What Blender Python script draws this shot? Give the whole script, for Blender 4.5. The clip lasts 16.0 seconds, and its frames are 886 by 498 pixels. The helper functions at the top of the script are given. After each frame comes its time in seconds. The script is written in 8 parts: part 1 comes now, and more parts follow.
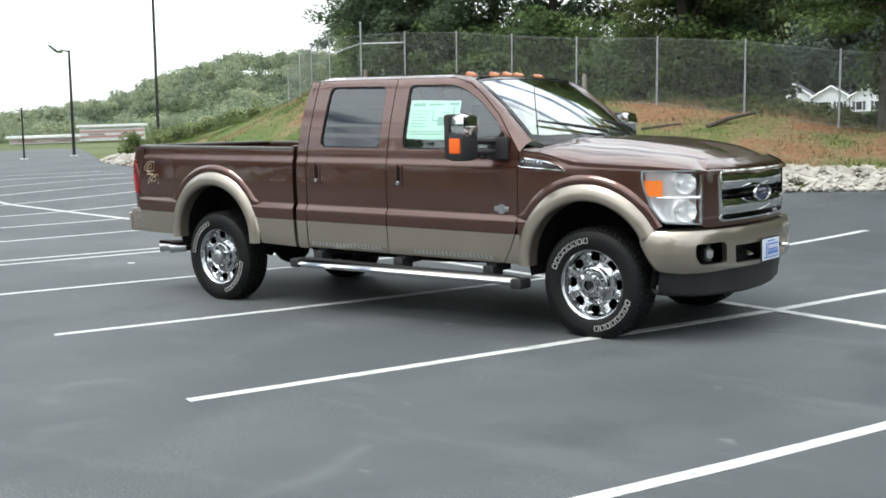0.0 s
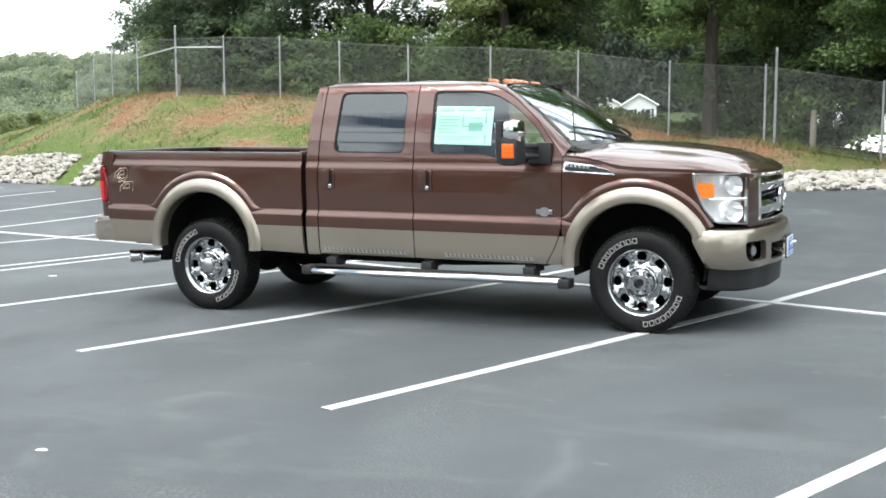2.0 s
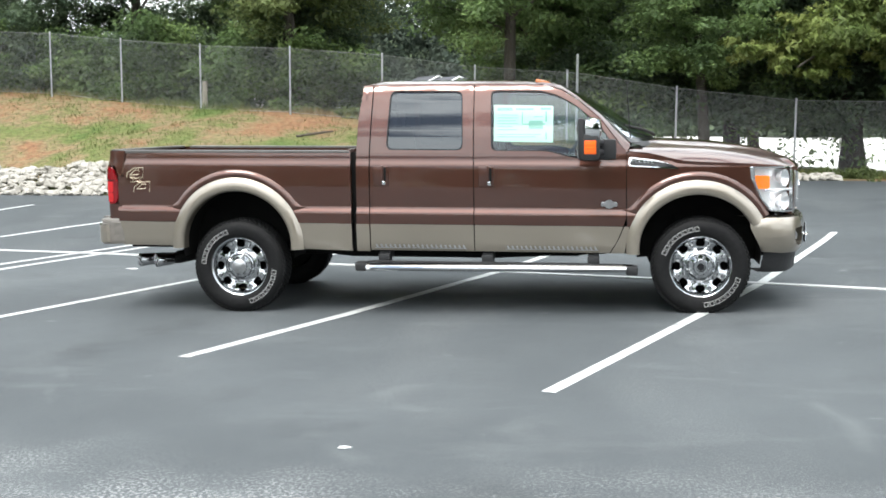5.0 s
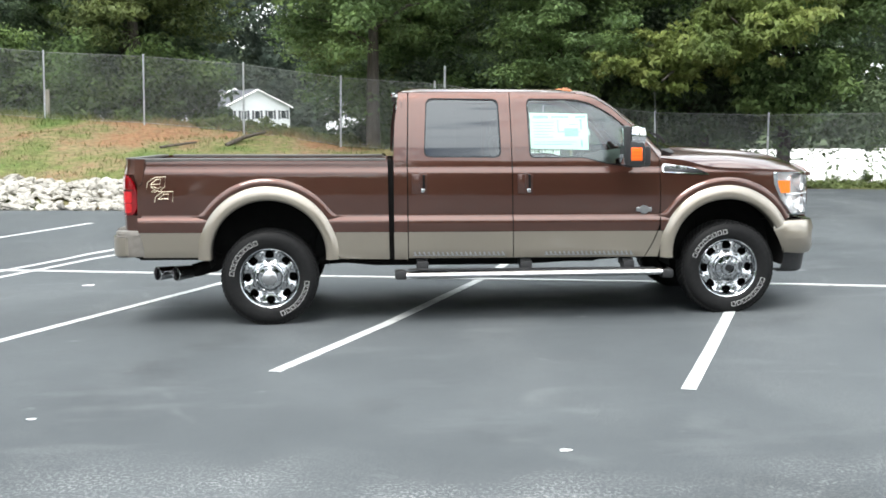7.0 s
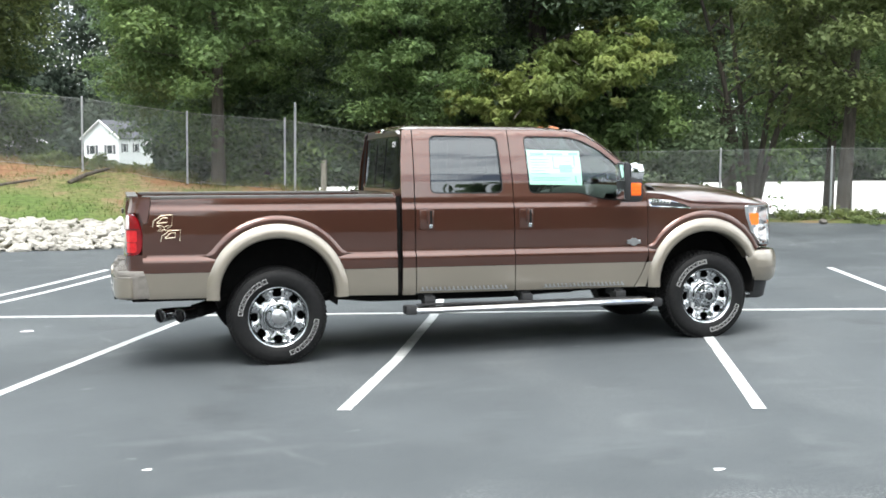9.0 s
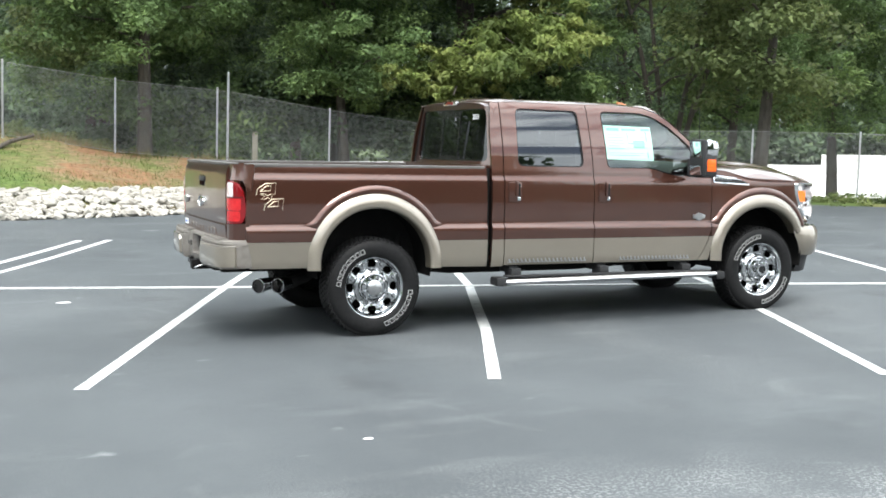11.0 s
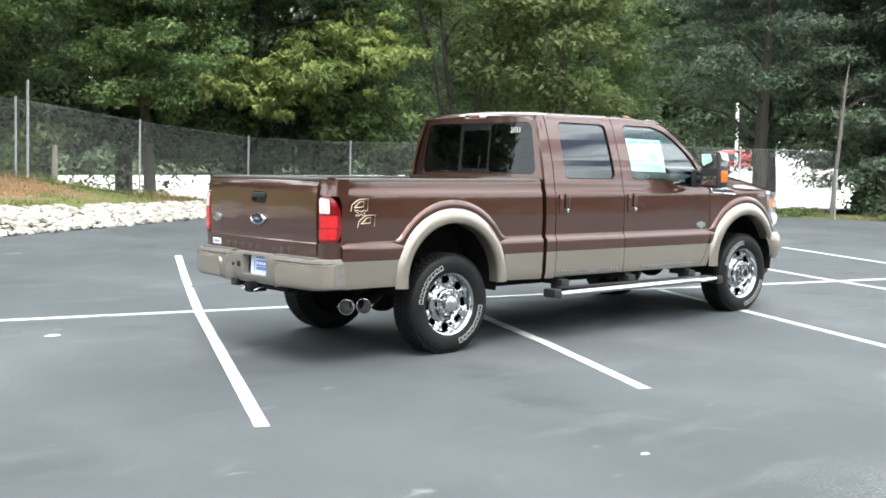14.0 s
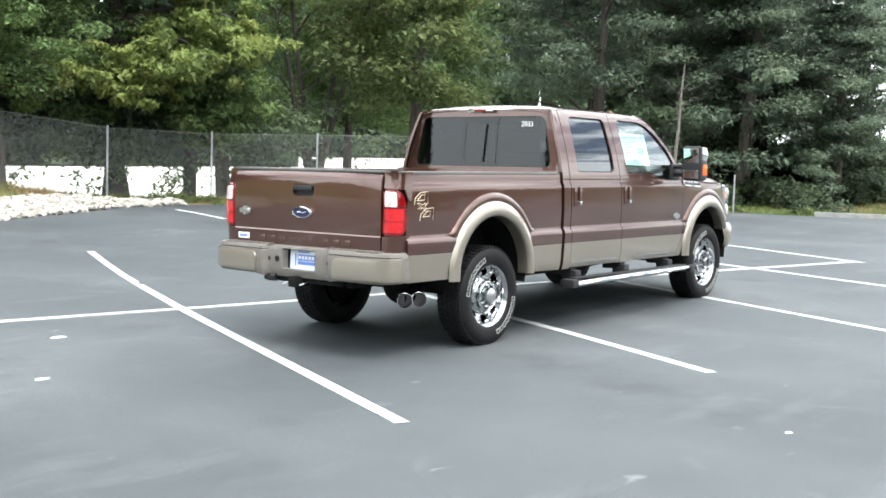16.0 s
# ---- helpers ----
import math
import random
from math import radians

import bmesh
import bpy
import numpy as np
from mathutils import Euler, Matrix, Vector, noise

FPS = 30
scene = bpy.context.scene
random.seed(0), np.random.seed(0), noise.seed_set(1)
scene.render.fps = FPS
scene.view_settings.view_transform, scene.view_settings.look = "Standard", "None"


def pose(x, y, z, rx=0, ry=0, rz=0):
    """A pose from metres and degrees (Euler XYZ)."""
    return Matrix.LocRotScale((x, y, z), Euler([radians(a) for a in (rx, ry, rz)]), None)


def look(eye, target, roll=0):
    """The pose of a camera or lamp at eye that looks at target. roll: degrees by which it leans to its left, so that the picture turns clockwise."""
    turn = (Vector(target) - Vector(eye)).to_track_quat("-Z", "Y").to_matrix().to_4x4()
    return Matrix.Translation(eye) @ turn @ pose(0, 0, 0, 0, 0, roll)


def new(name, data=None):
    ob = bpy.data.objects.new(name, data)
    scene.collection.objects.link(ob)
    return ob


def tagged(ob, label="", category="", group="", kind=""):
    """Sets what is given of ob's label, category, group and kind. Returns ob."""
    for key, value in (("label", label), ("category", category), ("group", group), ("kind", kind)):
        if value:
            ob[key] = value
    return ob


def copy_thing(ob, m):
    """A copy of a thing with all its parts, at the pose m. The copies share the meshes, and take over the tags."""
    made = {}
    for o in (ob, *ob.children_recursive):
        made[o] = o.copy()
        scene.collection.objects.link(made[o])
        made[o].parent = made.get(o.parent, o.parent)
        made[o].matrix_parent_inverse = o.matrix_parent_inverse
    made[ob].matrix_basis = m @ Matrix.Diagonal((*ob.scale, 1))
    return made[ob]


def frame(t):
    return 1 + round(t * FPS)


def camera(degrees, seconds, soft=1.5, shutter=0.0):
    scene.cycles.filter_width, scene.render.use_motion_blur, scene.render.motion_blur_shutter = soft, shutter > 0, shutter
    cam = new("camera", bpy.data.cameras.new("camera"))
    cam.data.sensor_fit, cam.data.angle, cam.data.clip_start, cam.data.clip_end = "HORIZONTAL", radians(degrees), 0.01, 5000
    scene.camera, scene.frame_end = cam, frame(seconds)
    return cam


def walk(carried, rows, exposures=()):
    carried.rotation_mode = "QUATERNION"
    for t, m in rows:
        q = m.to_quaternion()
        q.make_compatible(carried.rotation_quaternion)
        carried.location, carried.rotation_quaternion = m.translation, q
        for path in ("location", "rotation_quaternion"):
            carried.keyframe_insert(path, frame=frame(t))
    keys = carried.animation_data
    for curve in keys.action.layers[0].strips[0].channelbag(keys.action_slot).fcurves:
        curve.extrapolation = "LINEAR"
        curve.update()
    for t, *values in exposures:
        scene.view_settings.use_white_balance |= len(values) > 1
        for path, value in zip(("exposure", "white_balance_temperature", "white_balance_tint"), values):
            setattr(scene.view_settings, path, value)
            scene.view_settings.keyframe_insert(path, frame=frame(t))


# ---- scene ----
cam = camera(41.7, 16.0, 1.7)
PATH = [
    (0, (8.261, -8.233, 1.643), (7.047, -6.66, 1.417), -1.8),
    (0.5, (7.812, -8.594, 1.65), (6.701, -6.947, 1.423), -1.5),
    (1, (7.323, -8.942, 1.662), (6.307, -7.236, 1.43), -1.3),
    (1.5, (6.812, -9.225, 1.668), (5.89, -7.465, 1.438), -0.7),
    (2, (6.328, -9.57, 1.7), (5.494, -7.767, 1.473), -1.5),
    (2.5, (5.798, -9.818, 1.691), (5.059, -7.976, 1.449), -0.7),
    (3, (5.312, -10.121, 1.693), (4.667, -8.243, 1.452), -2.4),
    (3.5, (4.779, -10.333, 1.691), (4.22, -8.427, 1.454), -1.2),
    (3.7, (4.559, -10.415, 1.702), (4.044, -8.496, 1.471), -1.2),
    (5.8, (2.312, -10.902, 1.746), (2.198, -8.919, 1.511), -1.2),
    (6, (2.042, -10.882, 1.733), (1.981, -8.896, 1.509), -1.2),
    (6.5, (1.434, -10.927, 1.73), (1.455, -8.939, 1.51), -0.2),
    (7, (0.882, -10.931, 1.741), (1.001, -8.947, 1.519), -1.0),
    (7.5, (0.341, -10.872, 1.751), (0.555, -8.895, 1.545), -2.0),
    (8, (-0.201, -10.862, 1.783), (0.151, -8.903, 1.59), -1.6),
    (8.5, (-0.74, -10.765, 1.788), (-0.28, -8.827, 1.614), -1.5),
    (9, (-1.285, -10.704, 1.779), (-0.75, -8.784, 1.612), -0.9),
    (9.5, (-1.814, -10.566, 1.769), (-1.272, -8.652, 1.568), -1.0),
    (10, (-2.309, -10.398, 1.779), (-1.691, -8.509, 1.558), -0.4),
    (10.2, (-2.547, -10.373, 1.774), (-1.891, -8.496, 1.552), 0.1),
    (12.3, (-4.588, -9.202, 1.728), (-3.569, -7.492, 1.53), -0.1),
    (12.5, (-4.793, -9.119, 1.737), (-3.743, -7.428, 1.534), 0.2),
    (13, (-5.275, -8.831, 1.747), (-4.15, -7.191, 1.536), -0.2),
    (13.5, (-5.696, -8.464, 1.738), (-4.497, -6.875, 1.536), 0.4),
    (14, (-6.174, -8.142, 1.734), (-4.889, -6.621, 1.551), 0.4),
    (14.5, (-6.597, -7.77, 1.719), (-5.23, -6.322, 1.536), -0.2),
    (15, (-7.0, -7.392, 1.713), (-5.559, -6.016, 1.536), 0.4),
    (15.5, (-7.425, -7.009, 1.724), (-5.922, -5.702, 1.544), 0.9),
    (16, (-7.776, -6.568, 1.718), (-6.213, -5.335, 1.526), 0.9),
]
walk(cam, [(t, look(eye, target, roll)) for t, eye, target, roll in PATH],
     [(0, 0.82), (1.5, 1.12), (3.5, 1.26), (7, 1.35), (12.5, 1.54), (16, 1.68), (16.5, 1.7)])
# ---- light ----
world = bpy.data.worlds.new("sky")
scene.world = world
world.use_nodes = True
wt = world.node_tree
wt.nodes.clear()
w_out = wt.nodes.new("ShaderNodeOutputWorld")
w_bg = wt.nodes.new("ShaderNodeBackground")
w_sky = wt.nodes.new("ShaderNodeTexSky")
w_sky.sky_type = "NISHITA"
w_sky.sun_disc = False
w_sky.sun_elevation = radians(60)
w_sky.sun_rotation = radians(155)
w_sky.air_density, w_sky.dust_density, w_sky.ozone_density = 1.0, 3.0, 1.0
w_co = wt.nodes.new("ShaderNodeTexCoord")
w_map = wt.nodes.new("ShaderNodeMapping")
w_map.inputs["Scale"].default_value = (1.0, 1.0, 6.5)
w_noise = wt.nodes.new("ShaderNodeTexNoise")
w_noise.inputs["Scale"].default_value = 2.9
w_noise.inputs["Detail"].default_value = 6.0
w_noise.inputs["Roughness"].default_value = 0.55
w_ramp = wt.nodes.new("ShaderNodeValToRGB")
w_ramp.color_ramp.elements[0].position, w_ramp.color_ramp.elements[0].color = 0.45, (1.9, 2.4, 3.2, 1)
w_ramp.color_ramp.elements[1].position, w_ramp.color_ramp.elements[1].color = 0.555, (13.6, 14.4, 14.5, 1)
w_mix = wt.nodes.new("ShaderNodeMixRGB")
w_mix.inputs["Fac"].default_value = 0.82
wt.links.new(w_co.outputs["Generated"], w_map.inputs["Vector"])
wt.links.new(w_map.outputs["Vector"], w_noise.inputs["Vector"])
# the cloud is a little thinner on one side
w_dot = wt.nodes.new("ShaderNodeVectorMath")
w_dot.operation = "DOT_PRODUCT"
w_dot.inputs[1].default_value = (-0.75, 0.62, -1.1)
w_thin = wt.nodes.new("ShaderNodeMapRange")
w_thin.inputs["From Min"].default_value, w_thin.inputs["From Max"].default_value = 0.55, 0.86
w_thin.inputs["To Min"].default_value, w_thin.inputs["To Max"].default_value = 0.05, 0.2
w_add = wt.nodes.new("ShaderNodeMath")
wt.links.new(w_co.outputs["Generated"], w_dot.inputs[0])
wt.links.new(w_dot.outputs["Value"], w_thin.inputs["Value"])
wt.links.new(w_thin.outputs["Result"], w_add.inputs[0])
wt.links.new(w_noise.outputs["Fac"], w_add.inputs[1])
wt.links.new(w_add.outputs["Value"], w_ramp.inputs["Fac"])
wt.links.new(w_sky.outputs["Color"], w_mix.inputs["Color1"])
wt.links.new(w_ramp.outputs["Color"], w_mix.inputs["Color2"])
# an overcast sky is brighter overhead than at its rim
w_sep = wt.nodes.new("ShaderNodeSeparateXYZ")
w_up = wt.nodes.new("ShaderNodeMapRange")
w_up.inputs["From Min"].default_value, w_up.inputs["From Max"].default_value = 0.0, 0.9
w_up.inputs["To Min"].default_value, w_up.inputs["To Max"].default_value = 0.74, 1.45
w_mul = wt.nodes.new("ShaderNodeMixRGB")
w_mul.blend_type, w_mul.inputs["Fac"].default_value = "MULTIPLY", 1.0
wt.links.new(w_co.outputs["Generated"], w_sep.inputs["Vector"])
wt.links.new(w_sep.outputs["Z"], w_up.inputs["Value"])
wt.links.new(w_mix.outputs["Color"], w_mul.inputs["Color1"])
wt.links.new(w_up.outputs["Result"], w_mul.inputs["Color2"])
wt.links.new(w_mul.outputs["Color"], w_bg.inputs["Color"])
w_bg.inputs["Strength"].default_value = 0.1
wt.links.new(w_bg.outputs["Background"], w_out.inputs["Surface"])

sun_data = bpy.data.lights.new("sun", "SUN")
sun_data.energy, sun_data.angle, sun_data.color = 1.3, radians(25), (1.0, 0.97, 0.93)
sun = new("sun", sun_data)
sun.rotation_euler = Euler((radians(30), 0, radians(-25)))


# ---- materials ----
def mat(name, color, rough=0.6, metal=0.0, coat=0.0, spec=0.5, trans=0.0, ior=1.45, emit=None):
    m = bpy.data.materials.new(name)
    m.use_nodes = True
    p = m.node_tree.nodes["Principled BSDF"]
    p.inputs["Base Color"].default_value = (*color, 1)
    p.inputs["Roughness"].default_value = rough
    p.inputs["Metallic"].default_value = metal
    p.inputs["Coat Weight"].default_value = coat
    p.inputs["Coat Roughness"].default_value = 0.03
    p.inputs["Specular IOR Level"].default_value = spec
    p.inputs["Transmission Weight"].default_value = trans
    p.inputs["IOR"].default_value = ior
    return m


def noisy(m, stops, scale, detail=5.0, target="Base Color", stretch=(1, 1, 1), rough=0.6, second=None, bump=None, per_object=0.0, islands=0.0):
    """Colour from noise at one or two scales, with fine relief. Object coordinates are metres."""
    t = m.node_tree
    p = t.nodes["Principled BSDF"]
    co = t.nodes.new("ShaderNodeTexCoord")
    mp = t.nodes.new("ShaderNodeMapping")
    mp.inputs["Scale"].default_value = stretch
    t.links.new(co.outputs["Object"], mp.inputs["Vector"])
    n = t.nodes.new("ShaderNodeTexNoise")
    n.inputs["Scale"].default_value, n.inputs["Detail"].default_value, n.inputs["Roughness"].default_value = scale, detail, rough
    t.links.new(mp.outputs["Vector"], n.inputs["Vector"])
    r = t.nodes.new("ShaderNodeValToRGB")
    el = r.color_ramp.elements
    while len(el) < len(stops):
        el.new(0.5)
    for e, (pos, c) in zip(el, stops):
        e.position, e.color = pos, (*c, 1)
    t.links.new(n.outputs["Fac"], r.inputs["Fac"])
    out = r.outputs["Color"]
    if second:
        sc, lo, hi = second
        n2 = t.nodes.new("ShaderNodeTexNoise")
        n2.inputs["Scale"].default_value, n2.inputs["Detail"].default_value = sc, 4.0
        t.links.new(mp.outputs["Vector"], n2.inputs["Vector"])
        mr = t.nodes.new("ShaderNodeMapRange")
        mr.inputs["From Min"].default_value, mr.inputs["From Max"].default_value = 0.3, 0.7
        mr.inputs["To Min"].default_value, mr.inputs["To Max"].default_value = lo, hi
        t.links.new(n2.outputs["Fac"], mr.inputs["Value"])
        mul = t.nodes.new("ShaderNodeMixRGB")
        mul.blend_type, mul.inputs["Fac"].default_value = "MULTIPLY", 1.0
        t.links.new(out, mul.inputs["Color1"])
        t.links.new(mr.outputs["Result"], mul.inputs["Color2"])
        out = mul.outputs["Color"]
    for source, amount in (("Object Info", per_object), ("Geometry", islands)):
        if not amount:
            continue
        g = t.nodes.new("ShaderNodeObjectInfo" if source == "Object Info" else "ShaderNodeNewGeometry")
        mr = t.nodes.new("ShaderNodeMapRange")
        mr.inputs["To Min"].default_value, mr.inputs["To Max"].default_value = 1 - amount, 1 + amount
        t.links.new(g.outputs["Random" if source == "Object Info" else "Random Per Island"], mr.inputs["Value"])
        mul = t.nodes.new("ShaderNodeMixRGB")
        mul.blend_type, mul.inputs["Fac"].default_value = "MULTIPLY", 1.0
        t.links.new(out, mul.inputs["Color1"])
        t.links.new(mr.outputs["Result"], mul.inputs["Color2"])
        out = mul.outputs["Color"]
    t.links.new(out, p.inputs["Base Color"])
    if bump:
        sc, dist = bump
        n3 = t.nodes.new("ShaderNodeTexNoise")
        n3.inputs["Scale"].default_value, n3.inputs["Detail"].default_value = sc, 4.0
        t.links.new(mp.outputs["Vector"], n3.inputs["Vector"])
        b = t.nodes.new("ShaderNodeBump")
        b.inputs["Strength"].default_value, b.inputs["Distance"].default_value = 0.7, dist
        t.links.new(n3.outputs["Fac"], b.inputs["Height"])
        t.links.new(b.outputs["Normal"], p.inputs["Normal"])
    return m


def paint(name, color, metal, rough, flake):
    """Metallic car paint: coloured flake under a clear coat."""
    m = mat(name, color, rough, metal, 1.0)
    m.node_tree.nodes["Principled BSDF"].inputs["Coat IOR"].default_value = 1.66
    t = m.node_tree
    p = t.nodes["Principled BSDF"]
    p.inputs["Coat Roughness"].default_value = 0.06
    wave, bump = t.nodes.new("ShaderNodeTexNoise"), t.nodes.new("ShaderNodeBump")
    co = t.nodes.new("ShaderNodeTexCoord")
    wave.inputs["Scale"].default_value, wave.inputs["Detail"].default_value = 5.0, 2.0
    bump.inputs["Strength"].default_value, bump.inputs["Distance"].default_value = 0.35, 0.006
    t.links.new(co.outputs["Object"], wave.inputs["Vector"])
    t.links.new(wave.outputs["Fac"], bump.inputs["Height"])
    t.links.new(bump.outputs["Normal"], p.inputs["Coat Normal"])
    d = [c * (1 - flake) for c in color]
    h = [min(1, c * (1 + flake)) for c in color]
    return noisy(m, [(0.3, d), (0.7, h)], 900.0, 2.0, second=(1.3, 0.94, 1.06))


M_BROWN = paint("brown_paint", (0.085, 0.032, 0.0205), 0.72, 0.30, 0.35)
M_TAN = paint("tan_paint", (0.30, 0.262, 0.212), 0.72, 0.33, 0.15)
M_CHROME = noisy(mat("chrome", (0.82, 0.83, 0.84), 0.05, 1.0), [(0.3, (0.78, 0.79, 0.80)), (0.7, (0.86, 0.87, 0.88))], 6.0)
M_WHEEL = noisy(mat("wheel_chrome", (0.48, 0.49, 0.5), 0.06, 1.0), [(0.3, (0.43, 0.44, 0.45)), (0.7, (0.53, 0.54, 0.55))], 6.0)
M_LAMP = noisy(mat("lamp_reflector", (0.94, 0.94, 0.94), 0.26, 0.65), [(0.3, (0.9, 0.9, 0.91)), (0.7, (0.96, 0.96, 0.96))], 12.0, bump=(16.0, 0.006))
M_STEEL = noisy(mat("brushed_metal", (0.55, 0.55, 0.55), 0.28, 1.0), [(0.3, (0.45, 0.45, 0.46)), (0.7, (0.6, 0.6, 0.6))], 40.0)
M_TIP = noisy(mat("tip_metal", (0.7, 0.7, 0.71), 0.14, 1.0), [(0.3, (0.62, 0.62, 0.63)), (0.7, (0.76, 0.76, 0.77))], 30.0)
M_RAIL = noisy(mat("rail_moulding", (0.09, 0.085, 0.08), 0.45), [(0.3, (0.075, 0.07, 0.066)), (0.7, (0.11, 0.104, 0.098))], 18.0)
M_BLACK = noisy(mat("black_plastic", (0.018, 0.018, 0.019), 0.5), [(0.3, (0.014, 0.014, 0.015)), (0.7, (0.024, 0.024, 0.025))], 60.0, bump=(500.0, 0.0006))
M_GLOSSBLACK = mat("gloss_black", (0.012, 0.012, 0.013), 0.12)
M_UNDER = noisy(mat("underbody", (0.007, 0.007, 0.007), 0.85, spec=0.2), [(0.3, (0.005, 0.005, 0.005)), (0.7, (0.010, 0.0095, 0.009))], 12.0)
M_RUBBER = noisy(mat("tyre_rubber", (0.008, 0.008, 0.0085), 0.62, spec=0.22), [(0.3, (0.006, 0.006, 0.0065)), (0.7, (0.011, 0.011, 0.011))], 25.0, bump=(180.0, 0.001))
M_LETTER = mat("raised_white_rubber", (0.42, 0.42, 0.41), 0.6)
M_WHITE = noisy(mat("white_paint", (0.8, 0.8, 0.8), 0.45), [(0.3, (0.74, 0.74, 0.73)), (0.7, (0.84, 0.84, 0.84))], 1.5)
M_AMBER = mat("amber_lens", (0.9, 0.22, 0.02), 0.12, spec=0.6)
M_MARKER = mat("marker_lens", (0.50, 0.19, 0.085), 0.12, coat=0.6)
M_ORANGE = mat("orange_lens", (0.82, 0.13, 0.02), 0.15)
M_RED = noisy(mat("red_lens", (0.2, 0.004, 0.006), 0.1, coat=0.6), [(0.3, (0.12, 0.002, 0.004)), (0.7, (0.2, 0.003, 0.006))], 14.0)
M_REDBRIGHT = noisy(mat("bright_red_lens", (0.5, 0.01, 0.012), 0.08, coat=0.6), [(0.3, (0.40, 0.006, 0.010)), (0.7, (0.58, 0.016, 0.018))], 30.0)
M_CLEARLENS = noisy(mat("pale_lens", (0.6, 0.5, 0.5), 0.08, coat=0.6), [(0.35, (0.50, 0.36, 0.36)), (0.65, (0.72, 0.64, 0.64))], 45.0)
M_BLUE = mat("blue_enamel", (0.010, 0.013, 0.055), 0.12, coat=0.7)
M_PLATE = mat("plate_blue", (0.13, 0.22, 0.55), 0.4)
M_PLATEBASE = noisy(mat("plate_base", (0.6, 0.68, 0.78), 0.4), [(0.35, (0.62, 0.68, 0.76)), (0.65, (0.76, 0.79, 0.82))], 9.0)
M_PAPER = mat("sticker_paper", (0.64, 0.85, 0.77), 0.6)
M_PAPERDARK = mat("sticker_print", (0.30, 0.52, 0.46), 0.6)
M_GOLD = mat("decal_champagne", (0.56, 0.47, 0.34), 0.35, 0.4)
M_SEAT = noisy(mat("seat_leather", (0.06, 0.045, 0.035), 0.55), [(0.3, (0.05, 0.036, 0.028)), (0.7, (0.075, 0.055, 0.042))], 9.0)
M_DASH = noisy(mat("dashboard", (0.03, 0.028, 0.027), 0.6), [(0.3, (0.026, 0.024, 0.023)), (0.7, (0.036, 0.034, 0.032))], 30.0)
M_GREYSTEP = noisy(mat("bumper_step_plastic", (0.15, 0.135, 0.12), 0.5), [(0.3, (0.125, 0.114, 0.10)), (0.7, (0.17, 0.155, 0.138))], 25.0)


def glass(name, tint, through_share, straight=0.06, rise=4.0):
    """Car glass: a tinted see-through sheet with a mirror-like gloss that grows at grazing angles."""
    m = bpy.data.materials.new(name)
    m.use_nodes = True
    t = m.node_tree
    t.nodes.clear()
    o = t.nodes.new("ShaderNodeOutputMaterial")
    tr = t.nodes.new("ShaderNodeBsdfTransparent")
    tr.inputs["Color"].default_value = (*[c * through_share for c in tint], 1)
    gl = t.nodes.new("ShaderNodeBsdfGlossy")
    gl.inputs["Roughness"].default_value = 0.012
    gl.inputs["Color"].default_value = (0.93, 0.97, 1.0, 1)
    lw = t.nodes.new("ShaderNodeLayerWeight")
    lw.inputs["Blend"].default_value = 0.5
    pw = t.nodes.new("ShaderNodeMath")
    pw.operation, pw.inputs[1].default_value = "POWER", rise
    ma = t.nodes.new("ShaderNodeMath")
    ma.operation, ma.inputs[1].default_value, ma.inputs[2].default_value = "MULTIPLY_ADD", 0.92 - straight, straight
    mx = t.nodes.new("ShaderNodeMixShader")
    t.links.new(lw.outputs["Facing"], pw.inputs[0])
    t.links.new(pw.outputs["Value"], ma.inputs[0])
    t.links.new(ma.outputs["Value"], mx.inputs["Fac"])
    t.links.new(tr.outputs["BSDF"], mx.inputs[1])
    t.links.new(gl.outputs["BSDF"], mx.inputs[2])
    t.links.new(mx.outputs["Shader"], o.inputs["Surface"])
    return m


M_GLASS = glass("green_glass", (0.80, 0.95, 0.88), 0.86, 0.095, 2.8)
M_SCREEN = glass("screen_glass", (0.80, 0.95, 0.88), 0.8, 0.24, 2.6)
M_TINT = glass("privacy_glass", (0.55, 0.6, 0.7), 0.12, 0.10, 3.6)
M_REARTINT = glass("rear_privacy_glass", (0.5, 0.53, 0.58), 0.10, 0.045, 4.2)
M_LENS = glass("headlight_cover", (1, 1, 1), 0.95, 0.05)


# ---- mesh helpers ----
RAKE = 0.018
LEVEL = 0.011  # the body leans a little to its left


def part(name, bm, material, parent=None, label="", rake=False, smooth=False, sharp=35):
    """Links a bmesh as one mesh object under a thing or a part."""
    if rake:
        for v in bm.verts:
            v.co.z -= RAKE * v.co.x + LEVEL * (v.co.y + 0.95)
    bmesh.ops.recalc_face_normals(bm, faces=bm.faces) if smooth != "keep" else None
    if smooth:
        lim = radians(sharp)
        for f in bm.faces:
            f.smooth = True
        for e in bm.edges:
            if len(e.link_faces) == 2:
                e.smooth = e.calc_face_angle(0) < lim
            else:
                e.smooth = False
    me = bpy.data.meshes.new(name)
    bm.to_mesh(me)
    bm.free()
    for m in material if isinstance(material, (list, tuple)) else [material]:
        me.materials.append(m)
    ob = new(name, me)
    if parent:
        while parent.parent and parent.parent.parent:
            parent = parent.parent
        ob.parent = parent
    if label:
        tagged(ob, label)
    return ob


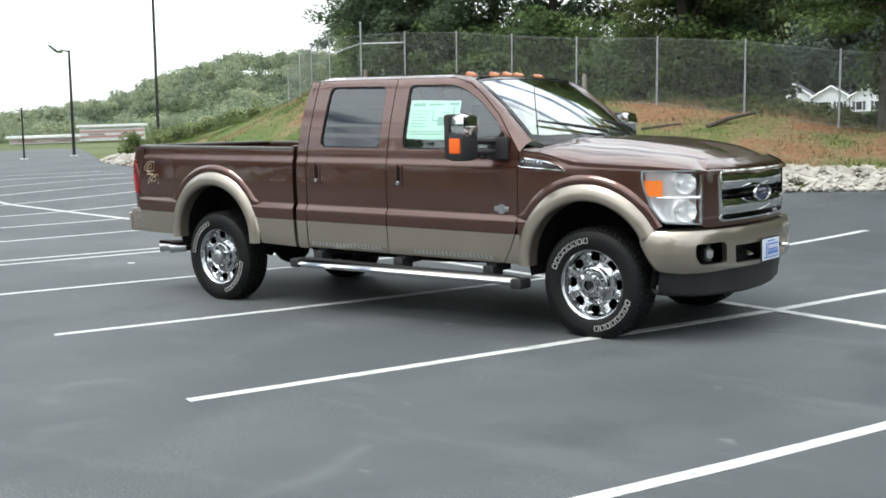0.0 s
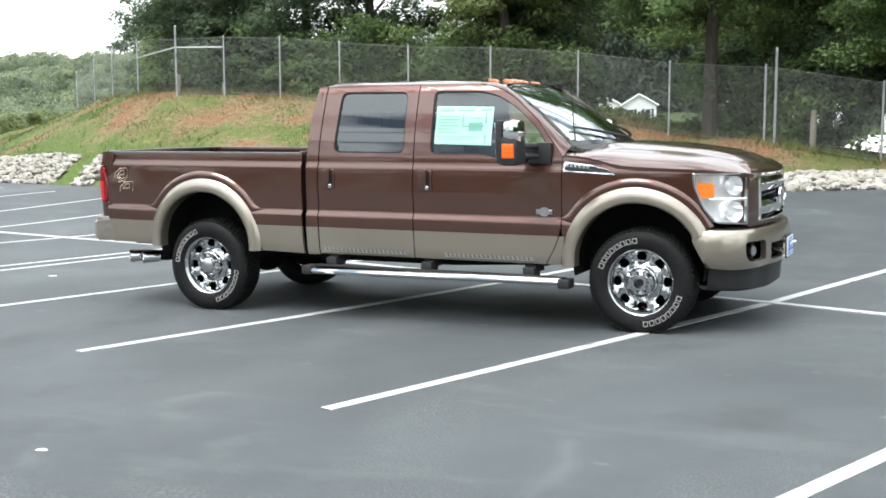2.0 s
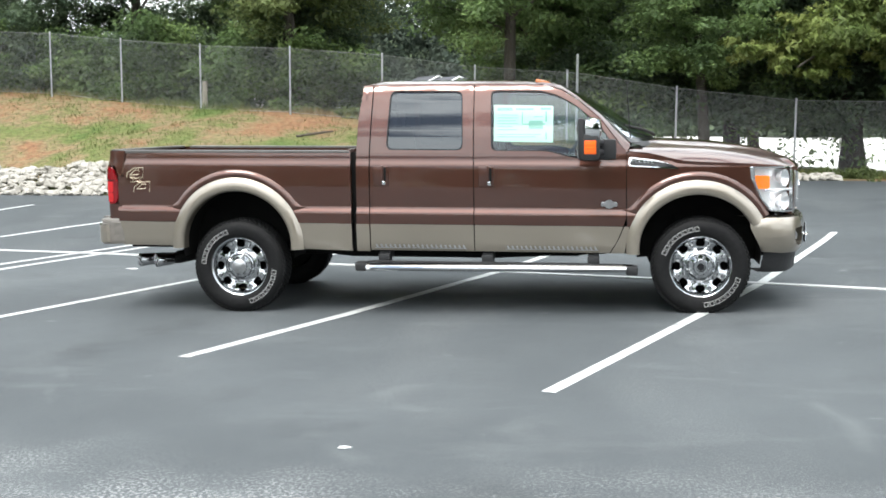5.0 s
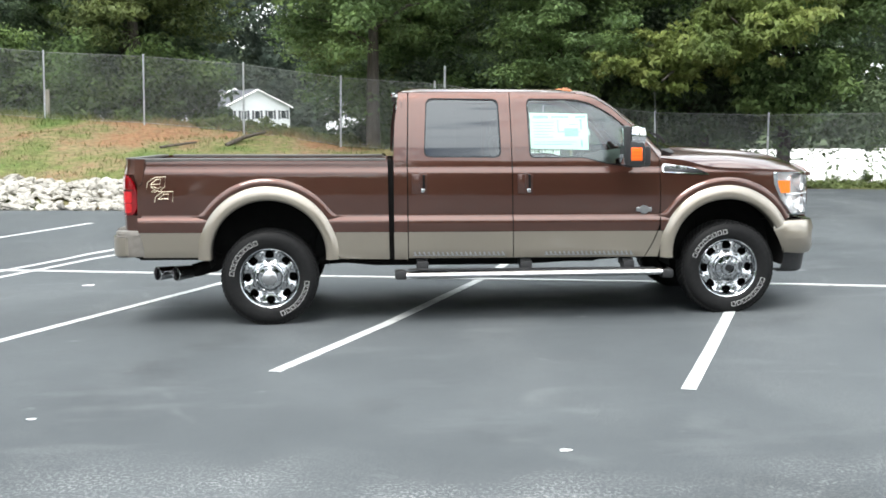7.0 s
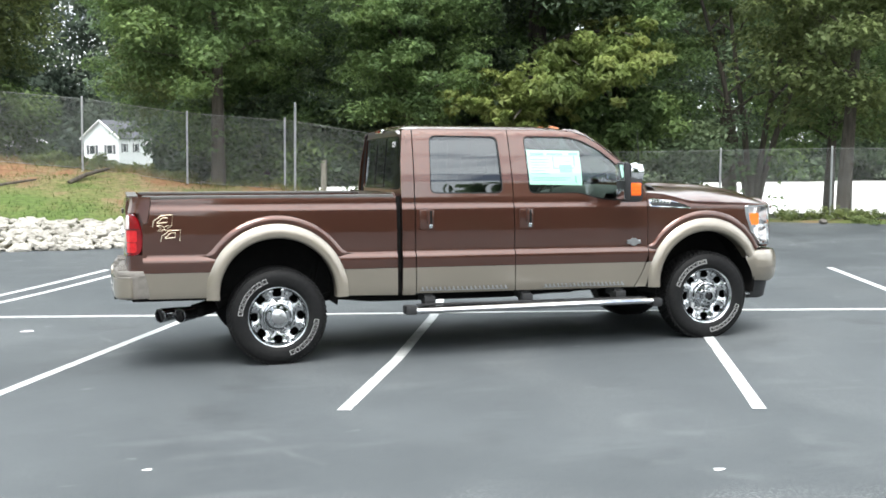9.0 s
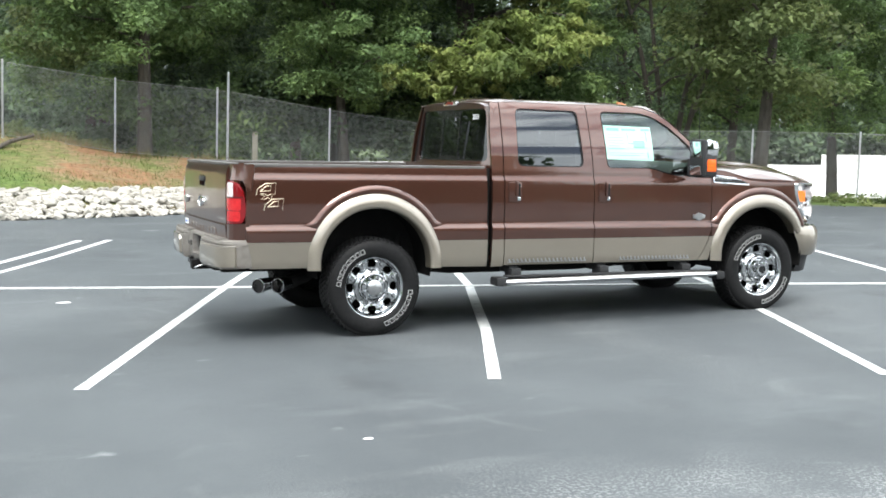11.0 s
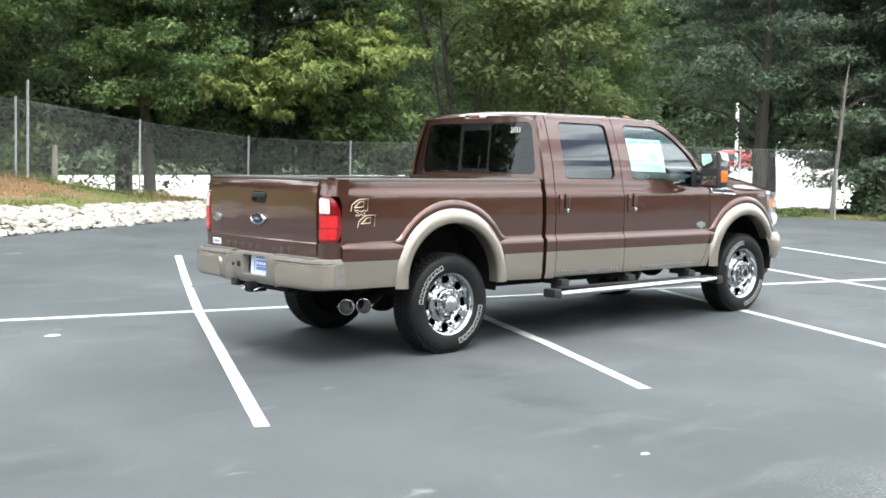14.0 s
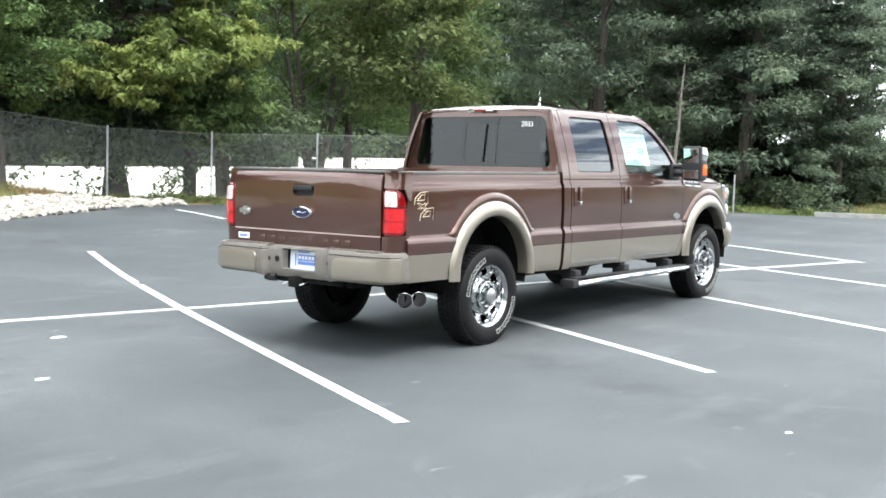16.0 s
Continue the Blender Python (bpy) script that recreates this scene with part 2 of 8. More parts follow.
def raw(name, verts, faces, material, parent=None, smooth=False, slots=None):
    """A large mesh straight from lists."""
    me = bpy.data.meshes.new(name)
    me.from_pydata(verts, [], faces)
    for m in material if isinstance(material, (list, tuple)) else [material]:
        me.materials.append(m)
    if smooth:
        me.polygons.foreach_set("use_smooth", [True] * len(me.polygons))
    if slots is not None:
        me.polygons.foreach_set("material_index", slots)
    me.update()
    ob = new(name, me)
    if parent:
        ob.parent = parent
    return ob


def empty(name, place, label, category, group="", kind=""):
    ob = new(name)
    ob.location = place
    ob.empty_display_size = 0.2
    return tagged(ob, label, category, group, kind)


def box(bm, c, s, bevel=0.0, turn=None):
    g = bmesh.ops.create_cube(bm, size=1.0)
    vs = g["verts"]
    for v in vs:
        v.co = Vector((v.co.x * s[0], v.co.y * s[1], v.co.z * s[2]))
    if bevel:
        es = list({e for v in vs for e in v.link_edges})
        r = bmesh.ops.bevel(bm, geom=es, offset=bevel, segments=2, affect="EDGES", profile=0.6)
        vs = [v for v in bm.verts if v in set(r["verts"]) or v in set(vs)] if r["verts"] else vs
        vs = list({v for f in r["faces"] for v in f.verts} | {v for v in vs if v.is_valid})
    m = Matrix.Translation(c) @ (turn or Matrix())
    for v in vs:
        v.co = m @ v.co
    return bm


def cyl(bm, p, q, r0, r1=None, seg=12, caps=True):
    p, q = Vector(p), Vector(q)
    r1 = r0 if r1 is None else r1
    d = q - p
    m = Matrix.Translation((p + q) / 2) @ d.to_track_quat("Z", "Y").to_matrix().to_4x4()
    bmesh.ops.create_cone(bm, cap_ends=caps, segments=seg, radius1=r0, radius2=r1, depth=d.length, matrix=m)
    return bm


def tube(bm, pts, r, seg=8, flat=1.0):
    """A bent bar along points; flat squeezes its height."""
    rings = []
    pts = [Vector(p) for p in pts]
    for i, p in enumerate(pts):
        d = (pts[min(i + 1, len(pts) - 1)] - pts[max(i - 1, 0)]).normalized()
        a = d.cross(Vector((0, 0, 1)))
        a = a.normalized() if a.length > 1e-4 else Vector((1, 0, 0))
        b = a.cross(d).normalized()
        rr = r[i] if isinstance(r, (list, tuple)) else r
        rings.append([bm.verts.new(p + a * math.cos(k * math.tau / seg) * rr + b * math.sin(k * math.tau / seg) * rr * flat) for k in range(seg)])
    for u, w in zip(rings, rings[1:]):
        for k in range(seg):
            bm.faces.new((u[k], u[(k + 1) % seg], w[(k + 1) % seg], w[k]))
    bm.faces.new(rings[0][::-1])
    bm.faces.new(rings[-1])
    return bm


def lathe(bm, profile, centre, seg=48, side=1):
    """Turns (radius, out) pairs round an axis across the truck; out is towards the outside."""
    rings = []
    for r, o in profile:
        rings.append([bm.verts.new((centre[0] + r * math.cos(a), centre[1] + side * o, centre[2] + r * math.sin(a)))
                      for a in (k * math.tau / seg for k in range(seg))])
    for u, w in zip(rings, rings[1:]):
        for k in range(seg):
            bm.faces.new((u[k], u[(k + 1) % seg], w[(k + 1) % seg], w[k]))
    return rings


def rounded(x0, z0, x1, z1, r, n=4):
    """A rectangle's outline with round corners."""
    out = []
    for cx, cz, a in ((x1 - r, z1 - r, 0), (x0 + r, z1 - r, 90), (x0 + r, z0 + r, 180), (x1 - r, z0 + r, 270)):
        for k in range(n + 1):
            b = radians(a + 90 * k / n)
            out.append((cx + r * math.cos(b), cz + r * math.sin(b)))
    return out


def soften(pts, r=0.03, n=3):
    """Rounds the corners of an outline."""
    out = []
    k = len(pts)
    for i in range(k):
        p, a, b = Vector(pts[i]), Vector(pts[i - 1]), Vector(pts[(i + 1) % k])
        d = min(r, (a - p).length * 0.45, (b - p).length * 0.45)
        s, e = p + (a - p).normalized() * d, p + (b - p).normalized() * d
        for j in range(n + 1):
            t = j / n
            out.append(tuple((1 - t) ** 2 * s + 2 * t * (1 - t) * p + t * t * e))
    return out


def sheet(outline, shape, holes=(), us=(), vs=(), depth=0.025, inward=None):
    """A bent panel: a flat outline with holes, cut along the lines us and vs, then carried to its place by shape(u, v).
    Its rim is folded in by depth along inward(u, v), so that joints between panels show as gaps."""
    bm = bmesh.new()
    for loop in (outline, *holes):
        vv = [bm.verts.new((u, 0, v)) for u, v in loop]
        for i in range(len(vv)):
            bm.edges.new((vv[i - 1], vv[i]))
    bmesh.ops.triangle_fill(bm, use_beauty=True, use_dissolve=False, edges=bm.edges[:], normal=(0, -1, 0))
    for co, no in [((u, 0, 0), (1, 0, 0)) for u in us] + [((0, 0, v), (0, 0, 1)) for v in vs]:
        bmesh.ops.bisect_plane(bm, geom=bm.verts[:] + bm.edges[:] + bm.faces[:], plane_co=co, plane_no=no, dist=1e-5)
    flat = {v: (v.co.x, v.co.z) for v in bm.verts}
    for v, (a, b) in flat.items():
        v.co = shape(a, b)
    if depth and inward:
        rim = [e for e in bm.edges if e.is_boundary]
        pairs = {}
        for e in rim:
            for v in e.verts:
                if v not in pairs:
                    d = inward(*flat[v])
                    pairs[v] = bm.verts.new(v.co + Vector(d) * depth)
        for e in rim:
            a, b = e.verts
            bm.faces.new((a, b, pairs[b], pairs[a]))
    return bm


def line(xs, x):
    """Straight-line reading of a table of (x, y)."""
    if x <= xs[0][0]:
        return xs[0][1]
    for (a, p), (b, q) in zip(xs, xs[1:]):
        if x <= b:
            return p + (q - p) * (x - a) / (b - a)
    return xs[-1][1]


def ease(a, b, x):
    t = min(1, max(0, (x - a) / (b - a)))
    return t * t * (3 - 2 * t)


def writing(name, text, size, place, turn, material, parent=None, depth=0.002, label="", squeeze=1.0, outline=0.0):
    c = bpy.data.curves.new(name, "FONT")
    c.body, c.size, c.align_x, c.align_y = text, size, "CENTER", "CENTER"
    if outline:
        c.fill_mode, c.bevel_depth, c.bevel_resolution = "NONE", outline, 0
    else:
        c.extrude = depth
    tmp = bpy.data.objects.new(name, c)
    me = bpy.data.meshes.new_from_object(tmp)
    bpy.data.objects.remove(tmp)
    m = Matrix.Translation(place) @ turn @ Matrix.Diagonal((squeeze, 1, 1, 1))
    me.transform(m)
    me.materials.append(material)
    ob = new(name, me)
    if parent:
        ob.parent = parent
    if label:
        tagged(ob, label)
    return ob

# ---- ground, lot, bank ----
EDGE = [(-60, 40), (-31, 20.6), (-20, 14.6), (-10.2, 11.4), (-4.8, 10.4), (-2.3, 9.9), (0, 10.1), (2.4, 10.8), (6.0, 12.4), (7.4, 12.5),
        (10.8, 10.9), (13.2, 9.4), (15.7, 8.0), (17.4, 6.9), (18.6, 5.4), (18.9, 3.3), (19.3, 1.8), (26, 0.8), (34, -4.5), (56, -16), (66, -60)]
FENCE = [(-23.5, 23.6), (-21.1, 21.8), (-18.7, 19.9), (-16.3, 18.2), (-14.1, 17.15), (-12.6, 17.3), (-10.8, 17.3), (-8.8, 17.0), (-6.6, 16.55), (-4.3, 16.3),
         (-2.0, 15.9), (0.2, 15.45), (2.5, 15.0), (4.6, 14.4), (7.0, 14.1), (9.3, 13.5), (11.5, 12.4), (13.5, 11.2), (15.5, 10.0), (17.5, 8.8), (19.5, 7.4)]
BANK = [(-36, 0.25), (-31, 0.7), (-26, 1.7), (-21, 2.5), (-18, 2.65), (-14, 2.55), (-10.8, 2.35), (-8.8, 2.1), (-6.6, 1.96), (-4.3, 1.78),
        (-2, 1.52), (0.2, 1.17), (2.5, 0.93), (4.6, 0.62), (7, 0.34), (9.3, 0.24), (12, 0.2), (20, 0.1)]


def lot_z(x, y):
    return 0.25 * ease(4, 11.5, y) * ease(24, 14, x)


def edge_y(x):
    return line(EDGE, x)


def fence_y(x):
    return line(FENCE, x)


def ground_z(x, y):
    e, f, h = edge_y(x), fence_y(x), line(BANK, x)
    base = lot_z(x, y)
    d = y - e
    if d < 0:
        return base - 0.09
    w = max(1.2, f - e)
    s = d / w
    if s < 1:
        z = base + max(0, h - 0.25) * (s ** 0.85)
    else:
        z = base + max(0, h - 0.25) * (1 - ease(4, 16, y - f))
    z += -0.06 * ease(2, 10, y - f)
    past = (x - 2.5) * 0.408 + (y - 15) * 0.913
    z += line([(0, 0), (4, -0.2), (38, -1.95), (110, -2.3), (400, -2.2)], past) * ease(-4 - 0.12 * max(0, past), 6 - 0.12 * max(0, past), x)
    bumps = noise.noise(Vector((x * 0.5, y * 0.5, 0))) * 0.10 + noise.noise(Vector((x * 1.7, y * 1.7, 4))) * 0.05
    z += bumps * ease(0.2, 2.5, d) * ease(60, 20, abs(x) + abs(y) * 0.5) * (0.25 + min(1, h))
    hill = 0
    if y > 40:
        bearing = math.degrees(math.atan2(y, x))
        hill = line([(30, 0), (88, 0), (112, 1), (120, 10), (128, 13), (134.6, 12.6), (136, 12.8), (138, 11.6), (140, 9.7), (141.6, 7.4), (143.6, 4.2), (146, 2.4), (149, 1.2), (175, 0.5)], bearing) * ease(110, 240, math.hypot(x, y))
    far = math.hypot(x, y)
    if y > 150:
        hill += line([(55, 0), (75, 20), (112, 26), (119, 0)], math.degrees(math.atan2(y, x))) * ease(190, 300, far)
    return z + hill - 0.02


def spread(fine_a, fine_b, d, far):
    mid = list(np.arange(fine_a, fine_b + 1e-6, d))
    out, s, v = [], d, fine_b
    while v < far:
        s *= 1.35
        v += s
        out.append(v)
    low, s, v = [], d, fine_a
    while v > -far:
        s *= 1.35
        v -= s
        low.append(v)
    return low[::-1] + mid + out


M_EARTH = mat("bank_earth", (0.2, 0.15, 0.06), 0.95, spec=0.2)
noisy(M_EARTH, [(0.40, (0.082, 0.118, 0.034)), (0.49, (0.125, 0.132, 0.05)), (0.55, (0.178, 0.138, 0.076)), (0.63, (0.208, 0.112, 0.062)), (0.72, (0.18, 0.132, 0.075))],
      0.38, 7.0, second=(9.0, 0.7, 1.25), bump=(14.0, 0.05), rough=0.65)


def redder_uphill(m, k, z0):
    """The top of the bank and its eastern end are worn down to red clay, the rest is greener."""
    t = m.node_tree
    r = next(n for n in t.nodes if n.type == "VALTORGB")
    src = r.inputs["Fac"].links[0].from_socket
    co = t.nodes.new("ShaderNodeTexCoord")
    sep = t.nodes.new("ShaderNodeSeparateXYZ")
    t.links.new(co.outputs["Object"], sep.inputs["Vector"])
    up = t.nodes.new("ShaderNodeMapRange")
    up.inputs["From Min"].default_value, up.inputs["From Max"].default_value = z0 - 1.0, z0 + 1.0
    up.inputs["To Min"].default_value, up.inputs["To Max"].default_value = -k, k
    t.links.new(sep.outputs["Z"], up.inputs["Value"])
    east = t.nodes.new("ShaderNodeMapRange")
    east.inputs["From Min"].default_value, east.inputs["From Max"].default_value = -12.0, 1.0
    east.inputs["To Min"].default_value, east.inputs["To Max"].default_value = -0.018, 0.06
    t.links.new(sep.outputs["X"], east.inputs["Value"])
    both = t.nodes.new("ShaderNodeMath")
    t.links.new(up.outputs["Result"], both.inputs[0])
    t.links.new(east.outputs["Result"], both.inputs[1])
    add = t.nodes.new("ShaderNodeMath")
    t.links.new(src, add.inputs[0])
    t.links.new(both.outputs["Value"], add.inputs[1])
    t.links.new(add.outputs["Value"], r.inputs["Fac"])


redder_uphill(M_EARTH, 0.05, 1.2)
gx, gy = spread(-40, 26, 0.6, 2200), spread(4, 34, 0.5, 2200)
gv = [(x, y, ground_z(x, y)) for y in gy for x in gx]
nx = len(gx)
gf = [(j * nx + i, j * nx + i + 1, (j + 1) * nx + i + 1, (j + 1) * nx + i) for j in range(len(gy) - 1) for i in range(nx - 1)]
M_MEADOW = noisy(mat("meadow", (0.12, 0.16, 0.06), 0.95, spec=0.2), [(0.35, (0.065, 0.085, 0.036)), (0.65, (0.11, 0.13, 0.056))], 0.12, 6.0, second=(2.0, 0.8, 1.2))
M_WOODFLOOR = noisy(mat("wood_floor", (0.06, 0.08, 0.04), 0.95, spec=0.1), [(0.35, (0.05, 0.07, 0.034)), (0.65, (0.09, 0.115, 0.058))], 0.2, 6.0)
slot = []
for f in gf:
    r = max(math.hypot(gv[k][0], gv[k][1] - 12) for k in f)
    slot.append(2 if r > 135 else 1 if r > 46 or (gv[f[0]][0] > 16.5 and gv[f[0]][1] < 9) else 0)
tagged(raw("ground", gv, gf, [M_EARTH, M_MEADOW, M_WOODFLOOR], smooth=True, slots=slot), "uneven bank of red clay, straw and patchy grass", "ground", kind="structure")

M_ASPHALT = mat("asphalt", (0.06, 0.063, 0.066), 0.68, spec=0.38)


def asphalt_nodes(m):
    t = m.node_tree
    p = t.nodes["Principled BSDF"]
    co = t.nodes.new("ShaderNodeTexCoord")

    def tex(scale, detail, stretch=(1, 1, 1), rough=0.5):
        mp = t.nodes.new("ShaderNodeMapping")
        mp.inputs["Scale"].default_value = stretch
        t.links.new(co.outputs["Object"], mp.inputs["Vector"])
        n = t.nodes.new("ShaderNodeTexNoise")
        n.inputs["Scale"].default_value, n.inputs["Detail"].default_value, n.inputs["Roughness"].default_value = scale, detail, rough
        t.links.new(mp.outputs["Vector"], n.inputs["Vector"])
        return n.outputs["Fac"]

    def ramp(fac, stops):
        r = t.nodes.new("ShaderNodeValToRGB")
        el = r.color_ramp.elements
        while len(el) < len(stops):
            el.new(0.5)
        for e, (pos, c) in zip(el, stops):
            e.position, e.color = pos, (c, c, c, 1)
        t.links.new(fac, r.inputs["Fac"])
        return r.outputs["Color"]

    def mix(kind, a, b, fac=1.0):
        x = t.nodes.new("ShaderNodeMixRGB")
        x.blend_type = kind
        if isinstance(fac, float):
            x.inputs["Fac"].default_value = fac
        else:
            t.links.new(fac, x.inputs["Fac"])
        for s, v in (("Color1", a), ("Color2", b)):
            if isinstance(v, tuple):
                x.inputs[s].default_value = v
            else:
                t.links.new(v, x.inputs[s])
        return x.outputs["Color"]

    base = mix("MIX", (0.0445, 0.0505, 0.0545, 1), (0.072, 0.080, 0.0845, 1), ramp(tex(0.3, 6.0, (1, 1, 1), 0.62), [(0.34, 0.0), (0.66, 1.0)]))
    smear = ramp(tex(1.1, 6.0, (0.55, 1.6, 1), 0.6), [(0.56, 0.0), (0.74, 0.30)])
    base = mix("MIX", base, (0.15, 0.16, 0.162, 1), smear)
    swirl = ramp(tex(0.22, 2.0, (1, 1, 1), 0.4), [(0.0, 0.0), (0.492, 0.0), (0.5, 1.0), (0.508, 0.0), (1.0, 0.0)])
    broken = mix("MULTIPLY", swirl, ramp(tex(1.7, 4.0), [(0.52, 0.0), (0.66, 0.22)]))
    base = mix("MIX", base, (0.17, 0.18, 0.18, 1), broken)
    dust = ramp(tex(0.55, 5.0, (1.3, 0.6, 1)), [(0.5, 0.0), (0.66, 1.0)])
    speck = mix("MULTIPLY", dust, ramp(tex(75.0, 3.0, (1, 1, 1), 0.7), [(0.54, 0.0), (0.64, 0.8)]))
    base = mix("MIX", base, (0.22, 0.225, 0.22, 1), speck)
    spots = ramp(tex(2.6, 3.0, (0.8, 1.5, 1)), [(0.70, 0.0), (0.76, 0.45)])
    base = mix("MIX", base, (0.24, 0.25, 0.25, 1), spots)
    oil = ramp(tex(0.8, 4.0), [(0.28, 0.7), (0.4, 1.0)])
    base = mix("MULTIPLY", base, oil)
    grit = ramp(tex(170.0, 2.0), [(0.3, 0.6), (0.7, 1.42)])
    base = mix("MULTIPLY", base, grit)
    # an older strip of coarser stone along the lane
    sep = t.nodes.new("ShaderNodeSeparateXYZ")
    t.links.new(co.outputs["Object"], sep.inputs["Vector"])
    wob = t.nodes.new("ShaderNodeMath")
    wob.operation, wob.inputs[1].default_value = "MULTIPLY_ADD", 2.6
    t.links.new(tex(0.5, 4.0), wob.inputs[0])
    t.links.new(sep.outputs["Y"], wob.inputs[2])
    strip = t.nodes.new("ShaderNodeMapRange")
    strip.inputs["From Min"].default_value, strip.inputs["From Max"].default_value = -3.6, -4.9
    t.links.new(wob.outputs["Value"], strip.inputs["Value"])
    stone = ramp(tex(48.0, 3.0, (1, 1, 1), 0.75), [(0.50, 0.0), (0.58, 1.0)])
    ends = t.nodes.new("ShaderNodeMapRange")
    ends.inputs["From Min"].default_value, ends.inputs["From Max"].default_value = -7.2, -5.6
    t.links.new(wob.outputs["Value"], ends.inputs["Value"])
    band = mix("MULTIPLY", strip.outputs["Result"], ends.outputs["Result"])
    worn = mix("MULTIPLY", band, ramp(tex(0.9, 5.0, (1, 1.4, 1), 0.65), [(0.44, 0.2), (0.60, 1.0)]))
    base = mix("MIX", base, (0.30, 0.305, 0.30, 1), mix("MULTIPLY", worn, stone))
    t.links.new(base, p.inputs["Base Color"])
    b = t.nodes.new("ShaderNodeBump")
    b.inputs["Strength"].default_value, b.inputs["Distance"].default_value = 0.5, 0.004
    t.links.new(tex(140.0, 3.0), b.inputs["Height"])
    t.links.new(b.outputs["Normal"], p.inputs["Normal"])


asphalt_nodes(M_ASPHALT)
lx = list(np.arange(-64, 64.1, 1.0))
lv, lf = [], []
NY = 40
for x in lx:
    e = edge_y(x) + 0.18 * noise.noise(Vector((x * 0.9, 0, 7)))
    col = [-72 + (e + 72) * (1 - (1 - k / (NY - 1)) ** 1.6) for k in range(NY)]
    lv += [(x, y, lot_z(x, y)) for y in col] + [(x, e + 0.05, lot_z(x, e) - 0.12)]
for i in range(len(lx) - 1):
    for k in range(NY):
        a = i * (NY + 1) + k
        lf.append((a, a + NY + 1, a + NY + 2, a + 1))
lot = tagged(raw("pavement_lot", lv, lf, M_ASPHALT, smooth=True), "weathered dark grey asphalt parking lot with pale scuffs", "parking lot", kind="structure")

M_LINE = mat("line_paint", (0.62, 0.63, 0.62), 0.7)
noisy(M_LINE, [(0.32, (0.20, 0.21, 0.21)), (0.43, (0.44, 0.45, 0.44)), (0.7, (0.53, 0.54, 0.53))], 7.0, 8.0, second=(60.0, 0.85, 1.1), rough=0.7)


def painted_line(pts, width=0.096, name="parking_line", top=0.005):
    vs, fs = [], []
    path = []
    for (ax, ay), (bx, by) in zip(pts, pts[1:]):
        n = max(1, int(math.hypot(bx - ax, by - ay) / 0.5))
        path += [(ax + (bx - ax) * k / n, ay + (by - ay) * k / n) for k in range(n)]
    path.append(pts[-1])
    for i, (x, y) in enumerate(path):
        a, b = path[max(0, i - 1)], path[min(len(path) - 1, i + 1)]
        d = math.hypot(b[0] - a[0], b[1] - a[1])
        px, py = -(b[1] - a[1]) / d * width / 2, (b[0] - a[0]) / d * width / 2
        w = 1 + 0.05 * noise.noise(Vector((x * 2, y * 2, 1)))
        for s, dz in ((-1, 0.001), (-1, top), (1, top), (1, 0.001)):
            vs.append((x + s * px * w, y + s * py * w, lot_z(x + s * px, y + s * py) + dz))
    for i in range(len(path) - 1):
        for k in range(3):
            a = i * 4 + k
            fs.append((a, a + 1, a + 5, a + 4))
    ob = raw(name, vs, fs, M_LINE)
    return tagged(ob, "white painted parking line, slightly worn", "parking line", "parking lines", "structure")


# stall lines, west to east, and the long line that joins their middles
NEAR_STALLS = [((-2.53, -2.14), (-0.52, 2.38), (1.62, 6.95)), ((0.165, -2.87), (0.98, -1.05), (2.05, 1.60), (3.62, 6.45)), ((2.86, -3.78), (3.36, -2.56), (4.69, 0.74), (6.2, 5.2)),
          ((5.43, -4.93), (5.785, -4.06), (6.107, -3.275), (6.487, -2.27), (7.3, 0.2), (7.7, 1.3), (8.68, 4.05)), ((9.12, -0.98), (9.95, 0.95), (10.85, 3.1))]
WEST_STALLS = [((-5.55, -1.1), (-5.1, -0.09), (-4.43, 1.5), (-2.95, 4.95), (-1.47, 7.25)), ((-5.1, -1.3), (-4.71, -0.33), (-4.09, 1.23), (-2.8, 4.4), (-1.07, 7.2)), ((-8.0, -0.6), (-7.43, 1.35), (-6.8, 3.35), (-5.14, 6.31), (-3.7, 8.3)),
          ((-10.6, 0.6), (-9.69, 2.76), (-8.9, 4.9), (-7.2, 9.1)), ((-13.2, 1.5), (-12.06, 4.22), (-11.0, 6.6), (-9.8, 9.9)), ((-15.9, 2.6), (-12.6, 10.6)), ((-18.6, 3.6), (-15.2, 11.6)),
          ((-21.2, 4.6), (-17.8, 12.6)), ((-23.9, 5.6), (-20.5, 13.6)), ((-26.5, 6.6), (-23.1, 14.6))]
for s in NEAR_STALLS + WEST_STALLS:
    painted_line(s)
painted_line([(-24, 9.3), (-14.6, 6.0), (-8.3, 4.6), (-3.1, 3.27), (0.3, 2.13), (4.7, 0.74), (9.17, -0.86)], top=0.010)
for s in [((6.05, 9.3), (6.5, 11.2)), ((13.1, 5.9), (13.4, 6.9)), ((10.0, 8.0), (10.5, 9.6)), ((5.7, -15.5), (2.2, -24.0)), ((3.0, -14.6), (-0.5, -23.1)), ((8.4, -16.4), (4.9, -25)), ((0.3, -13.7), (-3.2, -22.2))]:
    painted_line(s)

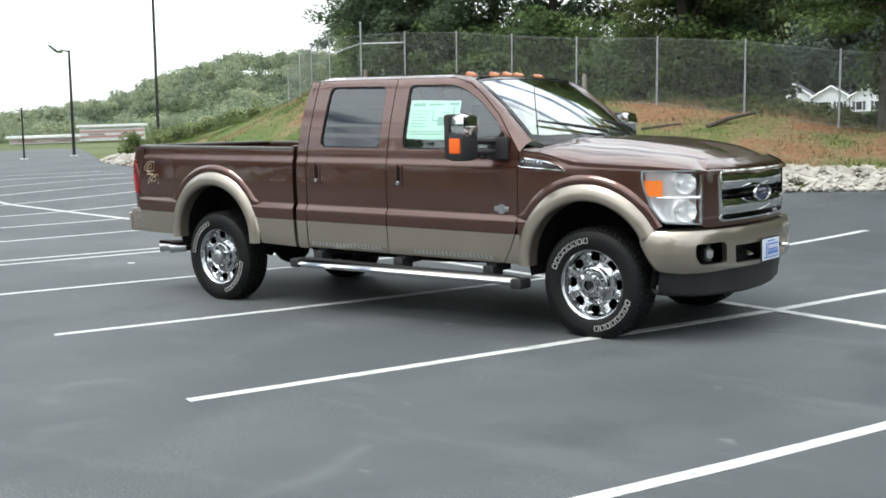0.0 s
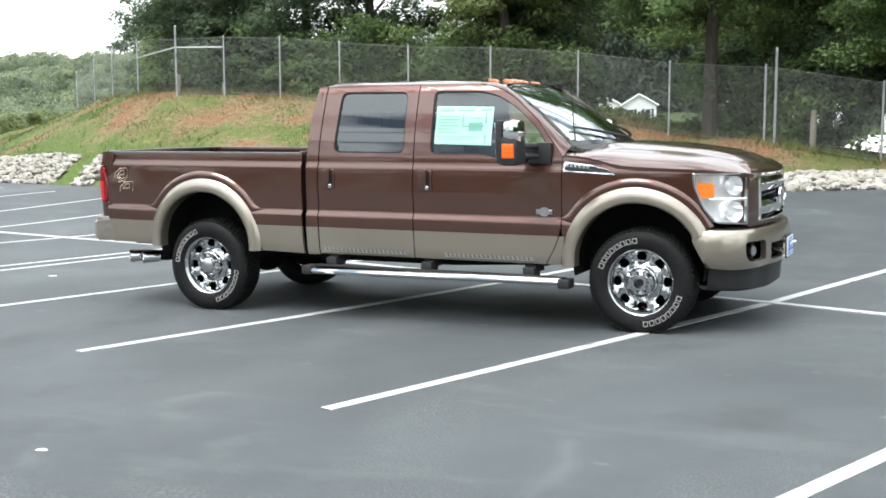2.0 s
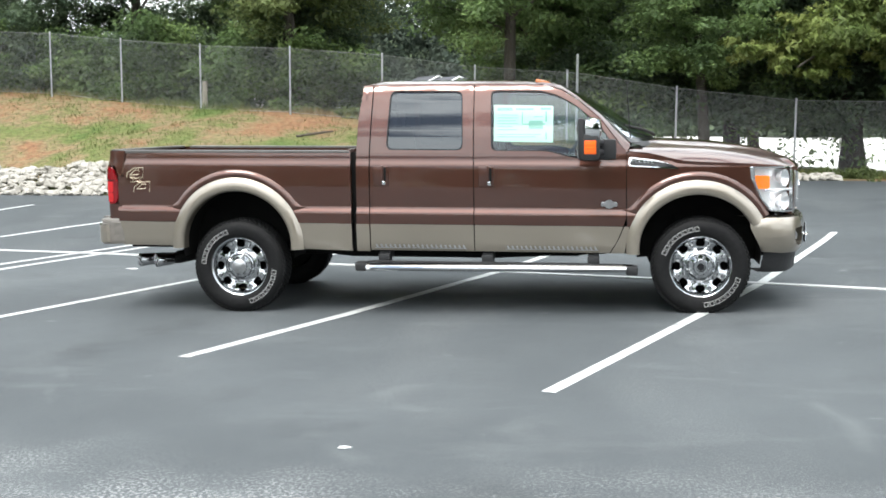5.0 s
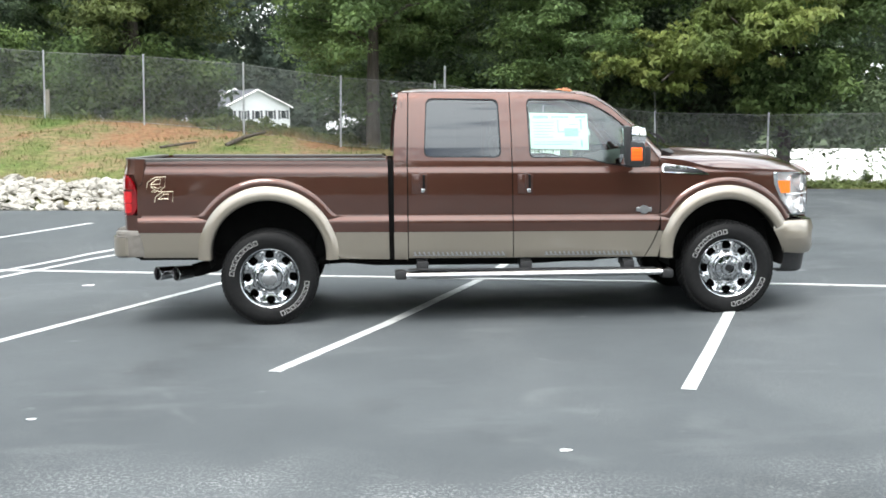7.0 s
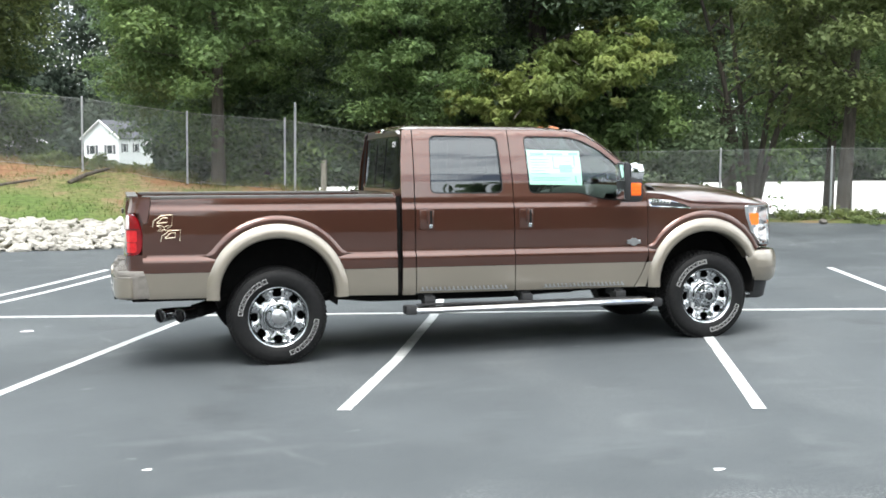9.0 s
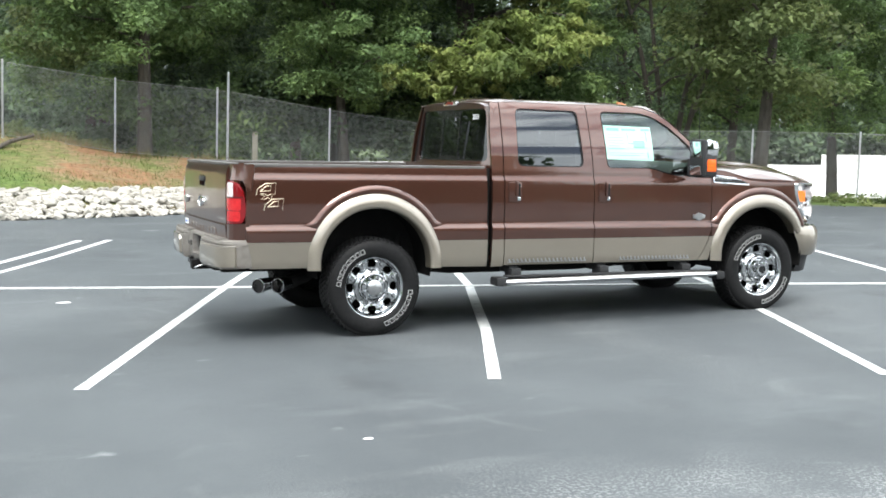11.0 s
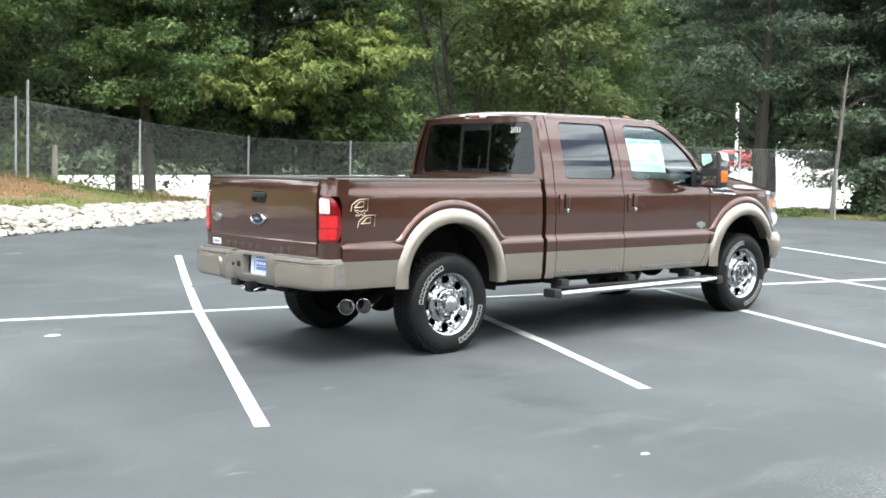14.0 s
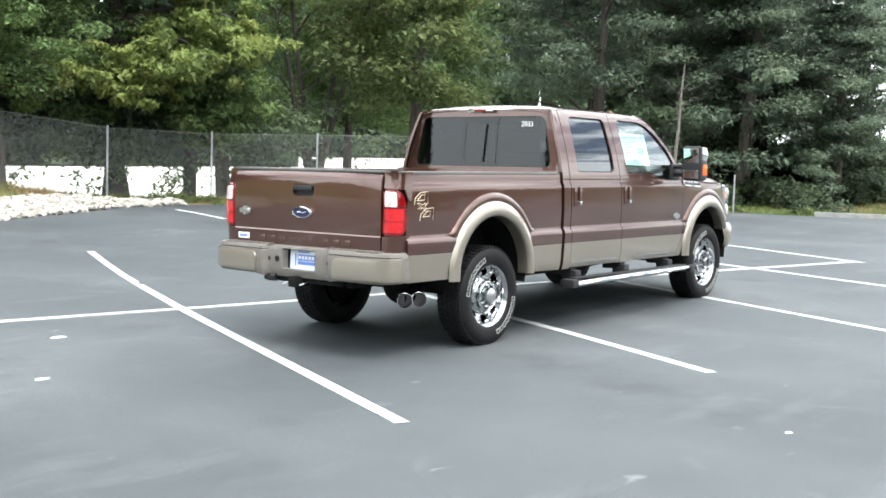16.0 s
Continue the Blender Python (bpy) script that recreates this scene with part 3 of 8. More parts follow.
# small flattened scraps on the asphalt
M_SCRAP = mat("scrap", (0.7, 0.7, 0.68), 0.7)
for x, y, r in ((-1.18, -4.0, 0.03), (1.86, -5.03, 0.035), (-2.23, 1.88, 0.07), (-3.26, 0.52, 0.055), (3.9, -6.2, 0.03)):
    bm = bmesh.new()
    ring = [bm.verts.new((x + r * (1 + 0.25 * math.sin(3 * a + x)) * math.cos(a), y + 0.7 * r * math.sin(a), lot_z(x, y) + 0.004)) for a in (k * math.tau / 14 for k in range(14))]
    top = bm.verts.new((x, y, lot_z(x, y) + 0.009))
    for k in range(14):
        bm.faces.new((ring[k], ring[(k + 1) % 14], top))
    tagged(part("flattened_litter", bm, M_SCRAP), "small flattened pale scrap on the asphalt", "litter", "litter on the lot")

# pale concrete yard beyond the fence
M_CONC = mat("pale_concrete", (0.62, 0.61, 0.58), 0.9)
noisy(M_CONC, [(0.3, (0.56, 0.55, 0.52)), (0.7, (0.68, 0.67, 0.64))], 0.6, second=(7.0, 0.92, 1.06))
yv, yf = [], []
ALONG, PAST = [-7 + 3.0 * k for k in range(26)], [3.0, 4.2, 6, 8, 11, 15, 20, 26, 33, 42, 52, 64, 78, 94, 112]
for q in PAST:
    # its west rim runs away from the lot, a little to the west of north
    rim_a = min(-7.1, (-3.0 - 0.05 * q - 0.408 * q) / (0.913 * (1 + q * 0.012)))
    for a in [rim_a + (-7 - rim_a) * k / 8 for k in range(8)] + ALONG:
        x, y = 2.5 + 0.408 * q + 0.913 * a * (1 + q * 0.012), 15 + 0.913 * q - 0.408 * a * (1 + q * 0.012)
        yv.append((x, y, ground_z(x, y) + 0.13))
n = len(ALONG) + 8
yf = [(j * n + i, j * n + i + 1, (j + 1) * n + i + 1, (j + 1) * n + i) for j in range(len(PAST) - 1) for i in range(n - 1)]
tagged(raw("pavement_yard", yv, yf, M_CONC, smooth=True), "bright pale concrete yard beyond the fence", "pavement", kind="structure")

# ---- chain-link fence ----
M_GALV = noisy(mat("galvanised", (0.5, 0.51, 0.52), 0.4, 0.85), [(0.3, (0.40, 0.41, 0.42)), (0.7, (0.6, 0.61, 0.62))], 9.0)
M_WIRE = mat("fence_wire", (0.28, 0.29, 0.29), 0.5, 0.4)
fence = empty("chain_link_fence", (0, 15, 0), "galvanised chain-link fence with tubular posts along the bank", "fence")


def fence_part(name, bm, m):
    ob = part(name, bm, m, fence, smooth=True)
    ob.matrix_parent_inverse = Matrix.Translation((0, -15, 0))
    return ob


LEAN = 0.026  # the lot falls a little towards the east
tall = {4: 0.32, 12: 0.36}
for i, (x, y) in enumerate(FENCE):
    z = ground_z(x, y)
    bm = bmesh.new()
    h = 1.56 + tall.get(i, 0)
    r = 0.028 if i in tall else 0.022
    cyl(bm, (x - LEAN * 0.3, y, z - 0.3), (x + LEAN * h, y, z + h), r, seg=10)
    bmesh.ops.create_uvsphere(bm, u_segments=8, v_segments=5, radius=r * 1.15, matrix=Matrix.Translation((x + LEAN * h, y, z + h)))
    fence_part("post", bm, M_GALV)
x, y = 2.28, 15.06
bm = bmesh.new()
cyl(bm, (x, y, ground_z(x, y) - 0.2), (x + LEAN * 1.6, y, ground_z(x, y) + 1.6), 0.024, seg=10)
fence_part("post", bm, M_GALV)
for x, y, h in ((18.37, 5.23, 1.0), (18.1, 6.55, 1.15)):
    bm = bmesh.new()
    cyl(bm, (x, y, ground_z(x, y) - 0.2), (x + LEAN * h, y, ground_z(x, y) + h), 0.02, seg=10)
    fence_part("post", bm, M_GALV)
for a, b, za, zb in ((3, 4, 1.02, 1.30), (4, 5, 1.30, 1.27)):
    bm = bmesh.new()
    (ax, ay), (bx, by) = FENCE[a], FENCE[b]
    cyl(bm, (ax, ay, ground_z(ax, ay) + za), (bx, by, ground_z(bx, by) + zb), 0.02, seg=8)
    fence_part("rail", bm, M_GALV)
for (ax, ay), (bx, by) in zip(FENCE, FENCE[1:]):
    bm = bmesh.new()
    az, bz = ground_z(ax, ay), ground_z(bx, by)
    length = math.hypot(bx - ax, by - ay)
    H, pitch, w = 1.5, 0.06, 0.0014
    dx, dy = (bx - ax) / length, (by - ay) / length

    def place(u, v):
        u = min(max(u, 0), length)
        return Vector((ax + dx * u + LEAN * v, ay + dy * u, az + (bz - az) * u / length + 0.03 + v))

    for sgn in (1, -1):
        n = int((length + H) / pitch) + 1
        for k in range(n):
            u0 = k * pitch - (H if sgn > 0 else 0)
            u1 = u0 + sgn * H if sgn > 0 else u0 - H
            lo, hi = max(0, min(u0, u1)), min(length, max(u0, u1))
            if hi - lo < 0.02:
                continue
            va, vb = abs(lo - u0), abs(hi - u0)
            p, q = place(lo, va), place(hi, vb)
            off = Vector((dx, dy, -sgn)).normalized() * w
            out = Vector((-dy, dx, 0)) * w * 0.8
            a1, a2, b1, b2, a3, b3 = (bm.verts.new(c) for c in (p + off, p - off, q + off, q - off, p + out, q + out))
            bm.faces.new((a1, a2, b2, b1))
            bm.faces.new((a2, a3, b3, b2))
            bm.faces.new((a3, a1, b1, b3))
    for v in (0.0, H):
        cyl(bm, place(0, v), place(length, v), 0.005, seg=5)
    fence_part("wire_mesh", bm, M_WIRE)

# short wooden stakes behind the fence, and a broken branch lying on the bank
M_BARK = noisy(mat("bark", (0.09, 0.07, 0.055), 0.9), [(0.3, (0.042, 0.036, 0.03)), (0.7, (0.105, 0.09, 0.075))], 6.0, 7.0, stretch=(3, 3, 0.6), bump=(30.0, 0.02))
M_POSTWOOD = noisy(mat("weathered_wood", (0.3, 0.27, 0.22), 0.9), [(0.3, (0.22, 0.2, 0.16)), (0.7, (0.36, 0.33, 0.28))], 8.0, stretch=(4, 4, 0.5))
for x, y, h in ((-14.6, 17.9, 0.5), (-6.7, 17.1, 0.62), (3.2, 15.4, 0.85), (-13.2, 18.1, 0.35)):
    bm = bmesh.new()
    cyl(bm, (x, y, ground_z(x, y) - 0.15), (x + 0.03, y, ground_z(x, y) + h), 0.07, 0.06, 9)
    tagged(part("wooden_stake", bm, M_POSTWOOD, smooth=True), "short weathered wooden stake on the bank", "stake", "stakes")
bm = bmesh.new()
tube(bm, [(-2.25, 14.55, ground_z(-2.25, 14.55) + 0.02), (-1.9, 14.85, ground_z(-1.9, 14.85) + 0.10), (-1.45, 15.2, ground_z(-1.45, 15.2) + 0.16)], [0.05, 0.045, 0.03], 8)
tagged(part("fallen_branch", bm, M_BARK, smooth=True), "broken dead branch lying on the bank", "branch")
bm = bmesh.new()
tube(bm, [(-3.6, 14.2, ground_z(-3.6, 14.2) + 0.03), (-3.1, 14.5, ground_z(-3.1, 14.5) + 0.08), (-2.9, 14.7, ground_z(-2.9, 14.7) + 0.05)], [0.03, 0.03, 0.02], 6)
tagged(part("fallen_branch", bm, M_BARK, smooth=True), "broken dead branch lying on the bank", "branch")


# ---- trees ----
def leaf_mat(name, dark, mid, light, islands=0.35, scale=0.7):
    dark, mid, light = ((c[0] * 1.08, c[1], c[2]) for c in (dark, mid, light))
    m = noisy(mat(name, mid, 0.55, spec=0.3), [(0.32, dark), (0.5, mid), (0.68, light)], scale, 5.0, islands=islands)
    t = m.node_tree
    p = t.nodes["Principled BSDF"]
    src = p.inputs["Base Color"].links[0].from_socket
    tl = t.nodes.new("ShaderNodeBsdfTranslucent")
    mx = t.nodes.new("ShaderNodeMixShader")
    mx.inputs["Fac"].default_value = 0.5
    t.links.new(src, tl.inputs["Color"])
    t.links.new(p.outputs["BSDF"], mx.inputs[1])
    t.links.new(tl.outputs["BSDF"], mx.inputs[2])
    t.links.new(mx.outputs["Shader"], t.nodes["Material Output"].inputs["Surface"])
    return m


M_LEAF = leaf_mat("leaf_green", (0.068, 0.118, 0.05), (0.125, 0.205, 0.078), (0.20, 0.30, 0.11))
M_LEAFY = leaf_mat("leaf_yellowgreen", (0.095, 0.145, 0.045), (0.165, 0.225, 0.066), (0.265, 0.315, 0.105))
M_LEAFD = leaf_mat("leaf_dark", (0.058, 0.094, 0.06), (0.10, 0.155, 0.09), (0.155, 0.22, 0.12))
M_LEAFB = leaf_mat("leaf_needle", (0.057, 0.088, 0.066), (0.107, 0.157, 0.107), (0.176, 0.238, 0.157))
# shrub leaves darkened in colour for the shade under the evergreens
M_SHRUB_SHADED = leaf_mat("leaf_shrub_shaded", (0.028, 0.046, 0.026), (0.046, 0.072, 0.04), (0.075, 0.11, 0.055))
M_LEAFO = leaf_mat("leaf_olive", (0.08, 0.12, 0.048), (0.135, 0.185, 0.072), (0.205, 0.26, 0.10))
# hillside leaves made paler and bluer: the distance haze is in their colour
M_FAR = leaf_mat("leaf_far_hazed", (0.09, 0.135, 0.095), (0.19, 0.25, 0.16), (0.33, 0.39, 0.23), 0.12, 0.22)
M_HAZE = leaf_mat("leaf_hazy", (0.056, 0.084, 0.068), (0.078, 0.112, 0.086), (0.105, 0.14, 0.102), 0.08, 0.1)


def leaves(rng, centres, radii, per, size, droop=0.3, fill=0.45, flat=0.5):
    """Small pointed leaves in clumps: vertices and faces."""
    n = len(centres) * per
    c = np.repeat(np.array(centres), per, axis=0)
    r = np.repeat(np.array(radii), per)[:, None]
    d = rng.normal(size=(n, 3))
    d /= np.linalg.norm(d, axis=1, keepdims=True)
    shell = fill < 0.3
    p = c + d * r * (rng.random((n, 1)) ** fill) * np.array([1, 1, 0.85 if shell else flat])
    up = d * 0.5 + rng.normal(size=(n, 3)) * 0.45 + np.array([0, 0, 0.9])
    if shell:
        up = d * 1.3 + rng.normal(size=(n, 3)) * 0.3 + np.array([0, 0, 0.3])
    up /= np.linalg.norm(up, axis=1, keepdims=True)
    a = np.cross(up, rng.normal(size=(n, 3)))
    a /= np.linalg.norm(a, axis=1, keepdims=True)
    b = np.cross(up, a)
    s = size * (0.6 + 0.8 * rng.random((n, 1)))
    v = np.stack([p - a * s * 0.5 + b * s * 0.46, p - a * s * 0.5 - b * s * 0.46, p + a * s - np.array([0, 0, 1]) * s * droop], axis=1).reshape(-1, 3)
    f = np.arange(n * 3).reshape(-1, 3)
    return v, f


def tree(name, label, seed, height, trunk_r, low, spread_r, leaf_m, per=70, clumps=90, size=0.16, stems=1, cone=False, clump_r=0.75, flat=0.5):
    """A tapered trunk with limbs and a crown of small leaves in uneven clumps, standing at the origin."""
    rng = np.random.default_rng(seed)
    thing = empty(name, (0, 0, 0), label, "tree")
    bm = bmesh.new()
    tips = []
    for s in range(stems):
        a0 = rng.random() * math.tau if stems == 1 else (-0.8, 2.3, -0.35, 2.9)[s]
        sway = (0.06 if stems == 1 else (0.17, 0.10, 0.30, 0.22)[s]) * height
        fork = 1.0 if stems == 1 else 0.55
        pts = []
        for k in range(8):
            t = k / 7
            pts.append((math.cos(a0) * sway * t ** 1.3 + rng.normal() * 0.05 * t, math.sin(a0) * sway * t ** 1.3 + rng.normal() * 0.05 * t, -0.3 + (height * 0.82 + 0.3) * t))
        tube(bm, pts, [trunk_r * fork * (1.12 - t / 7 * 1.0) for t in range(8)], 9)
        for k in range(9):
            t = 0.25 + 0.65 * rng.random()
            i = min(6, int(t * 7))
            u = t * 7 - i
            base = Vector(pts[i]).lerp(Vector(pts[i + 1]), u)
            a = rng.random() * math.tau
            reach = spread_r * (0.5 + 0.4 * rng.random()) * (1.15 - t * 0.6) * fork
            end = base + Vector((math.cos(a) * reach, math.sin(a) * reach, reach * (0.35 + 0.3 * rng.random()) * (0.2 if cone else 1)))
            mid = base.lerp(end, 0.5) + Vector((0, 0, 0.12 * reach))
            tube(bm, [base, mid, end], [trunk_r * 0.34 * (1 - t * 0.5), trunk_r * 0.2, trunk_r * 0.05], 6)
            tips.append((mid, end))
    if stems > 1:
        cyl(bm, (0, 0, -0.3), (0, 0, 1.1), trunk_r * 1.15, trunk_r * 0.7, 10)
    part("trunk", bm, M_BARK, thing, smooth=True)
    cs, rs = [], []
    while len(cs) < clumps:
        t = rng.random()
        z = low + (height - low) * t
        w = spread_r * ((1.05 - t) if cone else math.sin(math.pi * min(1, 0.22 + 0.78 * t)) ** 0.6 * (1 - 0.25 * t))
        a = rng.random() * math.tau
        q = rng.random() ** 0.4
        lump = 0.8 + 0.35 * math.sin(3 * a + seed) * math.sin(5 * t * 3 + seed)
        cs.append((math.cos(a) * w * q * lump, math.sin(a) * w * q * lump, z + rng.normal() * 0.2 - (0.18 * w * q if cone else 0)))
        rs.append(clump_r * (0.6 + 0.7 * rng.random()))
    for mid, end in tips:
        if end.z > low:
            cs.append(tuple(end))
            rs.append(clump_r * 0.8)
    v, f = leaves(rng, cs, rs, per, size, flat=flat)
    raw("crown", v.tolist(), f.tolist(), leaf_m, thing)
    return thing


KINDS = {
    "green": tree("broadleaf_tree", "tall green broadleaf tree behind the fence", 11, 11.0, 0.19, 2.7, 3.6, M_LEAF, 290, 170, 0.088, clump_r=0.85, flat=0.42),
    "dark": tree("broadleaf_tree", "large dark green broadleaf tree", 13, 12.0, 0.22, 1.8, 4.2, M_LEAFD, 270, 200, 0.092, clump_r=0.85),
    "airy": tree("broadleaf_tree", "slender many-stemmed tree with sparse olive leaves", 14, 10.5, 0.15, 4.2, 3.0, M_LEAFO, 200, 46, 0.075, stems=4, clump_r=0.6),
    "cedar": tree("conifer_tree", "dense dark evergreen tree", 15, 10.0, 0.2, 1.3, 3.2, M_LEAFB, 300, 150, 0.085, cone=True, clump_r=0.75, flat=0.36),
    "fine": tree("broadleaf_tree", "dark tree with high sweeping boughs and a bare lower trunk", 17, 10.5, 0.2, 3.2, 3.6, M_LEAFB, 330, 120, 0.078, clump_r=0.75, flat=0.36),
    "olive": tree("broadleaf_tree", "olive-green bushy tree behind the fence", 16, 9.0, 0.16, 2.3, 2.5, M_LEAFO, 260, 110, 0.088, clump_r=0.7),
}
first = dict.fromkeys(KINDS, True)


def plant(kind, x, y, size=1.0, turn=0.0, sink=0.0, label=""):
    m = Matrix.Translation((x, y, ground_z(x, y) - sink)) @ Matrix.Rotation(turn, 4, "Z") @ Matrix.Scale(size, 4)
    if first[kind]:
        first[kind] = False
        KINDS[kind].matrix_basis = m
        ob = KINDS[kind]
    else:
        ob = copy_thing(KINDS[kind], m)
    if label:
        ob["label"] = label
    return ob


EAST_TREES = [("airy", 13.6, 14.6, 1.0, 0.0), ("olive", 14.3, 11.9, 1.05, 2.5), ("fine", 20.9, 10.6, 1.0, 1.2), ("cedar", 23.2,
        7.2, 1.05, 0.4), ("cedar", 26.0, 7.8, 1.05, 3.1), ("dark", 28.5, 9.3, 1.0, 0.8), ("cedar", 24.3, 4.9, 0.68, 2.0), ("cedar", 28.2, 3.0, 0.55, 4.0), ("fine", 25.2, 9.3, 1.15, 1.1), ("cedar", 28.5, 5.5, 0.72, 5.0),
        ("dark", 26.5, 14.0, 0.95, 3.9), ("green", 10.4, 15.6, 0.85, 4.2), ("green", 17.2, 16.8, 0.9, 5.5), ("green", 22.5, 18.5, 1.1, 0.7), ("dark", 17.5,
        22.5, 1.1, 2.9)]
WEST_TREES = [("green", 0.93, 16.1, 1.0, 0.3), ("green", 5.3, 15.3, 0.8, 1.9), ("dark", -12.6, 21.6, 0.85, 0.5), ("dark", -9.9, 20.8, 0.78, 2.7), ("dark", -5.8,
        21.5, 0.9, 1.4), ("olive", -4.9, 19.2, 1.0, 0.2), ("olive", 0.9, 22.6, 0.95, 3.0), ("green", 2.8, 21.5, 1.05, 2.0), ("dark", 6.2, 18.6, 0.95, 5.1),
        ("dark", -16.3, 21.3, 0.85, 4.4), ("dark", -18.4, 24.0, 0.85, 2.0), ("dark", -14.4, 20.2, 0.72, 5.3), ("green", -7.8, 26.5, 1.0, 3.3), ("green", 1.0, 26.5, 1.1, 5.9), ("olive", -6.2, 25.0, 1.2, 1.7), ("olive", -5.0, 22.9, 1.1, 4.0), ("green", 7.8,
        27.5, 1.2, 2.6)]
for k, x, y, s, a in EAST_TREES + WEST_TREES:
    plant(k, x, y, s, a)

M_DEADWOOD = noisy(mat("dead_wood", (0.13, 0.12, 0.105), 0.9), [(0.3, (0.085, 0.078, 0.068)), (0.7, (0.165, 0.15, 0.132))], 8.0, stretch=(4, 4, 0.5))

# the old tree by the fence: dark trunk and crown, yellowing leaves on the low boughs towards the lot
rng = np.random.default_rng(12)
TX, TY = 8.53, 15.9
tz = ground_z(TX, TY)
old = empty("broadleaf_tree", (TX, TY, tz), "old dark tree with yellow-green leaves on low spreading boughs", "tree")
bm = bmesh.new()
tube(bm, [(0, 0, -0.3), (0.0, 0, 0.3), (-0.03, 0.02, 1.5), (0.02, 0.05, 3.2), (0.1, 0.1, 5.5), (0.05, 0.2, 8.5)], [0.36, 0.31, 0.28, 0.26, 0.19, 0.08], 14)
part("trunk", bm, M_BARK, old, smooth=True)
BOUGHS = [((-2.7, -2.2), 2.9, 0.55), ((-1.7, -3.2), 2.55, 0.6), ((-0.6, -3.6), 2.95, 0.7), ((0.5, -3.5), 3.35, 0.75), ((1.3, -3.1), 3.75, 0.65), ((-1.2, -2.3), 3.3, 0.7), ((0.1, -2.5), 3.75, 0.75),
          ((0.9, -2.3), 4.15, 0.65), ((-2.0, -1.6), 3.15, 0.6), ((1.7, -2.5), 4.35, 0.5)]
cs, rs = [], []
for (bx, by), bz, br in BOUGHS:
    bm = bmesh.new()
    start, tip = Vector((0, 0, bz - 0.25)), Vector((bx, by, bz - tz - 0.12))
    tube(bm, [start, start.lerp(tip, 0.4) + Vector((0, 0, 0.3)), start.lerp(tip, 0.75) + Vector((0, 0, 0.22)), tip], [0.075, 0.05, 0.03, 0.01], 7)
    part("bough", bm, M_BARK, old, smooth=True)
    for k in range(20):
        u = 0.5 + 0.55 * rng.random()
        cs.append((bx * u + rng.normal() * 0.42, by * u + rng.normal() * 0.42, bz - tz + 0.17 * rng.normal() + 0.1 * (1 - u)))
        rs.append(br * (0.2 + 0.4 * rng.random()))
v, f = leaves(rng, cs, rs, 95, 0.088, 0.7, flat=0.45)
raw("bough_leaves", v.tolist(), f.tolist(), M_LEAFY, old)["label"] = "yellow-green leaves in flat sprays"
cs, rs = [], []
for k in range(190):
    t, a = rng.random(), rng.random() * math.tau
    w = (2.4 if math.sin(a) < -0.2 else 4.0) * math.sin(math.pi * min(1, 0.25 + 0.72 * t)) ** 0.6 * rng.random() ** 0.4
    z = 3.4 + 7.2 * t
    if z < 4.9 and math.sin(a) < -0.1:
        z += 1.7
    cs.append((math.cos(a) * w, math.sin(a) * w, z))
    rs.append(0.55 + 0.5 * rng.random())
v, f = leaves(rng, cs, rs, 280, 0.088, flat=0.45)
raw("crown", v.tolist(), f.tolist(), M_LEAFD, old)
cs = [(0.5 + 2.1 * rng.random(), -0.6 - 1.9 * rng.random(), 1.35 + 1.5 * rng.random()) for k in range(26)]
v, f = leaves(rng, cs, [0.35 + 0.3 * rng.random() for _ in cs], 260, 0.085, 0.6, flat=0.5)
raw("hanging_leaves", v.tolist(), f.tolist(), M_LEAF, old)

# a thin bare leaning trunk among the evergreens
bm = bmesh.new()
tube(bm, [(19.22, 7.34, -0.2), (19.31, 7.33, 0.8), (19.52, 7.33, 2.0), (19.70, 7.36, 3.1), (19.84, 7.36, 3.7)], [0.055, 0.05, 0.042, 0.03, 0.01], 8)
rng = np.random.default_rng(19)
for k in range(11):
    z = 2.3 + 1.4 * rng.random()
    p = Vector((19.56 + 0.1 * (z - 2.3), 7.38 + 0.07 * (z - 2.3), z))
    a = rng.random() * math.tau
    q = p + Vector((math.cos(a), math.sin(a), 0.35 + 0.3 * rng.random())) * (0.4 + 0.6 * rng.random())
    tube(bm, [p, p.lerp(q, 0.5) + Vector((0, 0, 0.08)), q], [0.009, 0.006, 0.002], 4)
bare = empty("dead_tree", (0, 0, 0), "thin pale leaning trunk with bare twigs", "tree")
part("trunk", bm, M_DEADWOOD, bare, smooth=True)


def thicket(name, label, spots, leaf_m, seed, per=60, size=0.12, r=0.35, lo=0.0):
    """Undergrowth that nobody could count."""
    rng = np.random.default_rng(seed)
    cs = [(x + rng.normal() * 0.25, y + rng.normal() * 0.25, ground_z(x, y) + h * (lo + (1 - lo) * rng.random())) for x, y, h in spots if h > 0.1 for _ in range(7)]
    rs = [r + r * rng.random() for _ in cs]
    v, f = leaves(rng, cs, rs, int(per * 1.6), size * 0.82, flat=0.62)
    return tagged(raw(name, v.tolist(), f.tolist(), leaf_m), label, "shrubs", kind="stuff")


def gap(x):
    """Where the undergrowth is cut low and the view goes on to the houses."""
    return 0 if -2.9 < x < 0.2 else 1


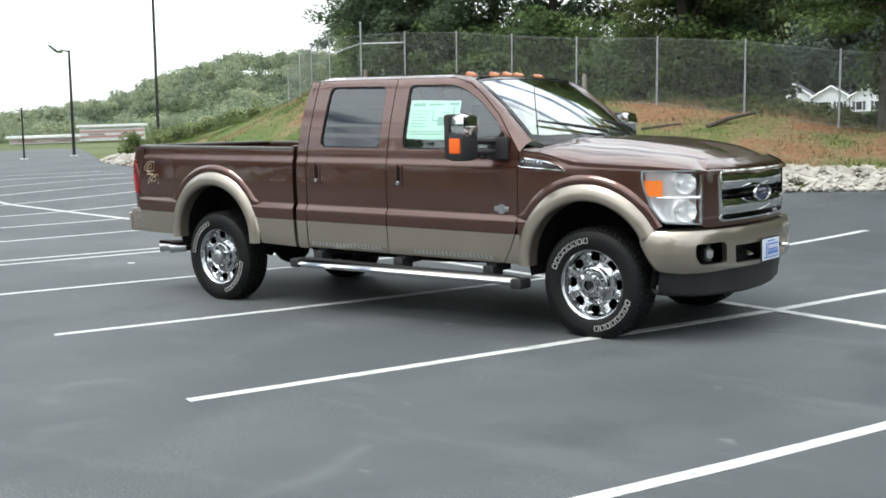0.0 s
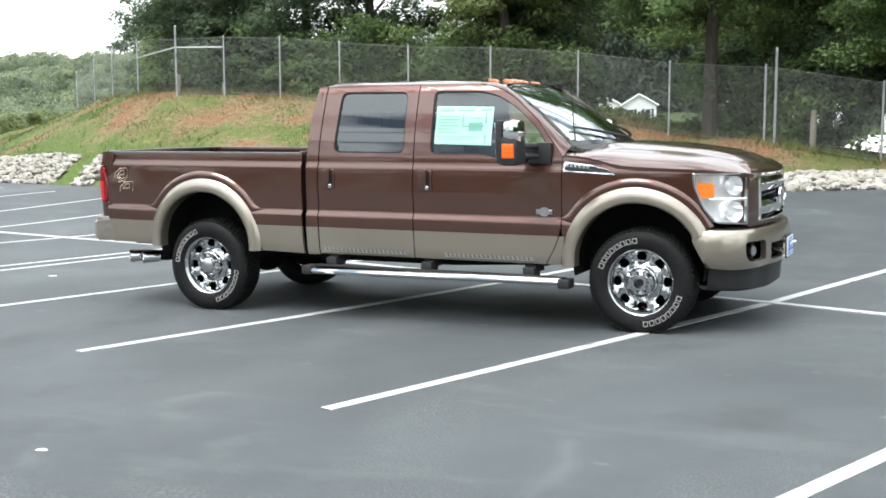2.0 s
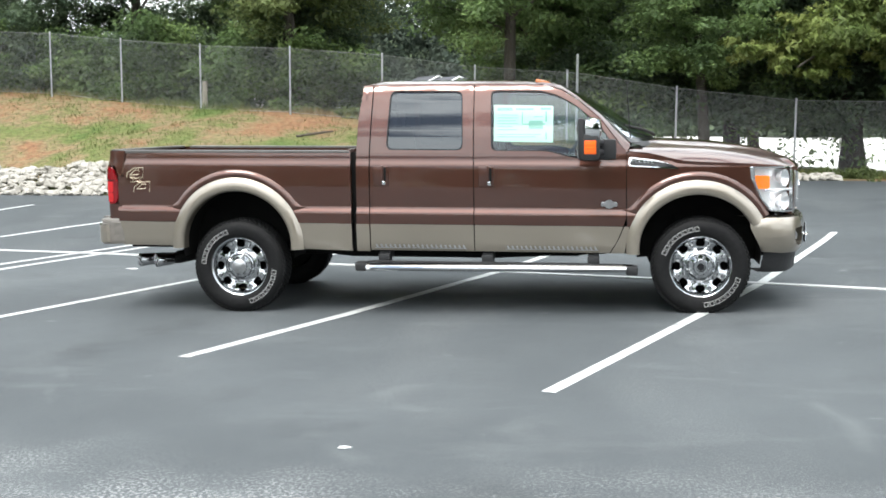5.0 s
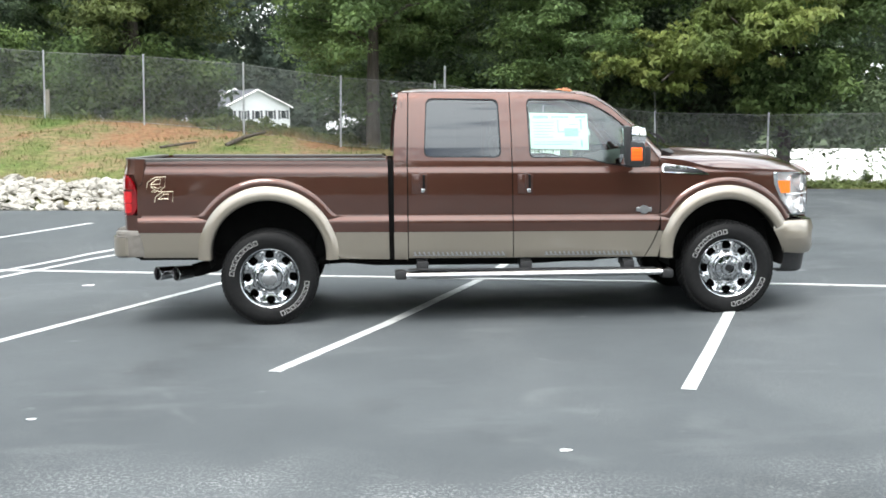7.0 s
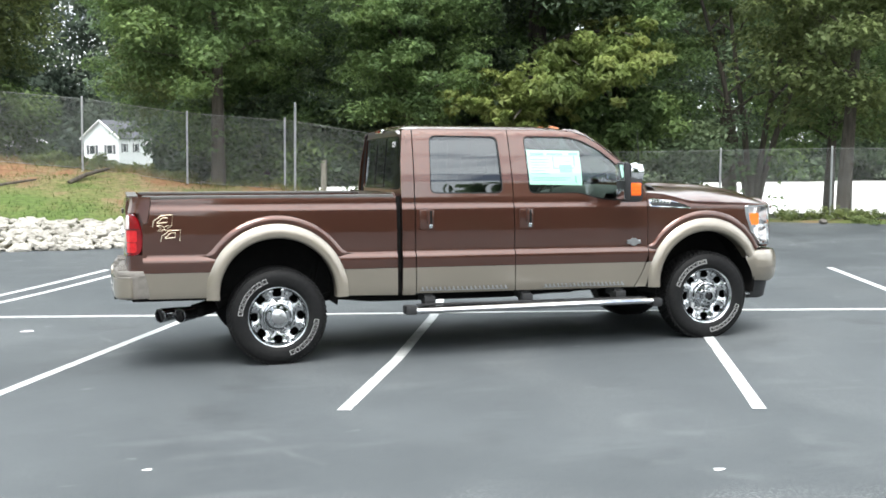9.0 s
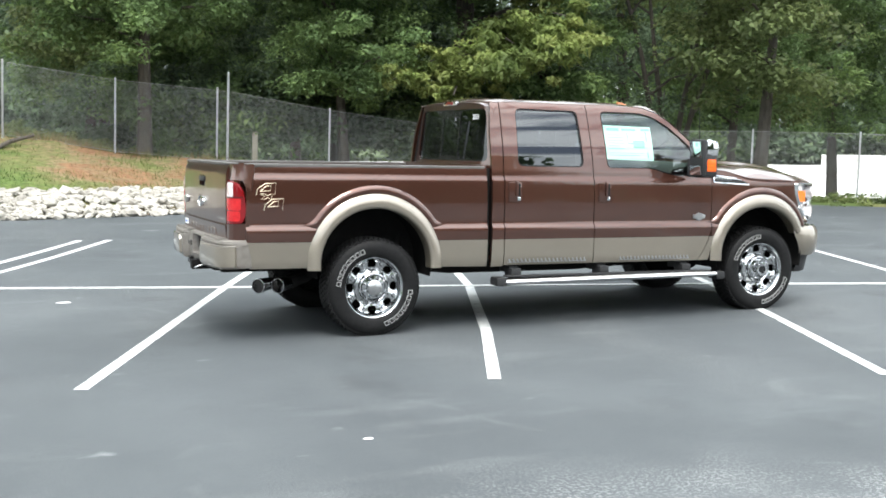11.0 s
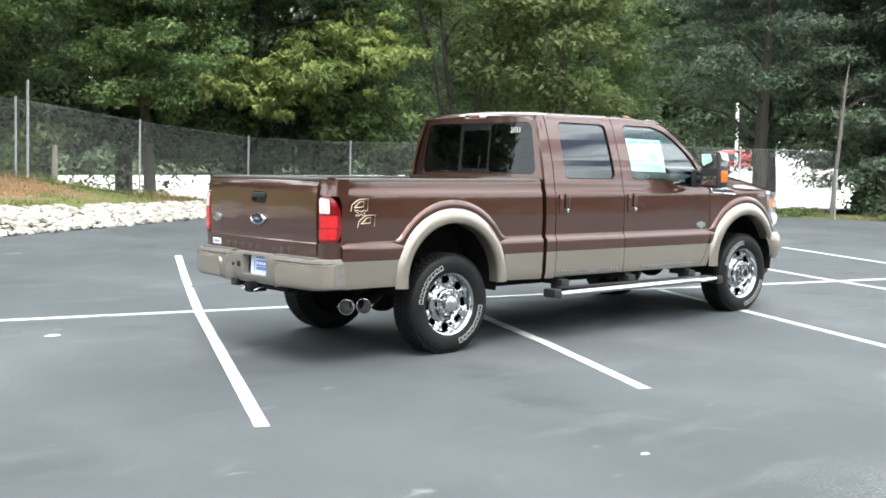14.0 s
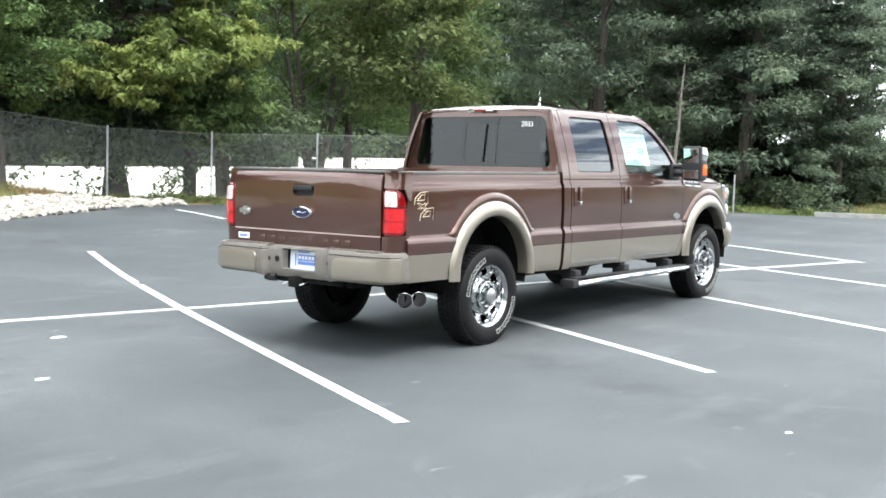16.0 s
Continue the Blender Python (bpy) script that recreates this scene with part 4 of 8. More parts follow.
rng = np.random.default_rng(5)
thicket("undergrowth", "dense green shrubs and vines behind the fence",
        [(x, fence_y(x) + 1.0 + 2.2 * rng.random(), (1.3 + 0.9 * rng.random()) * gap(x)) for x in np.arange(-17.5, 3.3, 0.36)], M_LEAF, 21, 100, 0.1)
thicket("undergrowth", "low scrub behind the fence where the view opens",
        [(x, fence_y(x) + 2.1 + 1.3 * math.sin(9 * x), 0.2 + 0.08 * math.sin(23 * x)) for x in np.arange(-3.2, 0.5, 0.14)], M_LEAFO, 33, 60, 0.07, 0.1)
thicket("undergrowth", "tall dark shrubs at the western end of the fence",
        [(x, fence_y(x) + 1.3 + 2.0 * rng.random(), 2.0 + 0.9 * rng.random()) for x in np.arange(-20.5, -11.5, 0.3)], M_LEAFD, 30, 90, 0.11)
thicket("undergrowth", "dark shrubs under the trees behind the fence",
        [(x, fence_y(x) + 3.5 + 2.5 * rng.random(), (1.6 + 1.2 * rng.random()) * gap(x + 0.4)) for x in np.arange(-17.5, 3.4, 0.4)], M_LEAFD, 22, 100, 0.12)
thicket("undergrowth", "low hanging boughs behind the fence",
        [(x, fence_y(x) + 1.6 + 2.5 * rng.random(), 2.6) for x in np.arange(3.5, 10.5, 0.35)], M_LEAF, 25, 70, 0.11, 0.35, 0.7)
thicket("undergrowth", "leafy saplings behind the fence",
        [(x, fence_y(x) + 1.2 + 2.8 * rng.random(), 2.3 + 0.5 * rng.random()) for x in np.arange(4.0, 10.5, 0.5)], M_LEAFD, 26, 60, 0.11, 0.3, 0.45)
thicket("undergrowth", "hanging boughs between the fence and the yard",
        [(x, fence_y(x) + 0.9 + 2.4 * rng.random(), 2.1 + 0.5 * rng.random()) for x in np.arange(2.5, 13.0, 0.3)], M_LEAFD, 28, 60, 0.095, 0.33, 0.45)
thicket("undergrowth", "thin saplings in front of the pale yard",
        [(x, fence_y(x) + 0.7 + 1.5 * rng.random(), 1.3 + 0.4 * rng.random()) for x in np.arange(2.6, 13.5, 0.7)], M_LEAF, 29, 14, 0.095, 0.28, 0.1)
thicket("undergrowth", "low weeds along the edge of the lot", [(x, edge_y(x) + 0.5 + 1.4 * rng.random(), 0.11 + 0.14 * rng.random()) for x in np.arange(8.0, 19.5, 0.36)], M_LEAFO, 23, 50, 0.05, 0.10)
thicket("undergrowth", "shrubs below the evergreens, canopy shade put into the leaf colour", [(x, y, h) for x, y, h in ((19.9 + 8 * rng.random(), 9.0 - 5.4 * rng.random(), 0.25 + 0.45 * rng.random()) for _ in range(24)) if (y + 7.77) < 0.54 * (x + 6.6)], M_SHRUB_SHADED, 24, 70, 0.11)

thicket("undergrowth", "brown-green scrub at the far corner of the lot", [(-36 + 9 * rng.random(), 25 + 6 * rng.random(), 0.5 + 0.7 * rng.random()) for _ in range(60)], M_LEAFO, 27, 70, 0.12)

thicket("undergrowth", "shrubs between the evergreen trunks, deep shade put into the leaf colour", [(x, y, h) for x, y, h in ((26 + 5 * rng.random(), 13 - 8 * rng.random(), 0.9 + 1.0 * rng.random()) for _ in range(270)) if (y + 7.77) < 0.55 * (x + 6.6)], M_SHRUB_SHADED, 31, 70, 0.13)

# grass and straw on the bank
M_GRASS = noisy(mat("grass_blades", (0.09, 0.13, 0.03), 0.7, spec=0.2), [(0.42, (0.078, 0.122, 0.032)), (0.54, (0.125, 0.135, 0.048)), (0.64, (0.215, 0.16, 0.08))], 0.38, 7.0, islands=0.3, rough=0.65)
redder_uphill(M_GRASS, 0.05, 1.2)
rng = np.random.default_rng(8)
gvs = []
for _ in range(80000):
    x = -32 + 44 * rng.random() if rng.random() < 0.8 else 18.2 + 8 * rng.random()
    if x > 18:
        y = edge_y(x) + 0.2 + 5 * rng.random() ** 2
    else:
        y = edge_y(x) + 0.9 + (fence_y(x) + 1.8 - edge_y(x) - 0.9) * rng.random()
    patch = noise.noise(Vector((x * 0.55, y * 0.55, 2.0)))
    if patch < -0.05 and rng.random() < 0.75 and x < 18:
        continue
    z = ground_z(x, y)
    h = (0.025 + 0.06 * rng.random()) * (2.6 if y > fence_y(x) - 0.5 else 1.0)
    a, b = rng.random() * math.tau, rng.random() * math.tau
    w = 0.009
    gvs += [(x - math.cos(a) * w, y - math.sin(a) * w, z - 0.01), (x + math.cos(a) * w, y + math.sin(a) * w, z - 0.01), (x + math.cos(b) * h * 0.6, y + math.sin(b) * h * 0.6, z + h)]
tagged(raw("grass", gvs, [(i, i + 1, i + 2) for i in range(0, len(gvs), 3)], M_GRASS), "patchy grass and straw on the bank", "grass", kind="stuff")

# ---- distance ----
rng = np.random.default_rng(31)
cs, rs = [], []
for _ in range(2300):
    a, d = radians(92 + 84 * rng.random()), 165 + 95 * rng.random()
    if a < radians(118):
        a, d = radians(66 + 52 * rng.random()), 205 + 105 * rng.random()
    x, y = math.cos(a) * d, math.sin(a) * d
    low = a < radians(118)
    if low and d < 205:
        continue
    if low:
        cs.append((x, y, ground_z(x, y) + 0.6 + 3 * rng.random()))
        rs.append(1.1 + 1.5 * rng.random())
        continue
    # one rounded crown of three lobes
    z, r = ground_z(x, y) + 0.3 + 1.4 * rng.random() ** 2, 1.1 + 1.1 * rng.random()
    for _ in range(3):
        cs.append((x + rng.normal() * r * 0.55, y + rng.normal() * r * 0.55, z + r * (0.2 + 0.7 * rng.random())))
        rs.append(r * (0.55 + 0.35 * rng.random()))
for _ in range(220):
    a, d = radians(128 + 24 * rng.random()), 120 + 30 * rng.random()
    x, y = math.cos(a) * d, math.sin(a) * d
    cs.append((x, y, 0.3 + 1.6 * rng.random()))
    rs.append(1.2 + 1.2 * rng.random())
for _ in range(420):
    a, d = radians(117 + 22 * rng.random()), 100 + 68 * rng.random()
    x, y, r = math.cos(a) * d, math.sin(a) * d, 1.0 + 0.9 * rng.random()
    for _ in range(2):
        cs.append((x + rng.normal() * r * 0.5, y + rng.normal() * r * 0.5, ground_z(x, y) + 0.4 + r * rng.random()))
        rs.append(r * (0.7 + 0.4 * rng.random()))
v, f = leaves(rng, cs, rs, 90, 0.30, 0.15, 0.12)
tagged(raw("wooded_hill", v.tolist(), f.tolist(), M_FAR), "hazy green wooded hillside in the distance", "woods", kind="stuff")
cs, rs = [], []
for k in range(900):
    q, a = 114 + 16 * rng.random(), -48 + 188 * rng.random()
    x, y = 2.5 + 0.408 * q + 0.913 * a, 15 + 0.913 * q - 0.408 * a
    cs.append((x, y, -2.0 + 17 * rng.random()))
    rs.append(2.6 + 1.5 * rng.random())
for k in range(620):
    q, a = 110 + 14 * rng.random(), 28 + 100 * rng.random()
    cs.append((2.5 + 0.408 * q + 0.913 * a, 15 + 0.913 * q - 0.408 * a, -1.0 + 19 * rng.random()))
    rs.append(2.6 + 1.5 * rng.random())
v, f = leaves(rng, cs, rs, 110, 0.6, 0.2)
tagged(raw("woods", v.tolist(), f.tolist(), M_LEAFD), "line of tall green trees past the concrete yard", "woods", kind="stuff")
# line of trees behind the far houses, with distance haze put into the leaf colour
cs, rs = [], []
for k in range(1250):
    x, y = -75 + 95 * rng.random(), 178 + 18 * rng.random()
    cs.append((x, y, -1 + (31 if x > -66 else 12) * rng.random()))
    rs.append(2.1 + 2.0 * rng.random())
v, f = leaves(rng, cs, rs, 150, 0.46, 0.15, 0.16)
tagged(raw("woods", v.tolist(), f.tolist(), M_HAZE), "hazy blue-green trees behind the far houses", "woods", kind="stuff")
# taller trees farther back behind the fence
cs, rs = [], []
BACK = [(-1, 34), (8, 33), (16, 29), (24, 24), (30, 18), (33, 9.5)]
for k in range(640):
    x = -1 + 34 * rng.random()
    y = line(BACK, x) + 4 * rng.random()
    cs.append((x, y, 4.5 + (9.5 - 0.12 * max(0, x - 20) ** 1.2) * rng.random()))
    rs.append(1.3 + 0.9 * rng.random())
v, f = leaves(rng, cs, rs, 190, 0.22, 0.2)
tagged(raw("woods", v.tolist(), f.tolist(), M_LEAFD), "dark crowns of trees farther back behind the fence", "woods", kind="stuff")
# unseen trees round the open side, raised where the truck should mirror dark
cs, rs = [], []
for k in range(1500):
    a = radians(150 + 190 * rng.random())
    d = (56 if a < radians(205) else 74) + 16 * rng.random()
    top = line([(150, 5), (158, 8), (164, 17), (196, 20), (206, 27), (244, 27), (266, 6), (340, 5)], math.degrees(a))
    if k % 5 == 0:
        a, d, top = radians(277 + 30 * rng.random()), 29 + 8 * rng.random(), 14
    cs.append((math.cos(a) * d, math.sin(a) * d - 10, (1.5 + top * rng.random()) * (0.7 + 0.3 * math.sin(5 * a) ** 2)))
    rs.append(2.4 + 1.5 * rng.random())
v, f = leaves(rng, cs, rs, 60, 0.75, 0.2)
tagged(raw("woods", v.tolist(), f.tolist(), M_LEAFD), "unseen trees added round the open side to darken the truck's reflections", "woods", kind="stuff")


def lamp_post(x, y, h, arm=True):
    thing = empty("street_lamp", (x, y, 0), "tall dark lot lamp post", "street lamp", "lot lamps")
    bm = bmesh.new()
    r = 0.085 if arm else 0.05
    cyl(bm, (0, 0, -0.2), (LEAN * h, 0, h), r, r * 0.7, 10)
    part("pole", bm, M_BLACK, thing, smooth=True)
    bm = bmesh.new()
    cyl(bm, (0, 0, 0), (0, 0, 0.3), 0.2, 0.18, 12)
    part("base", bm, M_CONC, thing, smooth=True)
    if arm:
        bm = bmesh.new()
        cyl(bm, (LEAN * h, 0, h - 0.05), (LEAN * h - 0.5, -0.15, h + 0.05), 0.04, seg=8)
        part("arm", bm, M_BLACK, thing, smooth=True)
        bm = bmesh.new()
        box(bm, (LEAN * h - 0.75, -0.25, h + 0.14), (0.8, 0.36, 0.16), 0.04, Matrix.Rotation(radians(30), 4, "Y"))
        part("lamp_head", bm, M_STEEL, thing, smooth=True)
    return thing


lamp_post(-42.3, 27.1, 5.5)
lamp_post(-40.5, 31.0, 14.0)
lamp_post(-41.1, 23.5, 2.7, False)

M_ROOFGREY = noisy(mat("grey_shingle", (0.085, 0.088, 0.1), 0.85), [(0.3, (0.065, 0.068, 0.078)), (0.7, (0.105, 0.108, 0.12))], 3.0, stretch=(1, 1, 5))
M_SIDING = noisy(mat("white_siding", (0.7, 0.71, 0.72), 0.6), [(0.3, (0.64, 0.65, 0.66)), (0.7, (0.76, 0.77, 0.78))], 1.2, stretch=(1, 1, 12))
M_PANE = mat("dark_window", (0.03, 0.035, 0.04), 0.08)


def house(x, y, turn, w, d, h, gable, label, z0=0.0):
    """A white house: walls, gabled roof with overhang, windows with frames."""
    thing = empty("house", (x, y, z0), label, "house", "houses")
    thing.rotation_euler = (0, 0, turn)
    bm = bmesh.new()
    box(bm, (0, 0, h / 2 - 1.5), (w, d, h + 3.0))
    a = [bm.verts.new(p) for p in ((-w / 2, -d / 2, h), (w / 2, -d / 2, h), (0, -d / 2, h + gable), (-w / 2, d / 2, h), (w / 2, d / 2, h), (0, d / 2, h + gable))]
    bm.faces.new(a[:3])
    bm.faces.new(a[:2:-1])
    part("wall", bm, M_SIDING, thing)
    bm = bmesh.new()
    for s in (-1, 1):
        o = 0.35
        p = [(0, -d / 2 - o, h + gable + 0.08), (s * (w / 2 + o), -d / 2 - o, h - o * gable / w * 2 + 0.08), (s * (w / 2 + o), d / 2 + o, h - o * gable / w * 2 + 0.08), (0, d / 2 + o, h + gable + 0.08)]
        tv = [bm.verts.new(q) for q in p]
        bv = [bm.verts.new((q[0], q[1], q[2] - 0.14)) for q in p]
        bm.faces.new(tv)
        bm.faces.new(bv[::-1])
        for k in range(4):
            bm.faces.new((tv[k - 1], tv[k], bv[k], bv[k - 1]))
    part("roof", bm, M_ROOFGREY, thing)
    bm = bmesh.new()
    for s in (-1, 1):
        p, q = Vector((0, -d / 2 - 0.37, h + gable - 0.02)), Vector((s * (w / 2 + 0.35), -d / 2 - 0.37, h - 0.7 * gable / w - 0.02))
        tube(bm, [p, q], 0.13, 4)
    part("fascia", bm, M_WHITE, thing)
    n = max(2, int(w / 2.2))
    for k in range(n):
        wx = -w / 2 + (k + 0.5) * w / n
        for wz in ([h * 0.3, h * 0.75] if h > 4 else [h * 0.55]):
            bm = bmesh.new()
            box(bm, (wx, -d / 2 - 0.02, wz), (0.95, 0.06, 1.3))
            win = part("window", bm, M_WHITE, thing)
            bm = bmesh.new()
            box(bm, (wx, -d / 2 - 0.055, wz), (0.8, 0.02, 1.15))
            part("pane", bm, M_PANE, win)
            for s in (-1, 1):
                bm = bmesh.new()
                box(bm, (wx + s * 0.7, -d / 2 - 0.03, wz), (0.36, 0.04, 1.3))
                part("shutter", bm, M_ROOFGREY, win)
    for s in (-1, 1):
        for k in range(3):
            bm = bmesh.new()
            wy = -d / 2 + (k + 0.5) * d / 3
            box(bm, (s * (w / 2 + 0.02), wy, h * 0.6), (0.06, 0.95, 1.3))
            win = part("window", bm, M_WHITE, thing)
            bm = bmesh.new()
            box(bm, (s * (w / 2 + 0.055), wy, h * 0.6), (0.02, 0.75, 1.1))
            part("pane", bm, M_PANE, win)
            for e in (-1, 1):
                bm = bmesh.new()
                box(bm, (s * (w / 2 + 0.03), wy + e * 0.66, h * 0.6), (0.04, 0.32, 1.3))
                part("shutter", bm, M_ROOFGREY, win)
    return thing


for x, y, turn, w, z0, h, g in ((-57.0, 165, 14, 5.0, -0.3, 3.4, 1.7), (-51.6, 165.5, 14, 5.0, -0.3, 3.1, 1.5), (-46.4, 166, 14, 5.0, -0.3, 3.0, 1.5), (-41.2, 166.5, 14, 5.0, -0.3, 3.0, 1.5),
                                (-0.9, 164, -32, 5.6, 0.6, 4.0, 2.3)):
    house(x, y, radians(turn), w, 9, h, g, "white siding row house with a grey shingle gable roof", z0)

for k in range(3):
    house(-17.6 - 4.05 * k, 164.0 + 5.69 * k, radians(35.4), 11, 7, 2.6, 2.5, "white siding row house with a dark slate gable roof", 1.38 + 0.35 * k)

# pale commercial sheds by the far road
M_REDROOF = noisy(mat("red_stripe", (0.5, 0.28, 0.26), 0.6), [(0.3, (0.46, 0.24, 0.22)), (0.7, (0.55, 0.33, 0.3))], 2.0)


M_PARAPET = noisy(mat("parapet_concrete", (0.3, 0.3, 0.3), 0.9), [(0.3, (0.25, 0.25, 0.25)), (0.7, (0.34, 0.34, 0.335))], 1.0)
M_GREYPANE = mat("dull_pane", (0.32, 0.30, 0.31), 0.3)


def shed(x, y, turn, w, d, h, z0, label):
    thing = empty("shed_building", (x, y, z0), label, "building", "far sheds")
    thing.rotation_euler = (0, 0, turn)
    bm = bmesh.new()
    box(bm, (0, 0, h / 2), (w, d, h))
    part("wall", bm, M_SIDING, thing)
    bm = bmesh.new()
    box(bm, (0, 0, h + 0.12), (w + 0.6, d + 0.6, 0.24))
    part("roof", bm, M_WHITE, thing)
    for k in (0.3, 0.66):
        bm = bmesh.new()
        box(bm, (0, -d / 2 - 0.03, h * k), (w * 0.98, 0.05, h * 0.14))
        part("stripe", bm, M_REDROOF, thing)
    n = max(2, int(w / 3))
    for k in range(n):
        bm = bmesh.new()
        box(bm, (-w / 2 + (k + 0.5) * w / n, -d / 2 - 0.05, h * 0.47), (w / n * 0.5, 0.06, h * 0.12))
        part("window", bm, M_GREYPANE, thing)
    return thing


shed(-90.5, 65.5, radians(53), 6.2, 6, 1.35, 0.35, "long white shed with red stripes and a pale roof")
shed(-94.5, 60.5, radians(53), 6.6, 5, 0.55, 0.25, "low white shed with a pale roof")
bm = bmesh.new()
box(bm, (-80.0, 52.0, 0.02), (22, 0.8, 0.3), 0.0, Matrix.Rotation(radians(53), 4, "Z"))
tagged(part("road_bridge", bm, M_PARAPET), "long grey concrete parapet of a road bridge", "bridge", kind="structure")

# ---- pickup truck: x forward from the rear axle, y to its left ----
truck = empty("pickup_truck", (0, 0, 0), "brown and tan two-tone crew-cab pickup truck with chrome wheels", "truck")
PROFILE = [(0.50, 0.930), (0.56, 0.955), (0.62, 0.972), (0.80, 0.984), (0.885, 0.988), (0.912, 0.984), (0.935, 0.966), (0.96, 0.966), (1.10, 0.972), (1.28, 0.966),
           (1.322, 0.962), (1.345, 0.948), (1.40, 0.944), (1.44, 0.936), (1.54, 0.917), (1.62, 0.897), (1.70, 0.873), (1.78, 0.848), (1.86, 0.821), (1.94, 0.793), (1.998, 0.765), (2.04, 0.70)]
PLAN = [(-1.3, 0.965), (-1.1, 0.985), (-0.7, 1.0), (4.0, 1.0), (4.2, 0.99), (4.4, 0.972), (4.55, 0.945), (4.65, 0.905), (4.72, 0.85), (4.8, 0.7)]
LEVELS = [z for z, _ in PROFILE] + [0.66, 0.72, 0.76, 0.84, 0.86, 0.899, 0.924, 1.0, 1.03, 1.07, 1.13, 1.16, 1.19, 1.22, 1.25, 1.30, 1.311, 1.333, 1.37, 1.42, 1.48, 1.52, 1.56, 1.60, 1.65, 1.75, 1.80, 1.84, 1.87, 1.90]


def flank(x, z):
    """Half width of the body at x and height z."""
    return line(PROFILE, z) * line(PLAN, x)


def shade(ob, side):
    """Even shading over a side panel, so that what it mirrors runs smoothly."""
    me, e, out = ob.data, 0.02, []
    for f in me.polygons:
        for k in f.loop_indices:
            v = me.vertices[me.loops[k].vertex_index].co
            x, z = v.x, v.z + RAKE * v.x + LEVEL * (v.y + 0.95)
            n = Vector((-(flank(x + 0.15, z) - flank(x - 0.15, z)) / 0.3, side, -(flank(x, z + e) - flank(x, z - e)) / (2 * e)))
            n.x += RAKE * n.z
            n.normalize()
            d = n.dot(f.normal)
            out.append(n if d > 0.75 else -n if d < -0.75 else f.normal.copy())
    me.normals_split_custom_set(out)
    return ob


def on_side(side, lift=0.0):
    return lambda x, z: Vector((x, side * (flank(x, z) + lift), z))


def body(name, bm, m, parent=None, label="", smooth=True, sharp=28):
    return part(name, bm, m, parent or truck, label, rake=True, smooth=smooth, sharp=sharp)


def flank_panel(name, outline, side, m, parent=None, holes=(), label="", lift=0.0, depth=0.03, us=()):
    bm = sheet(outline, on_side(side, lift), holes, us, LEVELS, depth, lambda x, z: (0, -side, 0))
    return shade(body(name, bm, m, parent, label), side)


def arc(cx, cz, rx, rz, a0, a1, n):
    return [(cx + rx * math.cos(radians(a0 + (a1 - a0) * k / n)), cz + rz * math.sin(radians(a0 + (a1 - a0) * k / n))) for k in range(n + 1)]


TWO, BELT, SILL = 0.806, 1.335, 0.575
AX, AZ = (-0.012, 3.972), 0.612
XS = [-1.1 + 0.15 * k for k in range(40)]

